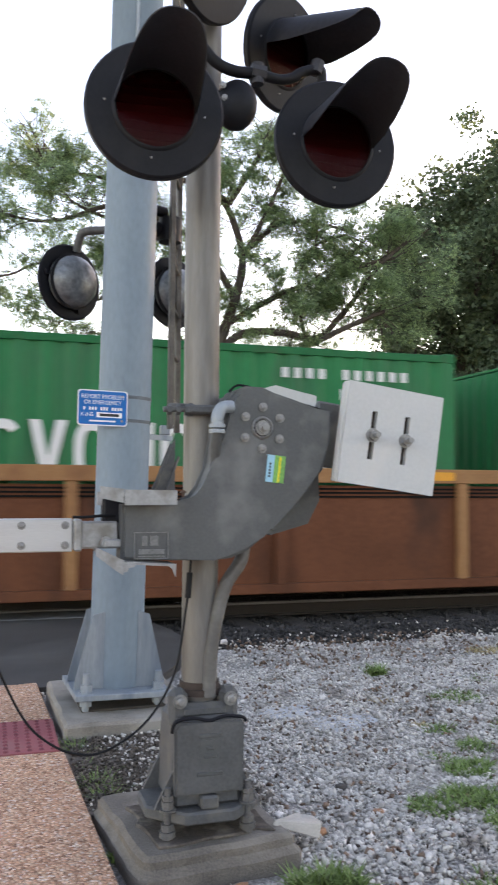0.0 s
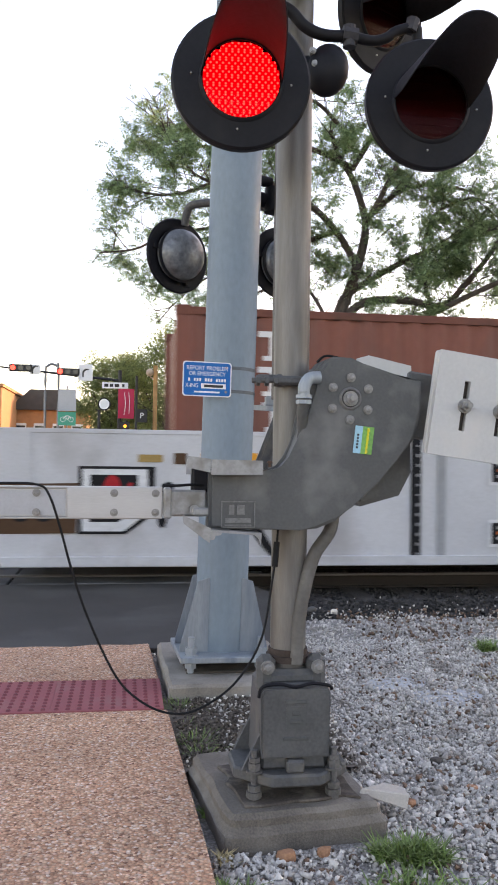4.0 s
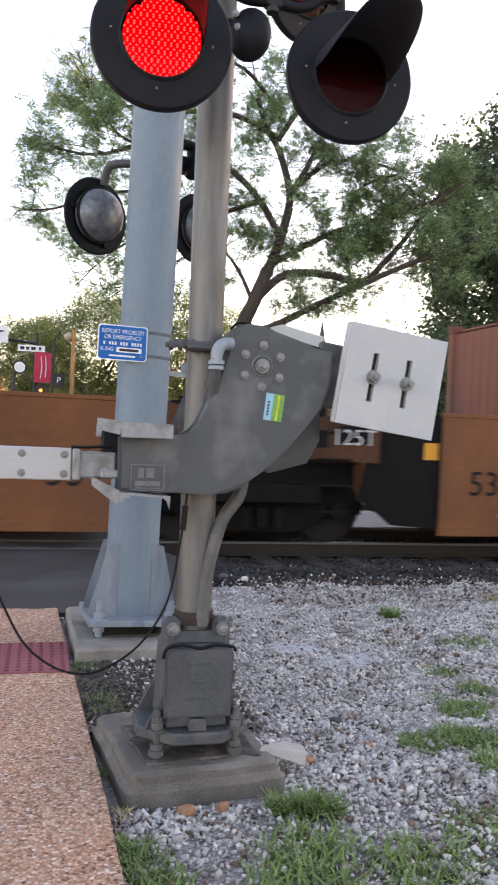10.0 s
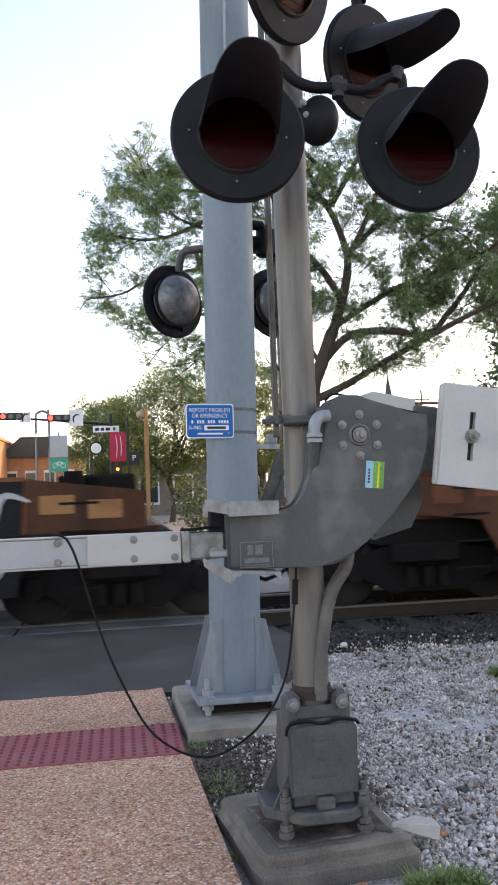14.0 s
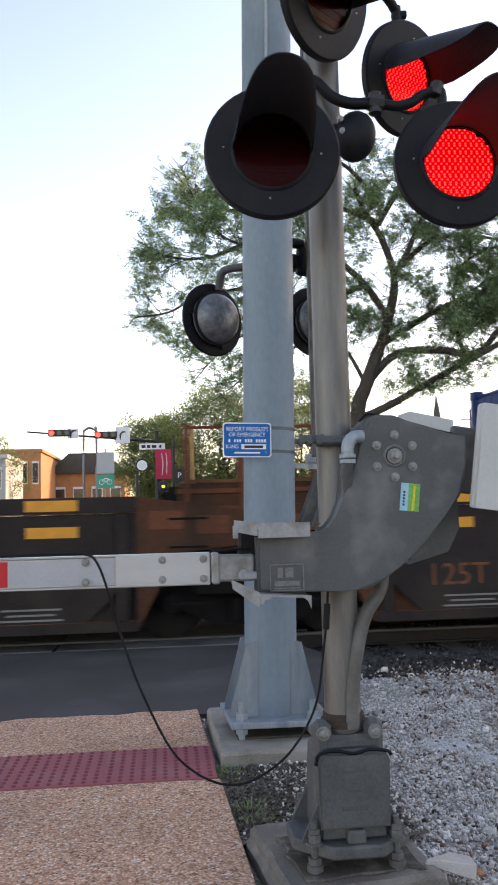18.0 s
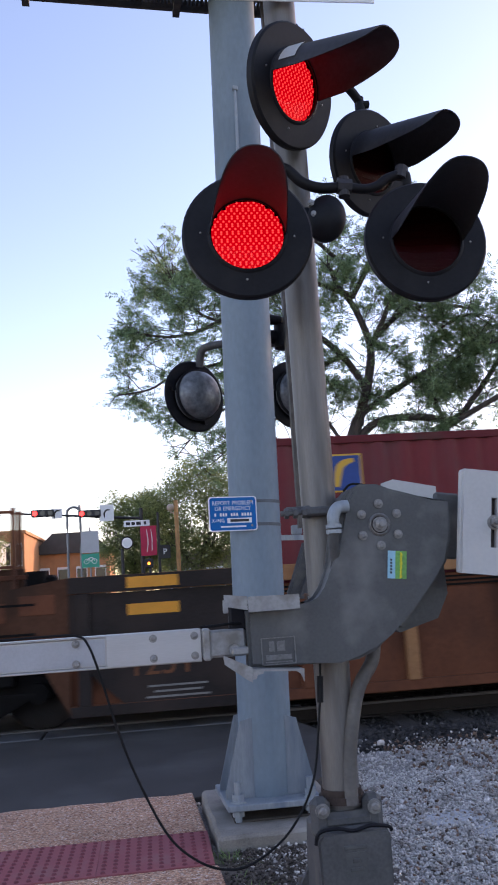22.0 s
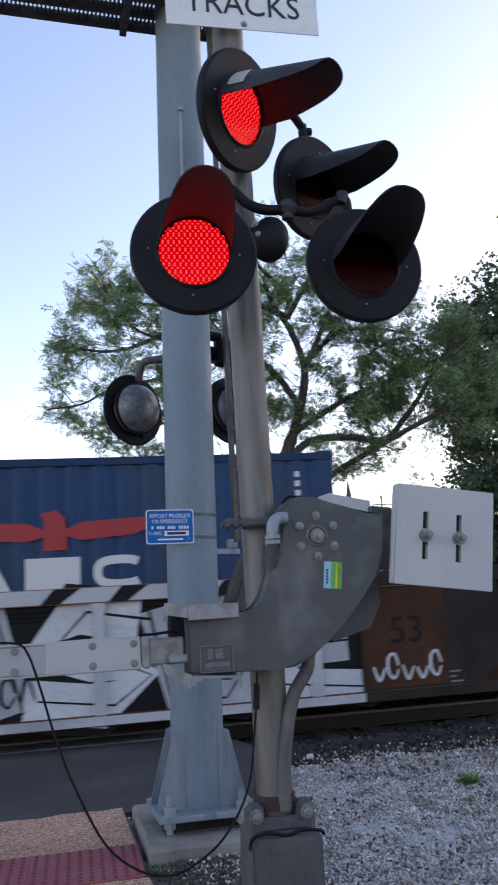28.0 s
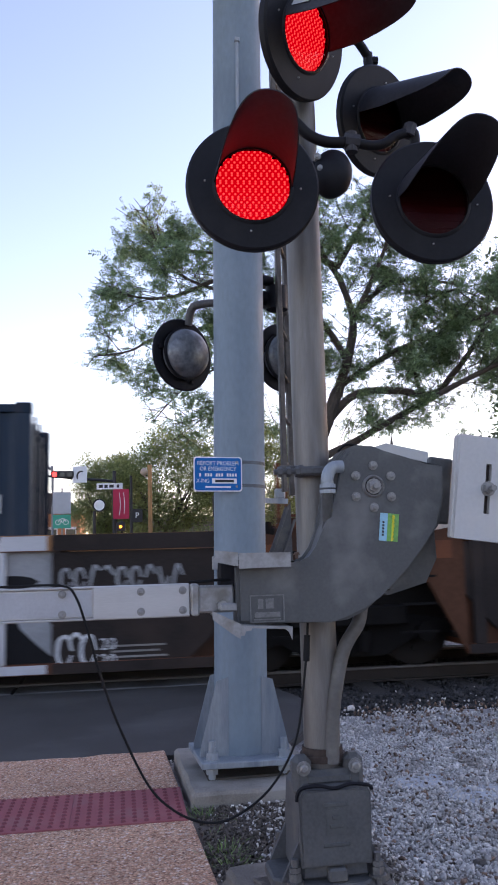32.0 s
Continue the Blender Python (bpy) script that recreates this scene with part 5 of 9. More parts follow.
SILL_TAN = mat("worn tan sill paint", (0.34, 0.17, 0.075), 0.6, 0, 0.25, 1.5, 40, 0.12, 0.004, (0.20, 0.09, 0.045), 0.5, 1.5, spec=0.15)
# Darker copy of the car brown; puts recess shade into the side sheets
RECESS = mat("darker brown recess paint", (0.085, 0.038, 0.022), 0.65, 0, 0.35, 1.6, 40, 0.15, 0.004, (0.04, 0.025, 0.018), 0.5, 1.3, (1, 1, 0.6), spec=0.1)
WHITE_CAR = mat("sprayed white paint", (0.50, 0.51, 0.53), 0.5, 0, 0.12, 1.2, 40, 0.08, 0.004, (0.33, 0.32, 0.32), 0.5, 0.9)
YELLOW_TAPE = mat("yellow reflective tape", (0.72, 0.30, 0.02), 0.4, 0, 0.15, 6, 80, 0.02)
TRUCK_DARK = mat("black greasy truck casting", (0.010, 0.009, 0.0085), 0.8, 0.0, 0.35, 5, 50, 0.3, spec=0.12)
WHEEL_STEEL = mat("wheel steel", (0.026, 0.022, 0.02), 0.65, 0.3, 0.3, 6, 60, 0.2)
CHALK = mat("dusty stencil paint", (0.22, 0.21, 0.195), 0.7, 0, 0.25, 8, 60, 0)
HOSE_WHITE = mat("pale stencil paint", (0.5, 0.5, 0.48), 0.6, 0, 0.2, 8, 60, 0)
SPRAY = {k: mat("sprayed " + k, c, 0.5, 0, 0.18, 2.0, 30, 0.0, 0.002, spec=0.15) for k, c in dict(
    white=(0.62, 0.63, 0.64), black=(0.012, 0.012, 0.014), purple=(0.19, 0.165, 0.40), pink=(0.50, 0.14, 0.42), violet=(0.26, 0.22, 0.50), red=(0.38, 0.02, 0.025), green=(0.03, 0.24, 0.06),
    teal=(0.02, 0.28, 0.20), yellow=(0.60, 0.45, 0.05), gold=(0.33, 0.22, 0.08), olive=(0.085, 0.06, 0.032), brown=(0.085, 0.046, 0.026), sand=(0.145, 0.102, 0.066), cream=(0.42, 0.36, 0.18), chalk=(0.30, 0.285, 0.27), grey=(0.30, 0.31, 0.32), orange=(0.55, 0.13, 0.03), dull=(0.43, 0.43, 0.45), lime=(0.40, 0.55, 0.06), blue=(0.04, 0.08, 0.25)).items()}
BOX_COL = dict(green=(0.003, 0.165, 0.058), rust=(0.215, 0.078, 0.056), maroon=(0.095, 0.018, 0.022), blue=(0.011, 0.039, 0.128), navy=(0.012, 0.030, 0.056), red=(0.175, 0.025, 0.030), royal=(0.018, 0.056, 0.135))
BOX_MAT = {k: mat(k + " container paint", c, 0.45, 0, 0.12, 0.9, 30, 0.04, 0.003, tuple(0.6 * q + 0.03 for q in c), 0.45, 1.2, (1, 1, 0.35), spec=0.18) for k, c in BOX_COL.items()}
BOX_DARK = {k: mat(k + " container frame paint", tuple(0.75 * q for q in c), 0.5, 0, 0.2, 2, 40, 0.06, 0.003, (0.06, 0.04, 0.03), 0.35, 2, spec=0.18) for k, c in BOX_COL.items()}
DECAL = mat("white container lettering", (0.66, 0.66, 0.65), 0.5, 0, 0.06, 4, 60, 0)
DECAL_Y = mat("yellow container lettering", (0.62, 0.36, 0.03), 0.5, 0, 0.06, 4, 60, 0)
DECAL_R = mat("red container mark", (0.40, 0.03, 0.03), 0.5, 0, 0.1, 4, 60, 0)
BOX_L, BOX_W, BOX_H, BOX_Z = 6.058, 2.44, 2.59, 0.46


def ribbon(bm, pts, w0, w1, y, n=6, flat=False):
    """A painted stroke in the side's plane, along a curve, from width w0 to w1."""
    c = [Vector((x, 0, z)) for x, z in pts] if n == 1 else curve([(x, 0, z) for x, z in pts], n)
    prev = None
    for i, p in enumerate(c):
        d = (c[min(i + 1, len(c) - 1)] - c[max(i - 1, 0)]).normalized()
        k = i / (len(c) - 1)
        w = (w0 + (w1 - w0) * k) * (1.0 if n == 1 else 0.35 + 0.65 * math.sin(math.pi * min(1, max(0, 0.12 + 0.8 * k))))
        s = Vector((-d.z, 0, d.x)) * w / 2
        pair = (bm.verts.new((p.x + s.x, y, p.z + s.z)), bm.verts.new((p.x - s.x, y, p.z - s.z)))
        if prev:
            bm.faces.new((prev[0], prev[1], pair[1], pair[0]))
        prev = pair


def spray(parent, y, x0, x1, z0, z1, seed, fill, outline, lights, step=0.75, under=None, width=0.26, angular=False, rim=0.09):
    """Wild lettering without letters: fat filled strokes, their dark outline, thin light lines."""
    g = random.Random(seed)
    if under:
        bm = B()
        top = [(x0 + (x1 - x0) * k / 24, z1 - g.uniform(0.0, 0.22) * (z1 - z0)) for k in range(25)]
        bot = [(x0 + (x1 - x0) * k / 24, z0 + g.uniform(0.0, 0.15) * (z1 - z0)) for k in range(25)]
        tv, bv = [bm.verts.new((a_, y, b_)) for a_, b_ in top], [bm.verts.new((a_, y, b_)) for a_, b_ in bot]
        for k in range(24):
            bm.faces.new((tv[k], tv[k + 1], bv[k + 1], bv[k]))
        tagged(part("painted_field", bm, SPRAY[under], parent), "", "", "", "stuff")
    strokes = []
    x = x0 + 0.15
    while x < x1 - 0.2:
        for _ in range(g.choice((2, 2, 3))):
            a0, b0 = x + g.uniform(-0.3, 0.4), g.choice((z0 + 0.08, z1 - 0.08, (z0 + z1) / 2))
            kind = g.random()
            if angular:
                zm = (z0 + z1) / 2
                p = g.choice(([(a0, z0), (a0 + 0.05, zm), (a0 + 0.45, z1), (a0 + 0.75, zm + 0.1)], [(a0, z1), (a0 + 0.5, z1 - 0.15), (a0 + 0.25, zm), (a0 + 0.8, z0)], [(a0, z0), (a0 + 0.3, z1), (a0 + 0.55, z0 + 0.1)],
                              [(a0 + 0.6, z1), (a0, z1 - 0.1), (a0, z0 + 0.1), (a0 + 0.7, z0)], [(a0, zm), (a0 + 0.7, zm + 0.15), (a0 + 0.4, z0)]))
            elif kind < 0.45:
                p = [(a0, b0), (a0 + g.uniform(-0.15, 0.3), (z0 + z1) / 2), (a0 + g.uniform(-0.1, 0.5), z0 + z1 - b0)]
            else:
                r = g.uniform(0.18, 0.42)
                h = (z1 - z0) * 0.4
                c = (a0 + r, (z0 + z1) / 2 + g.uniform(-0.1, 0.1))
                st = g.uniform(0, 6.28)
                p = [(c[0] + r * math.cos(st + q * 1.1), c[1] + h * math.sin(st + q * 1.1)) for q in range(5)]
            strokes.append(([(min(max(q[0], x0), x1), min(max(q[1], z0 + 0.04), z1 - 0.04)) for q in p], g.uniform(0.7, 1.25) * width))
        x += step * g.uniform(0.8, 1.2)
    for name, colour, extra, dy in (("spray_outline", outline, rim, -0.004), ("spray_fill", fill, 0.0, -0.008)):
        cols = colour if isinstance(colour, (list, tuple)) else [colour]
        for ci, cname in enumerate(cols):
            bm = B()
            for i, (p, w) in enumerate(strokes):
                if i % len(cols) == ci:
                    ribbon(bm, p, w + extra, (w + extra) * 0.7, y + dy - 0.00002 * i, 1 if angular else 6)
            tagged(part(name, bm, SPRAY[cname], parent), "", "", "", "stuff")
    for li, cname in enumerate(lights):
        bm = B()
        for i, (p, w) in enumerate(strokes):
            if i % 2 == li % 2:
                o = g.uniform(-0.05, 0.05)
                ribbon(bm, [(q[0] + o, q[1] + o * 0.5) for q in p], 0.05, 0.03, y - 0.011 - 0.00002 * i - 0.001 * li, 1 if angular else 6)
        tagged(part("spray_line", bm, SPRAY[cname], parent), "", "", "", "stuff")


def block_piece(parent, y, x0, z0, z1, glyphs, pitch, top, low):
    """A row of fat block shapes in two colours with black outlines, pale rims and a black foot."""
    w, h = pitch * 0.80, z1 - z0
    forms = {"m": (((0, 0), (0, 1)), ((0, 1), (0.5, 0.35), (1, 1)), ((1, 1), (1, 0))), "e": (((0, 0), (0, 1)), ((0, 1), (1, 0.98)), ((0, 0.5), (0.85, 0.5)), ((0, 0.02), (1, 0.0))),
             "r": (((0, 0), (0, 1)), ((0, 1), (0.75, 1), (1, 0.78), (0.75, 0.5), (0, 0.5)), ((0.45, 0.5), (1, 0))), "u": (((0, 1), (0, 0.2), (0.25, 0), (0.75, 0), (1, 0.2), (1, 1)),), "o": (((0.15, 0), (0, 0.5), (0.15, 1), (0.85, 1), (1, 0.5), (0.85, 0), (0.15, 0)),)}
    strokes = [[(x0 + pitch * i + 0.16 * pitch + px * w * 0.8, z0 + 0.14 + pz * (h - 0.3)) for px, pz in line] for i, gname in enumerate(glyphs) for line in forms[gname]]
    bm = B()
    box(bm, (x0 + pitch * len(glyphs) / 2, y, z0 + 0.47 * h), (pitch * len(glyphs) + 0.1, 0.002, 0.94 * h))
    box(bm, (x0 + pitch * len(glyphs) / 2, y, z0 + 0.0), (pitch * len(glyphs) + 0.8, 0.003, 0.22))
    part("painted_field", bm, SPRAY["black"], parent)
    for name, colour, width, dy in (("spray_rim", "violet", 0.54, 0.003), ("spray_outline", "black", 0.48, 0.006), ("spray_fill", top, 0.36, 0.009)):
        bm = B()
        for k, p in enumerate(strokes):
            ribbon(bm, p, width, width, y - dy - 0.0001 * k, 1)
        tagged(part(name, bm, SPRAY[colour], parent), "", "", "", "stuff")
    bm, bw = B(), B()
    for k, p in enumerate(strokes):
        for q0, q1 in zip(p, p[1:]):
            if abs(q0[0] - q1[0]) < 0.12:
                ribbon(bm, [(q0[0], z0 + 0.1), (q0[0], z0 + 0.1 + 0.30 * h)], 0.35, 0.30, y - 0.0125 - 0.0001 * k, 1)
                ribbon(bw, [(q0[0] - 0.10, z0 + 0.6 * h), (q0[0] - 0.10, z0 + 0.85 * h)], 0.03, 0.02, y - 0.0125 - 0.0001 * k, 1)
            elif q0[1] < z0 + 0.4 * h and q1[1] < z0 + 0.4 * h:
                ribbon(bm, [q0, q1], 0.35, 0.35, y - 0.0125 - 0.0001 * k, 1)
    tagged(part("spray_fade", bm, SPRAY[low], parent), "", "", "", "stuff")
    tagged(part("spray_line", bw, SPRAY["white"], parent), "", "", "", "stuff")


def wild_piece(parent, y, x0, x1, z0, z1, seed, layers, pitch=1.2, lines=("cream",), sleek=False):
    """Interlocking fat angular strokes over the whole height; layers: (part name, colours, width), the widest first."""
    g = random.Random(seed)
    h = z1 - z0
    forms = ((((0.0, 0.0), (0.30, 0.98), (0.62, 1.0), (1.0, 0.0)), ((0.22, 0.36), (0.80, 0.30))), (((0.05, 0.05), (0.0, 0.9), (0.55, 1.0), (0.9, 0.72), (0.5, 0.48), (1.05, 0.0)),),
             (((1.0, 0.88), (0.35, 1.0), (0.0, 0.62), (0.55, 0.50), (0.98, 0.30), (0.6, 0.02), (-0.15, 0.12)),), (((0.0, 1.0), (0.18, 0.08), (0.75, 0.0), (1.05, 0.42)), ((0.55, 0.95), (1.0, 0.75), (1.15, 1.0))),
             (((0.1, 0.0), (0.0, 0.95), (0.75, 0.12), (0.85, 1.0)),), (((0.95, 0.95), (0.1, 0.86), (0.0, 0.1), (0.95, 0.0)), ((0.05, 0.5), (0.72, 0.52))))
    strokes, x, last = [], x0 + 0.25, None
    while x < x1 - 0.5:
        form = g.choice([f for f in forms if f is not last])
        last = form
        lean = g.uniform(-0.12, 0.2)
        for line in form:
            strokes.append([(min(max(x + (px + lean * pz) * pitch * 0.80, x0), x1), z0 + 0.12 * h + pz * h * 0.76) for px, pz in line])
        x += pitch * g.uniform(0.88, 1.08)
    for d, (name, cols, width) in enumerate(layers):
        for ci, cname in enumerate(cols):
            bm = B()
            for k, p in enumerate(strokes):
                if k % len(cols) == ci:
                    ribbon(bm, p, width, width * (0.72 if k % 2 else 0.95), y - 0.004 * d - 0.00004 * k, 4 if sleek else 1)
            if bm.verts:
                tagged(part(name, bm, SPRAY[cname], parent), "", "", "", "stuff")
    for li, cname in enumerate(lines):
        bm = B()
        for k, p in enumerate(strokes):
            if k % len(lines) == li:
                o = g.choice((-1, 1)) * layers[-1][2] * 0.28
                ribbon(bm, [(q[0] + o, q[1]) for q in p], 0.03, 0.02, y - 0.004 * len(layers) - 0.00004 * k, 1)
        tagged(part("spray_line", bm, SPRAY[cname], parent), "", "", "", "stuff")


def mural(parent, y, bars, plates, arms, blots, seed=5):
    """Sprayed machinery: upright bars (x, w, z0, z1, colour), plates (x0, x1, z0, z1), bent arms (colour, width, points), soft dark blots (x, z, r)."""
    g = random.Random(seed)
    for x, w, za, zb, colour in bars:
        bm = B()
        box(bm, (x, y, (za + zb) / 2), (w, 0.003, zb - za))
        part("sprayed_bar", bm, SPRAY[colour], parent)
        bm = B()
        for k in range(int((zb - za) / 0.11)):
            box(bm, (x + 0.02, y - 0.004, za + 0.07 + 0.11 * k), (w * 0.25, 0.002, 0.03 * g.uniform(0.6, 1.3)))
        tagged(part("sprayed_rivets", bm, SPRAY["grey"], parent), "", "", "", "stuff")
    for xa, xb, za, zb in plates:
        for name, colour, e, dy in (("sprayed_rim", "white", 0.035, 0.002), ("sprayed_plate", "black", 0.0, 0.006)):
            bm = B()
            prism(bm, [(xa - e, za - e), (xb + e, za - e), (xb + e + 0.04, (za + zb) / 2), (xb + e, zb + e), (xa - e, zb + e)], y - dy - 0.002, y - dy)
            part(name, bm, SPRAY[colour], parent)
        for k, colour in enumerate(("white", "orange", "grey")):
            bm = B()
            zz = za + (zb - za) * (0.25 + 0.25 * k)
            ribbon(bm, [(xa + 0.06, zz), ((xa + xb) / 2, zz + 0.05), (xb - 0.05, zz - 0.02)], 0.05, 0.03, y - 0.011, 5)
            part("spray_line", bm, SPRAY[colour], parent)
    for k, (colour, width, pts) in enumerate(arms):
        bm = B()
        ribbon(bm, pts, width, width, y - 0.003 - 0.001 * k, 6)
        part("sprayed_arm", bm, SPRAY[colour], parent)
    for k, (x, z, r) in enumerate(blots):
        bm = B()
        vs = [bm.verts.new((x + r * g.uniform(0.75, 1.2) * math.cos(q * 0.524), y - 0.004 - 0.0003 * k, z + r * g.uniform(0.8, 1.4) * math.sin(q * 0.524))) for q in range(12)]
        bm.faces.new(vs)
        part("spray_blot", bm, SPRAY["black"], parent)


def spray_dots(parent, y, x0, x1, z0, z1, n, seed, colour, r=0.06):
    """Round sprayed dots."""
    g = random.Random(seed)
    for _ in range(n):
        bm = B()
        x, z, q = g.uniform(x0, x1), g.uniform(z0, z1), r * g.uniform(0.6, 1.4)
        cyl(bm, (x, y, z), (x, y - 0.002, z), q, seg=12)
        part("spray_dot", bm, SPRAY[colour], parent)


def tag_lines(parent, y, x0, z0, w, h, seed, colour, thick=0.035):
    """A scrawled tag of thin strokes."""
    g = random.Random(seed)
    bm = B()
    n = max(3, int(w / (h * 0.55)))
    for k in range(n):
        cx = x0 + w * (k + 0.5) / n
        kind = g.random()
        if kind < 0.5:
            ribbon(bm, [(cx - 0.2 * h, z0 + h * g.random()), (cx, z0 + h * g.choice((0, 1))), (cx + 0.25 * h, z0 + h * g.random())], thick, thick, y - 0.0001 * k)
        else:
            ribbon(bm, [(cx + 0.22 * h * math.cos(q * 1.2), z0 + h * 0.5 + 0.45 * h * math.sin(q * 1.2)) for q in range(6)], thick, thick, y - 0.0001 * k)
    tagged(part("scrawled_tag", bm, SPRAY[colour], parent), "", "", "", "stuff")


def truck(parent, x):
    """A two-axle freight truck under a car end: side frames, bolster, springs and turning wheelsets."""
    bm = B()
    for s in (-1, 1):
        y = s * 1.02
        prism(bm, [(-1.25, 0.38), (-1.25, 0.54), (-0.75, 0.60), (-0.4, 0.72), (0.4, 0.72), (0.75, 0.60), (1.25, 0.54), (1.25, 0.38), (0.8, 0.36), (0.45, 0.16), (-0.45, 0.16), (-0.8, 0.36)], y - 0.06, y + 0.06, 0.015)
    box(bm, (0, 0, 0.56), (0.36, 2.3, 0.22), None, 0.03)
    box(bm, (0, 0, 0.36), (1.5, 1.3, 0.22), None, 0.03)
    for q in (-0.45, 0.45):
        box(bm, (q, 0, 0.30), (0.10, 1.9, 0.16), None, 0.02)
    for s in (-1, 1):
        for k in range(3):
            cyl(bm, (-0.2 + 0.2 * k, s * 1.1, 0.22), (-0.2 + 0.2 * k, s * 1.1, 0.45), 0.075, seg=10)
        for q in (-0.915, 0.915):
            cyl(bm, (q, s * 1.02, 0.42), (q, s * 1.20, 0.42), 0.11, seg=14)
    frame_ob = part("truck_frame", bm, TRUCK_DARK, parent, "black greasy truck with side frames and springs")
    frame_ob.location = (x, 0, 0)
    for q in (-0.915, 0.915):
        bm = B()
        for s in (-1, 1):
            lathe(bm, [(0.08, s * 0.70 - 0.02), (0.30, s * 0.72 - 0.02), (0.36, s * 0.70 - 0.02), (0.42, s * 0.68), (0.42, s * 0.76), (0.36, s * 0.79), (0.14, s * 0.76), (0.08, s * 0.80)], 30)
            for k in range(3):
                aa = 2.094 * k
                box(bm, (0.22 * math.cos(aa), s * 0.79, 0.22 * math.sin(aa)), (0.05, 0.02, 0.05))
        cyl(bm, (0, -1.08, 0), (0, 1.08, 0), 0.075, seg=12)
        wheel = smooth(part("wheelset", bm, WHEEL_STEEL, frame_ob, "steel wheelset"))
        wheel.location = (q, 0, 0.42)
        wheelsets.append((wheel, q))


def well_car(index, ribbed, paint, sill, left_truck, right_truck, sprayed=None, ribs=15, joint=1.275):
    """One well of an articulated container car, in its own space: x along the track from its middle."""
    car = empty("well_car")
    y = -1.46
    hl = 8.3

    def ext(s):
        """Longer end platforms where the first two cars are coupled."""
        return 0.84 if (index, s) in ((0, 1), (1, -1)) else 0.0
    bm = B()
    for s in (1, -1):
        yy = s * y
        if ribbed:
            box(bm, (0, yy + 0.05 * s, 0.80), (2 * hl, 0.012, 1.2))
        else:
            prism(bm, [(-7.5, 0.2), (7.9, 0.2), (8.05, 0.45), (8.3, 0.75), (8.3, 1.64), (-7.5, 1.64)] if index == 3 else [(-7.9, 0.2), (7.9, 0.2), (8.05, 0.45), (8.3, 0.75), (8.3, 1.64), (-8.3, 1.64), (-8.3, 0.75), (-8.05, 0.45)], yy - 0.006, yy + 0.006)
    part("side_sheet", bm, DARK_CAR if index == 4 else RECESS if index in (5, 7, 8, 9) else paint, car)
    if index == 3:
        bm = B()
        prism(bm, [(-8.5, 0.62), (-8.1, 0.30), (-7.48, 0.26), (-7.48, 1.62), (-8.3, 1.62)], y + 0.03, y + 0.07)
        part("end_bulkhead", bm, TRUCK_DARK, car, "black sloped end bulkhead")
        bm = B()
        box(bm, (-7.62, y + 0.027, 1.18), (0.18, 0.004, 0.20))
        part("reflector", bm, YELLOW_TAPE, car, "yellow warning label")
    for s in (1, -1):
        yy = s * y
        bm = B()
        if ribbed:
            box(bm, (0, yy, 1.515), (2 * hl, 0.12, 0.17), None, 0.008)
        else:
            box(bm, (0.4 if index == 3 else 0, yy + 0.03 * s, 1.62), (2 * hl - (0.8 if index == 3 else 0), 0.09, 0.05), None, 0.006)
        part("top_sill", bm, sill, car, "worn top sill")
        bm = B()
        box(bm, (0.2 if index == 3 else 0, yy, 0.24), (2 * (hl if ribbed else 7.7 if index == 3 else 7.9), 0.10, 0.11), None, 0.008)
        part("bottom_sill", bm, paint, car)
    if ribbed and index >= 4:
        for s in (-1, 1):
            bm = B()
            prism(bm, [(s * 6.35, 0.28), (s * 7.75, 0.28), (s * 8.0, 0.50), (s * 8.3, 0.85), (s * 8.3, 1.42), (s * 6.35, 1.42)], y - 0.02, y + 0.04)
            part("end_plate", bm, DARK_CAR, car, "black painted end plate")
            bm = B()
            for k, w in enumerate((0.62, 0.5, 0.66)):
                box(bm, (s * 7.2, y - 0.022, 0.44 - 0.055 * k), (w, 0.003, 0.02))
            tagged(part("painted_writing", bm, CHALK, car), "", "", "", "stuff")
            if s < 0 and index in (5, 6, 8, 9):
                text_mesh("stencil", "125T", 0.34, RUST_ORANGE, car, pose(-7.35, y - 0.024, 0.66))
            for z, e, w, h in ((1.515, 0.0625, 1.95, 0.165), (0.24, 0.0525, 1.95, 0.105)):
                bm = B()
                box(bm, (s * 7.325, y - e, z), (w, 0.005, h))
                part("grimy_sill_end", bm, DARK_CAR, car, "black end of the sill")
            for z, e in () if index in (7, 8) and s > 0 else ((1.515, 0.067), (1.235, 0.024)):
                bm = B()
                box(bm, (s * 7.42, y - e, z), (0.54, 0.004, 0.115))
                part("reflector", bm, YELLOW_TAPE, car, "yellow reflector strip")
            if index == 7 and s > 0:
                bm = B()
                box(bm, (6.88, y - 0.023, 0.86), (1.0, 0.003, 1.08))
                part("brown_plate", bm, RECESS, car, "brown painted plate")
                text_mesh("stencil", "53", 0.42, SPRAY["black"], car, pose(6.9, y - 0.027, 0.92))
    if ribbed:
        for k in range(ribs):
            x = -hl + 0.15 + (2 * hl - 0.3) * k / (ribs - 1) + (0.50 if index == 0 and k < ribs - 1 else 0)
            if index >= 4 and 6.4 < abs(x) < 8.0:
                continue
            bm = B()
            box(bm, (x, y - 0.012, 0.86), (0.13, 0.09, 1.14), None, 0.008)
            part("rib", bm, WHITE_CAR if sprayed and sprayed[0] < x < sprayed[1] and not (index == 8 and k % 2) else DARK_CAR if index >= 4 and abs(x) > 8 else DARK_CAR if index == 8 and x > 1.8 else DARK_CAR if index == 8 and -5.6 < x < -0.6 else SPRAY["dull"] if index == 4 and abs(x) < 4.7 and k % 2 else sill if k % 2 else paint, car)
        if sprayed:
            bm = B()
            x0, x1 = sprayed
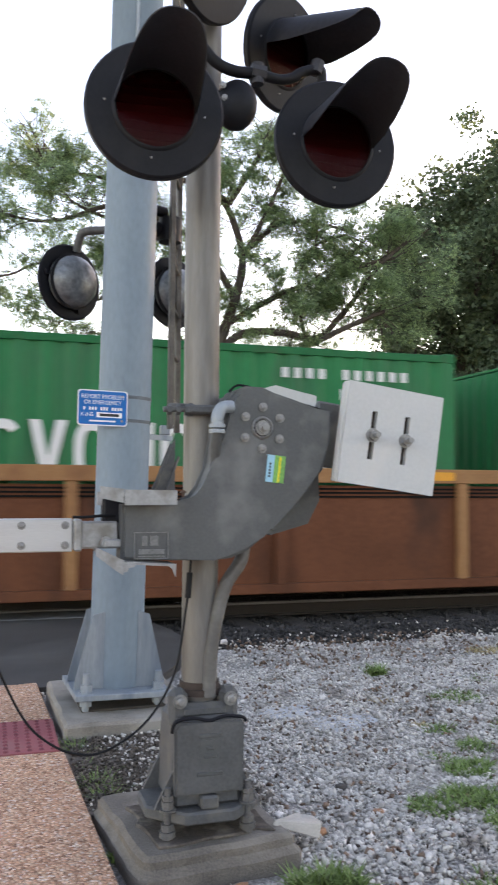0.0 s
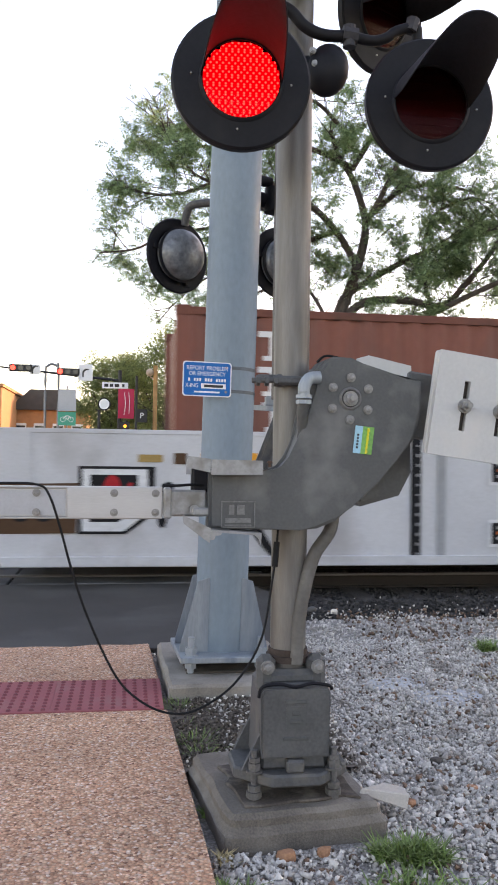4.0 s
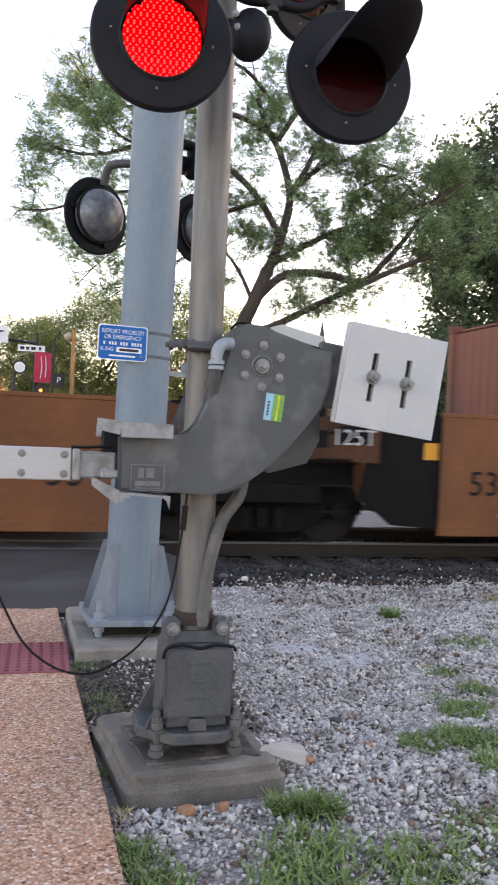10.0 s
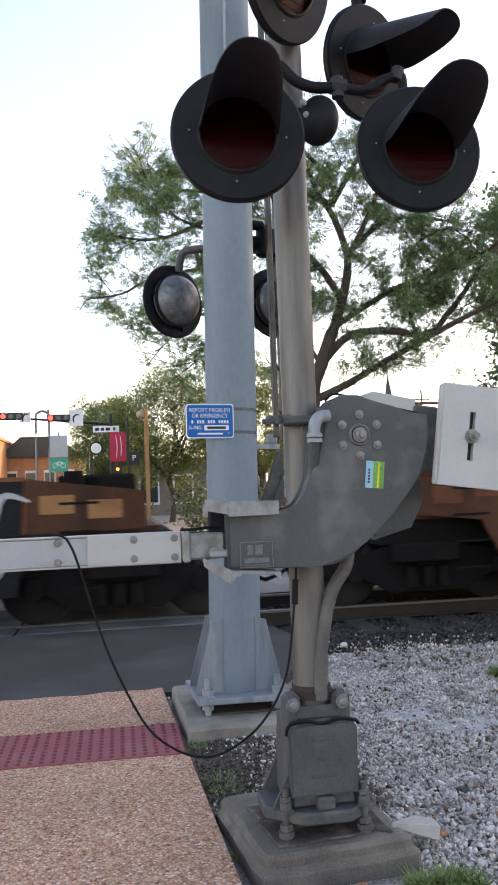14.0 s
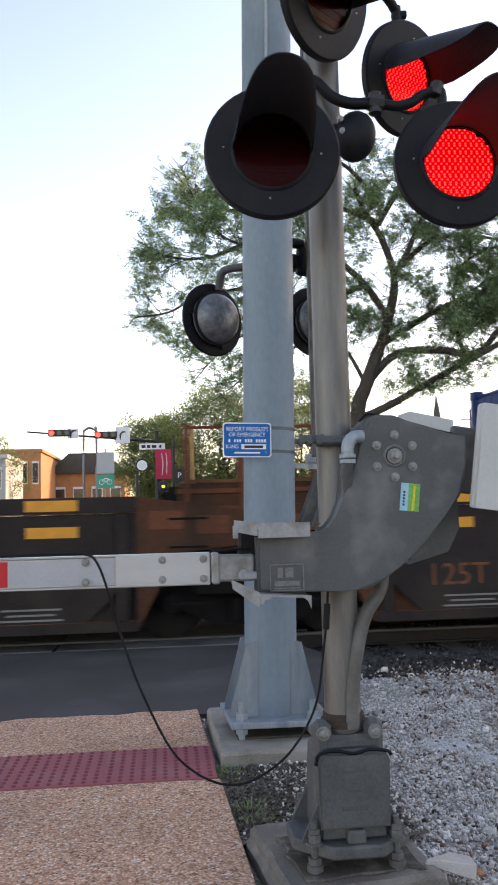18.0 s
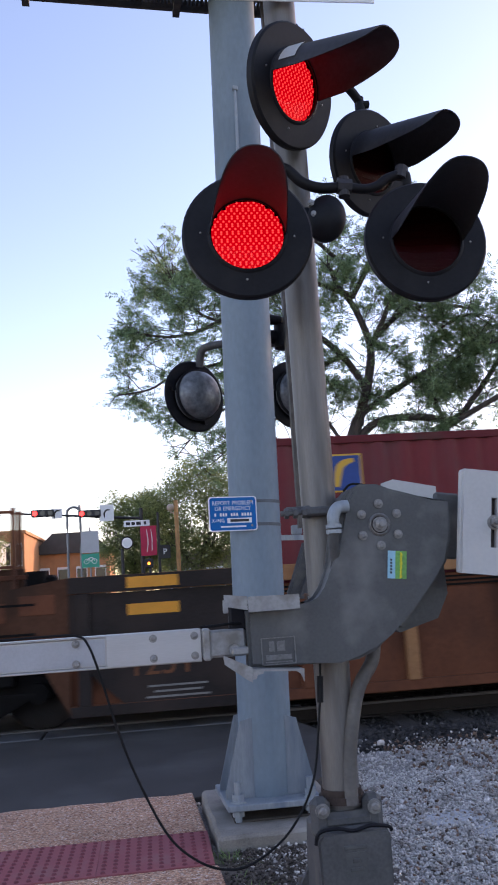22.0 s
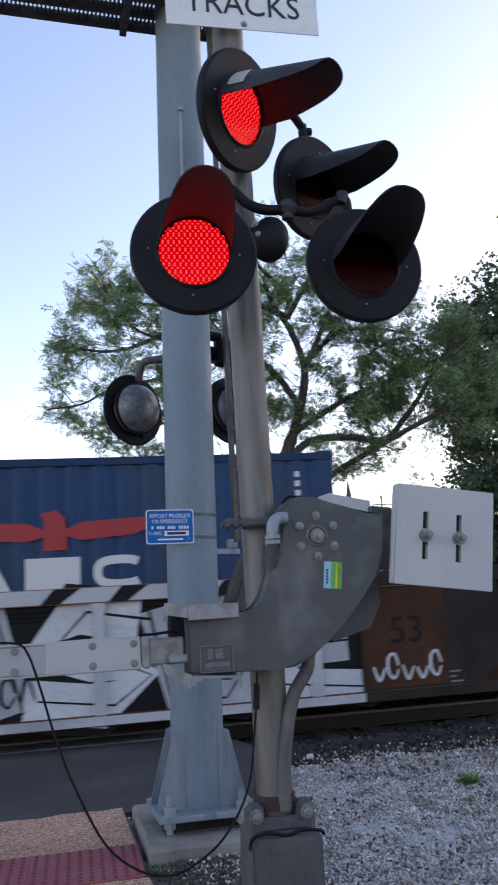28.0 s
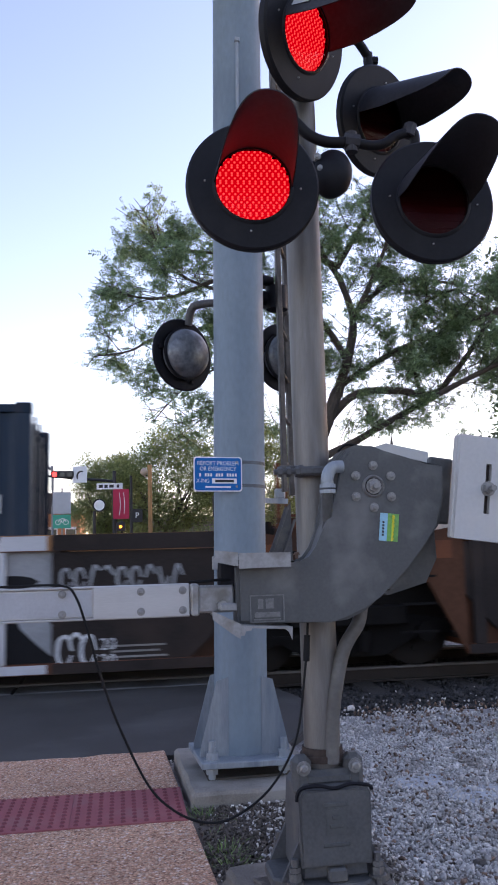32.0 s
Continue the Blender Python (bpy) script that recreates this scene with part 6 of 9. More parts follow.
            box(bm, ((x0 + x1) / 2, y - 0.062, 1.515), (x1 - x0, 0.004, 0.15))
            box(bm, ((x0 + x1) / 2, y - 0.052, 0.24), (x1 - x0, 0.004, 0.09))
            part("sprayed_sill", bm, WHITE_CAR, car, "white sprayed sill")
        bm = B()
        for k in range(3):
            box(bm, (0, y + 0.03, 1.36 - 0.045 * k), (2 * hl, 0.02, 0.022))
        part("side_ledge", bm, TRUCK_DARK, car)
    # sloped ends over the trucks
    for s in (-1, 1):
        if (index, s) == (0, 1):
            for name, m_, pts, ya, yb in (("end_side", RUST_BROWN, [(8.3, 0.19), (8.46, 0.19), (8.72, 0.56), (8.98, 0.86), (9.22, 0.92), (9.22, 1.46), (8.3, 1.60)], y - 0.03, y + 0.03), ("end_wall", RUST_BROWN, [(9.16, 0.85), (9.82, 0.85), (9.82, 1.46), (9.16, 1.46)], y, y + 0.06),
                                          ("end_box", RECESS, [(9.80, 0.88), (10.78, 0.88), (10.78, 1.36), (9.80, 1.36)], y + 0.02, y + 0.5), ("end_post", RUST_BROWN, [(10.76, 0.84), (10.88, 0.84), (10.88, 1.52), (10.76, 1.52)], y - 0.02, y + 0.08), ("end_slat", RUST_BROWN, [(9.84, 1.26), (10.74, 1.26), (10.74, 1.34), (9.84, 1.34)], y, y + 0.03),
                                          ("end_slat", TRUCK_DARK, [(10.02, 0.92), (10.14, 0.92), (10.14, 1.12), (10.02, 1.12)], y + 0.005, y + 0.03), ("end_slat", RECESS, [(9.30, 1.04), (9.36, 1.04), (9.36, 1.42), (9.30, 1.42)], y - 0.012, y + 0.004), ("end_slat", RECESS, [(9.60, 1.04), (9.66, 1.04), (9.66, 1.42), (9.60, 1.42)], y - 0.012, y + 0.004), ("end_panel", SILL_TAN, [(9.08, 0.86), (9.70, 0.86), (9.70, 1.04), (9.08, 1.04)], y - 0.045, y - 0.032)):
                bm = B()
                prism(bm, pts, ya, yb, 0.004)
                part(name, bm, m_, car)
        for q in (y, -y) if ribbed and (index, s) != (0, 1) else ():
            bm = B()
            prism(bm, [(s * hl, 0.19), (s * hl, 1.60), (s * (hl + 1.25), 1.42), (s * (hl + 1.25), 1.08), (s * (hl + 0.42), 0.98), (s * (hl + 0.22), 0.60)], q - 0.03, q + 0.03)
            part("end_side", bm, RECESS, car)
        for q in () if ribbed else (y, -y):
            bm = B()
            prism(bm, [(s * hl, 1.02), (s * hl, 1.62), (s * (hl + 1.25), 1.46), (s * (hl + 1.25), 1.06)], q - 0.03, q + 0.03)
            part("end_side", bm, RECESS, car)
        bm = B()
        box(bm, (s * (hl + 0.75), 0, 1.02), (1.3, 2.2, 0.10), None, 0.01)
        box(bm, (s * (hl - 0.1 if ribbed else 6.7), 0, 0.85), (0.10, 2.8, 1.2), None, 0.01)
        box(bm, (s * (hl + 0.9), 0, 0.84), (1.1, 0.5, 0.30), None, 0.02)
        part("end_platform", bm, paint if ribbed else RECESS, car)
        bm = B()
        for yy in (y + 0.02, y + 0.45):
            for x in (0.55, 1.15):
                box(bm, (s * (hl + x), yy, 1.85), (0.05, 0.05, 1.05))
        for z in (1.75, 2.33):
            box(bm, (s * (hl + 0.85), y + 0.02, z), (0.65, 0.03, 0.03))
        if index in (1, 2, 4, 5, 6, 8):
            tagged(part("end_stanchion", bm, RUST_BROWN, car), "", "", "", "stuff")
        else:
            bm.free()
        if index >= 4:
            bm = B()
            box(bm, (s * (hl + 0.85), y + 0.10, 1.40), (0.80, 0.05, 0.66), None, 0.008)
            part("end_box", bm, RECESS, car, "dark brown upright end box")
            for k in range(3):
                bm = B()
                box(bm, (s * (hl + 0.85), y + 0.065, 1.20 + 0.22 * k), (0.84, 0.03, 0.12 if k == 1 else 0.05), None, 0.004)
                part("end_slat", bm, RUST_BROWN, car)
        bm = B()
        cyl(bm, (s * (hl + 0.35), y + 0.55, 1.22), (s * (hl + 1.2), y + 0.55, 1.22), 0.15, seg=16)
        cyl(bm, (s * (hl + 0.45), y + 0.95, 1.30), (s * (hl + 0.45), y + 0.95, 1.72), 0.12, seg=14)
        part("air_reservoir", bm, TRUCK_DARK, car, "black brake air reservoir")
        bm = B()
        box(bm, (s * (hl + ext(s) + 0.95), y + 0.70, 1.45), (0.42, 0.5, 0.42), None, 0.03)
        box(bm, (s * (hl + ext(s) + 0.55), y + 1.30, 1.40), (0.6, 0.4, 0.55), None, 0.03)
        part("brake_gear", bm, TRUCK_DARK, car, "black brake gear box")
        bm = B()
        box(bm, (s * (hl + ext(s) / 2 + 0.85), y + 1.3, 0.86), (1.4 + ext(s), 1.9, 0.30), None, 0.02)
        box(bm, (s * (hl + ext(s) + 1.0), y + 0.9, 0.62), (0.8, 1.4, 0.22), None, 0.02)
        part("draft_sill", bm, TRUCK_DARK, car)
        for k in range(0 if (index, s) == (0, 1) else 2):
            bm = B()
            box(bm, (s * (hl + ext(s) + 0.32 + 0.5 * k), y - 0.034, 1.34 - 0.06 * k), (0.36, 0.006, 0.20), None, 0.002)
            part("end_panel", bm, TRUCK_DARK if (index, s) in ((2, 1), (3, -1)) else RUST_BROWN if index >= 4 else SILL_TAN, car)
        bm = B()
        for k in range(4):
            box(bm, (s * (hl + ext(s) + 0.55), y - 0.035, 0.45 + 0.3 * k), (0.42, 0.02, 0.025))
        tagged(part("grab_iron", bm, HOSE_WHITE if index == 1 else TRUCK_DARK, car), "", "", "", "stuff")
    bm = B()
    box(bm, (0, 0, 0.36), (2 * hl if ribbed else 15.6, 2.5, 0.06))
    part("well_floor", bm, DARK_CAR, car)
    for x, z in ((-1.1, 1.515), (1.9, 1.515)) if ribbed else ((-5.5, 1.36), (0.4, 1.36), (5.6, 1.36)):
        bm = B()
        box(bm, (x, y - 0.064 if ribbed else y - 0.009, z), (0.62, 0.004, 0.10))
        part("reflector", bm, YELLOW_TAPE, car, "yellow reflector strip")
    if right_truck:
        truck(car, hl + ext(1) + (joint if right_truck == "joint" else 0.95))
    if left_truck:
        truck(car, -hl - ext(-1) - 0.95)
    for s, kind in ((-1, left_truck), (1, right_truck)):
        if kind == "own":
            bm = B()
            box(bm, (s * (hl + ext(s) + 2.1 + 0.3 * ext(s)), 0, 0.80), (1.3 + 0.7 * ext(s), 0.22, 0.24), None, 0.03)
            box(bm, (s * (hl + ext(s) * 1.6 + 2.65), 0, 0.80), (0.3, 0.34, 0.32), None, 0.05)
            tube(bm, curve([(s * (hl + ext(s) + 2.2), -0.25, 0.72), (s * (hl + ext(s) + 2.5), -0.3, 0.42), (s * (hl + ext(s) + 2.75), -0.25, 0.30)], 5), 0.025, 8)
            prism(bm, [(s * (hl + ext(s) + 1.6), 0.75), (s * (hl + ext(s) + 2.0), 0.25), (s * (hl + ext(s) + 2.08), 0.25), (s * (hl + ext(s) + 2.5), 0.75), (s * (hl + ext(s) + 2.4), 0.75), (s * (hl + ext(s) + 2.04), 0.33), (s * (hl + ext(s) + 1.7), 0.75)], -0.9, -0.86)
            part("coupler", bm, TRUCK_DARK, car, "black coupler with air hose")
    return car


def container(colour, decal, seed):
    """A corrugated 20-foot container, in its own space: x from its left end, y from the track's middle."""
    c = empty("shipping_container")
    paint, frame_m = BOX_MAT[colour], BOX_DARK[colour]
    L, Wd, Hh, z0 = BOX_L, BOX_W, BOX_H, BOX_Z
    for s in (-1, 1):
        bm = B()
        y = s * (Wd / 2 - 0.012)
        xs, wave = [], []
        n = 20
        for k in range(n):
            p = (L - 0.36) / n
            x = 0.18 + p * k
            for f, d in ((0.0, 0), (0.26, 0), (0.5, 1), (0.76, 1)):
                xs.append(x + f * p)
                wave.append(-s * 0.036 * d)
        xs, wave = [0.10] + xs + [L - 0.18, L - 0.10], [0] + wave + [0, 0]
        lo = [bm.verts.new((x, y + w, z0 + 0.15)) for x, w in zip(xs, wave)]
        hi = [bm.verts.new((x, y + w, z0 + Hh - 0.09)) for x, w in zip(xs, wave)]
        for k in range(len(xs) - 1):
            bm.faces.new((lo[k], lo[k + 1], hi[k + 1], hi[k]))
        part("side_wall", bm, paint, c, "corrugated side wall")
    bm = B()
    for k in range(24):
        box(bm, (0.2 + (L - 0.4) * (k + 0.5) / 24, 0, z0 + Hh - 0.045), ((L - 0.4) / 24 * 0.55, Wd - 0.16, 0.03))
    box(bm, (L / 2, 0, z0 + Hh - 0.075), (L - 0.2, Wd - 0.1, 0.03))
    part("roof", bm, paint, c)
    for s in (-1, 1):
        for name, z, h in (("top_rail", z0 + Hh - 0.06, 0.09), ("bottom_rail", z0 + 0.09, 0.14)):
            bm = B()
            box(bm, (L / 2, s * (Wd / 2 - 0.035), z), (L - 0.3, 0.066, h), None, 0.006)
            part(name, bm, frame_m, c)
        for x in (0.085, L - 0.085):
            bm = B()
            box(bm, (x, s * (Wd / 2 - 0.075), z0 + Hh / 2), (0.165, 0.146, Hh - 0.2), None, 0.01)
            part("corner_post", bm, paint, c)
            for z in (z0 + 0.06, z0 + Hh - 0.055):
                bm = B()
                box(bm, (x, s * (Wd / 2 - 0.078), z), (0.178, 0.162, 0.118), None, 0.008)
                cyl(bm, (x, s * (Wd / 2 + 0.0035), z), (x, s * (Wd / 2 - 0.02), z), 0.03, seg=10)
                part("corner_casting", bm, frame_m, c)
    # plain end and doors
    bm = B()
    ys = [(-Wd / 2 + 0.16 + (Wd - 0.32) * k / 36, 0.05 + 0.035 * (k % 4 in (2, 3))) for k in range(37)]
    lo = [bm.verts.new((d_, q, z0 + 0.12)) for q, d_ in ys]
    hi = [bm.verts.new((d_, q, z0 + Hh - 0.12)) for q, d_ in ys]
    for k in range(36):
        bm.faces.new((lo[k], lo[k + 1], hi[k + 1], hi[k]))
    part("end_wall", bm, paint, c, "corrugated end wall")
    bm = B()
    for s in (-1, 1):
        box(bm, (L - 0.06, s * 0.52, z0 + Hh / 2), (0.05, 1.02, Hh - 0.26), None, 0.01)
        for k in range(4):
            box(bm, (L - 0.03, s * 0.52, z0 + 0.45 + 0.56 * k), (0.02, 0.94, 0.3), None, 0.01)
    doors = part("doors", bm, paint, c, "pair of steel doors")
    for yy in (-0.85, -0.3, 0.3, 0.85):
        bm = B()
        cyl(bm, (L + 0.012, yy, z0 + 0.1), (L + 0.012, yy, z0 + Hh - 0.1), 0.018, seg=8)
        for z in (0.3, 1.0, 1.7, 2.3):
            box(bm, (L + 0.006, yy, z0 + z), (0.03, 0.09, 0.05))
        part("locking_bar", bm, frame_m, doors)
    yd = -Wd / 2 + 0.0085

    def bars(items, m, name="painted_writing"):
        """Plain bars in place of small writing."""
        bm = B()
        for x, z, w, h in items:
            box(bm, (x, yd, z), (w, 0.004, h))
        return tagged(part(name, bm, m, c), "", "", "", "stuff")

    def block(x, z, w, h, m, notch=0):
        """One plain block in place of a large letter, with a cut or a hole."""
        bm = B()
        if notch == 1:      # a ring open to the right
            tk = 0.26 * min(w, h)
            pts = [(x + (w - tk) / 2 * math.copysign(abs(math.cos(radians(42 + 276 * k / 20))) ** 0.7, math.cos(radians(42 + 276 * k / 20))),
                    z + (h - tk) / 2 * math.copysign(abs(math.sin(radians(42 + 276 * k / 20))) ** 0.7, math.sin(radians(42 + 276 * k / 20)))) for k in range(21)]
            ribbon(bm, pts, tk, tk, yd - 0.001, 1)
        elif notch == 2:    # open below
            for q in ((x - w * 0.38, z, w * 0.24, h), (x + w * 0.38, z, w * 0.24, h)):
                box(bm, (q[0], yd, q[1]), (q[2], 0.004, q[3]))
            box(bm, (x, yd - 0.003, z + h * 0.30), (w * 0.54, 0.003, h * 0.40))
        elif notch == 3:    # a wedge
            prism(bm, [(x - w / 2, z - h / 2), (x - w * 0.18, z + h / 2), (x + w * 0.18, z + h / 2), (x + w / 2, z - h / 2)], yd - 0.002, yd + 0.002)
        elif notch == 4:    # a wedge, turned over
            prism(bm, [(x - w / 2, z + h / 2), (x - w * 0.12, z - h / 2), (x + w * 0.12, z - h / 2), (x + w / 2, z + h / 2), (x + w * 0.2, z + h / 2), (x, z - h * 0.1), (x - w * 0.2, z + h / 2)], yd - 0.002, yd + 0.002)
        elif notch == 5:    # a slab with a head and a foot
            box(bm, (x, yd, z), (w * 0.34, 0.004, h))
            box(bm, (x, yd - 0.003, z + h * 0.40), (w, 0.003, h * 0.20))
            box(bm, (x, yd - 0.003, z - h * 0.42), (w * 0.72, 0.003, h * 0.16))
        elif notch == 6:    # an upright with a cross bar
            box(bm, (x, yd, z), (w * 0.34, 0.004, h))
            box(bm, (x, yd - 0.003, z + h * 0.18), (w, 0.003, h * 0.16))
        else:
            box(bm, (x, yd, z), (w, 0.004, h))
        part("lettering_block", bm, m, c)

    def codes(x0, x1, rows, m=DECAL, z=2.78):
        bars([(x0, z - 0.11 * k, 0.055, 0.065) for k in range(rows)] + [(x1, z - 0.11 * k, 0.06, 0.065) for k in range(4)], m)
    if decal == "green":
        for k, q in enumerate((1, 4, 1, 2, 1, 2, 1, 1, 2)):
            block(0.62 + 0.475 * k, 1.76, 0.40, 0.66, DECAL, q)
        bars([(3.80 + 0.155 * k, 2.73, 0.075, 0.12) for k in (0, 1, 2, 3, 5, 6, 7, 8, 9, 10)] + [(4.55 + 0.15 * k, 2.49, 0.075, 0.12) for k in range(4)], DECAL)
        bars([(5.55, 1.85, 0.10, 0.22)], DECAL_Y)
    elif decal == "arc":
        bm = B()
        ribbon(bm, [(1.28, 2.14), (1.62, 2.44), (2.05, 2.62), (2.75, 2.70)], 0.06, 0.23, yd, 10)
        part("white_arc", bm, DECAL, c)
        for x, w, q in ((1.22, 0.58, 1), (1.84, 0.70, 2), (2.50, 0.66, 3), (3.20, 0.60, 1), (3.85, 0.60, 1), (4.53, 0.80, 2)):
            block(x, 1.78, w, 0.60, DECAL, q)
        codes(5.15, 5.66, 10)
        bars([(5.66, 1.95, 0.16, 0.2)], DECAL)
    elif decal == "mark_f":
        bars([(0.92, 2.60, 0.42, 0.44)], DECAL_Y, "square_mark")
        bm = B()
        box(bm, (0.92, yd - 0.003, 2.60), (0.38, 0.004, 0.40))
        part("mark_field", bm, SPRAY["blue"], c)
        bm = B()
        ribbon(bm, [(0.82, 2.44), (0.88, 2.68), (1.04, 2.75)], 0.1, 0.07, yd - 0.006)
        part("mark_stroke", bm, DECAL_Y, c)
        codes(5.2, 5.5, 10)
        bars([(5.5, 1.85, 0.12, 0.26)], DECAL_Y)
    elif decal == "stack":
        for k, q in enumerate((4, 2, 0, 4)):
            block(1.30 if seed == 6 else 1.03, 2.62 - 0.40 * k, 0.40 if q else 0.30, 0.33, DECAL, 5)
        codes(5.15, 5.45, 10)
        bars([(5.5, 1.85, 0.16, 0.26)], DECAL_Y)
    elif decal == "stack_big":
        block(0.52, 2.42, 0.30, 0.48, DECAL, 6)
        block(0.52, 1.93, 0.32, 0.38, DECAL, 1)
        block(0.52, 1.50, 0.36, 0.38, DECAL, 4)
        codes(5.15, 5.45, 10)
        bars([(5.5, 1.85, 0.16, 0.26)], DECAL_Y)
    elif decal == "yellow":
        for k, q in enumerate((4, 1, 2, 2, 4)):
            block(0.36 + 0.385 * k, 2.55 - 0.03 * (k > 0), 0.34, 0.40 - 0.08 * (k > 0), DECAL_Y, q)
        bars([(5.15 + 0.10 * k, 2.62, 0.06, 0.08) for k in range(4)] + [(5.15 + 0.085 * k, 2.46, 0.055, 0.075) for k in range(6)] + [(5.15 + 0.10 * k, 2.30, 0.06, 0.075) for k in range(4)] + [(5.3, 1.94, 0.09, 0.09)], DECAL)
    elif decal == "bird":
        for s in (-1, 1):
            bm = B()
            prism(bm, [(2.85, 2.20), (2.85 + s * 0.30, 2.32), (2.85 + s * 1.15, 2.36), (2.85 + s * 1.05, 2.24), (2.85 + s * 0.85, 2.16), (2.85 + s * 0.3, 2.12)], yd - 0.002, yd + 0.002)
            part("red_wing_mark", bm, DECAL_R, c)
        bm = B()
        prism(bm, [(2.72, 2.02), (2.74, 2.34), (2.70, 2.42), (2.86, 2.46), (2.96, 2.36), (2.98, 2.02)], yd - 0.007, yd - 0.003)
        part("red_body_mark", bm, DECAL_R, c)
        for k in range(3):
            block(2.1 + 0.72 * k, 1.76, 0.58, 0.36, DECAL, (3, 0, 1)[k])
        codes(5.2, 5.62, 9)
    else:
        codes(5.2, 5.5, 9)
        if colour == "rust":
            for k, q in enumerate((4, 2, 0, 4)):
                block(1.13, 2.62 - 0.40 * k, 0.40 if q else 0.30, 0.33, DECAL, 5)
    return c


wheelsets, rolling = [], []
UNIT = (0.03, 24.97, 44.02, 63.17, 85.24, 104.39, 123.54, 145.62, 164.75, 183.90)
CARS = (  # ribbed, paint, sill, left truck, right truck, label
    (True, RUST_BROWN, SILL_TAN, None, "own", "rusty brown ribbed container well car"),
    (False, WHITE_CAR, WHITE_CAR, "own", "joint", "well car sprayed white with graffiti"),
    (False, RUST_ORANGE, RUST_ORANGE, None, "joint", "orange brown well car with olive graffiti"),
    (False, RUST_ORANGE, RUST_ORANGE, None, "own", "orange brown well car with purple and black graffiti"),
    (True, RUST_BROWN, SILL_TAN, "own", "joint", "brown ribbed well car with dull white graffiti"),
    (True, RUST_BROWN, SILL_TAN, None, "joint", "rusty brown ribbed well car with chalky tags"),
    (True, RUST_BROWN, SILL_TAN, None, "own", "dark brown ribbed container well car"),
    (True, RUST_BROWN, SILL_TAN, "own", "joint", "brown well car covered with white, red and black graffiti"),
    (True, RUST_BROWN, SILL_TAN, None, "joint", "brown ribbed well car with white graffiti"),
    (True, RUST_BROWN, SILL_TAN, None, None, "brown ribbed empty well car"))
BOXES = (("green", "green", "green ribbed shipping container with white block lettering"), ("green", "green", "green ribbed shipping container with white block lettering"),
         ("rust", "plain", "faded rust red shipping container"), ("maroon", "yellow", "maroon shipping container with yellow block lettering"),
         ("maroon", "stack_big", "maroon shipping container with stacked white lettering"), ("blue", "plain", "blue corrugated shipping container"),
         ("rust", "stack", "faded rust red shipping container with white stacked lettering"), ("navy", "arc", "navy blue shipping container with white arc mark"),
         ("red", "mark_f", "dull red shipping container with a square mark"), ("navy", "arc", "navy blue shipping container with white arc mark"),
         ("blue", "plain", "blue corrugated shipping container"), ("rust", "stack", "faded rust red shipping container with white stacked lettering"),
         ("red", "mark_f", "dull red shipping container with a square mark"), ("navy", "arc", "navy blue shipping container with white arc mark"),
         ("royal", "bird", "blue shipping container with a red bird mark"), ("royal", "bird", "blue shipping container with a red bird mark"),
         ("navy", "arc", "navy blue shipping container with white arc mark"), ("navy", "arc", "navy blue shipping container with white arc mark"))
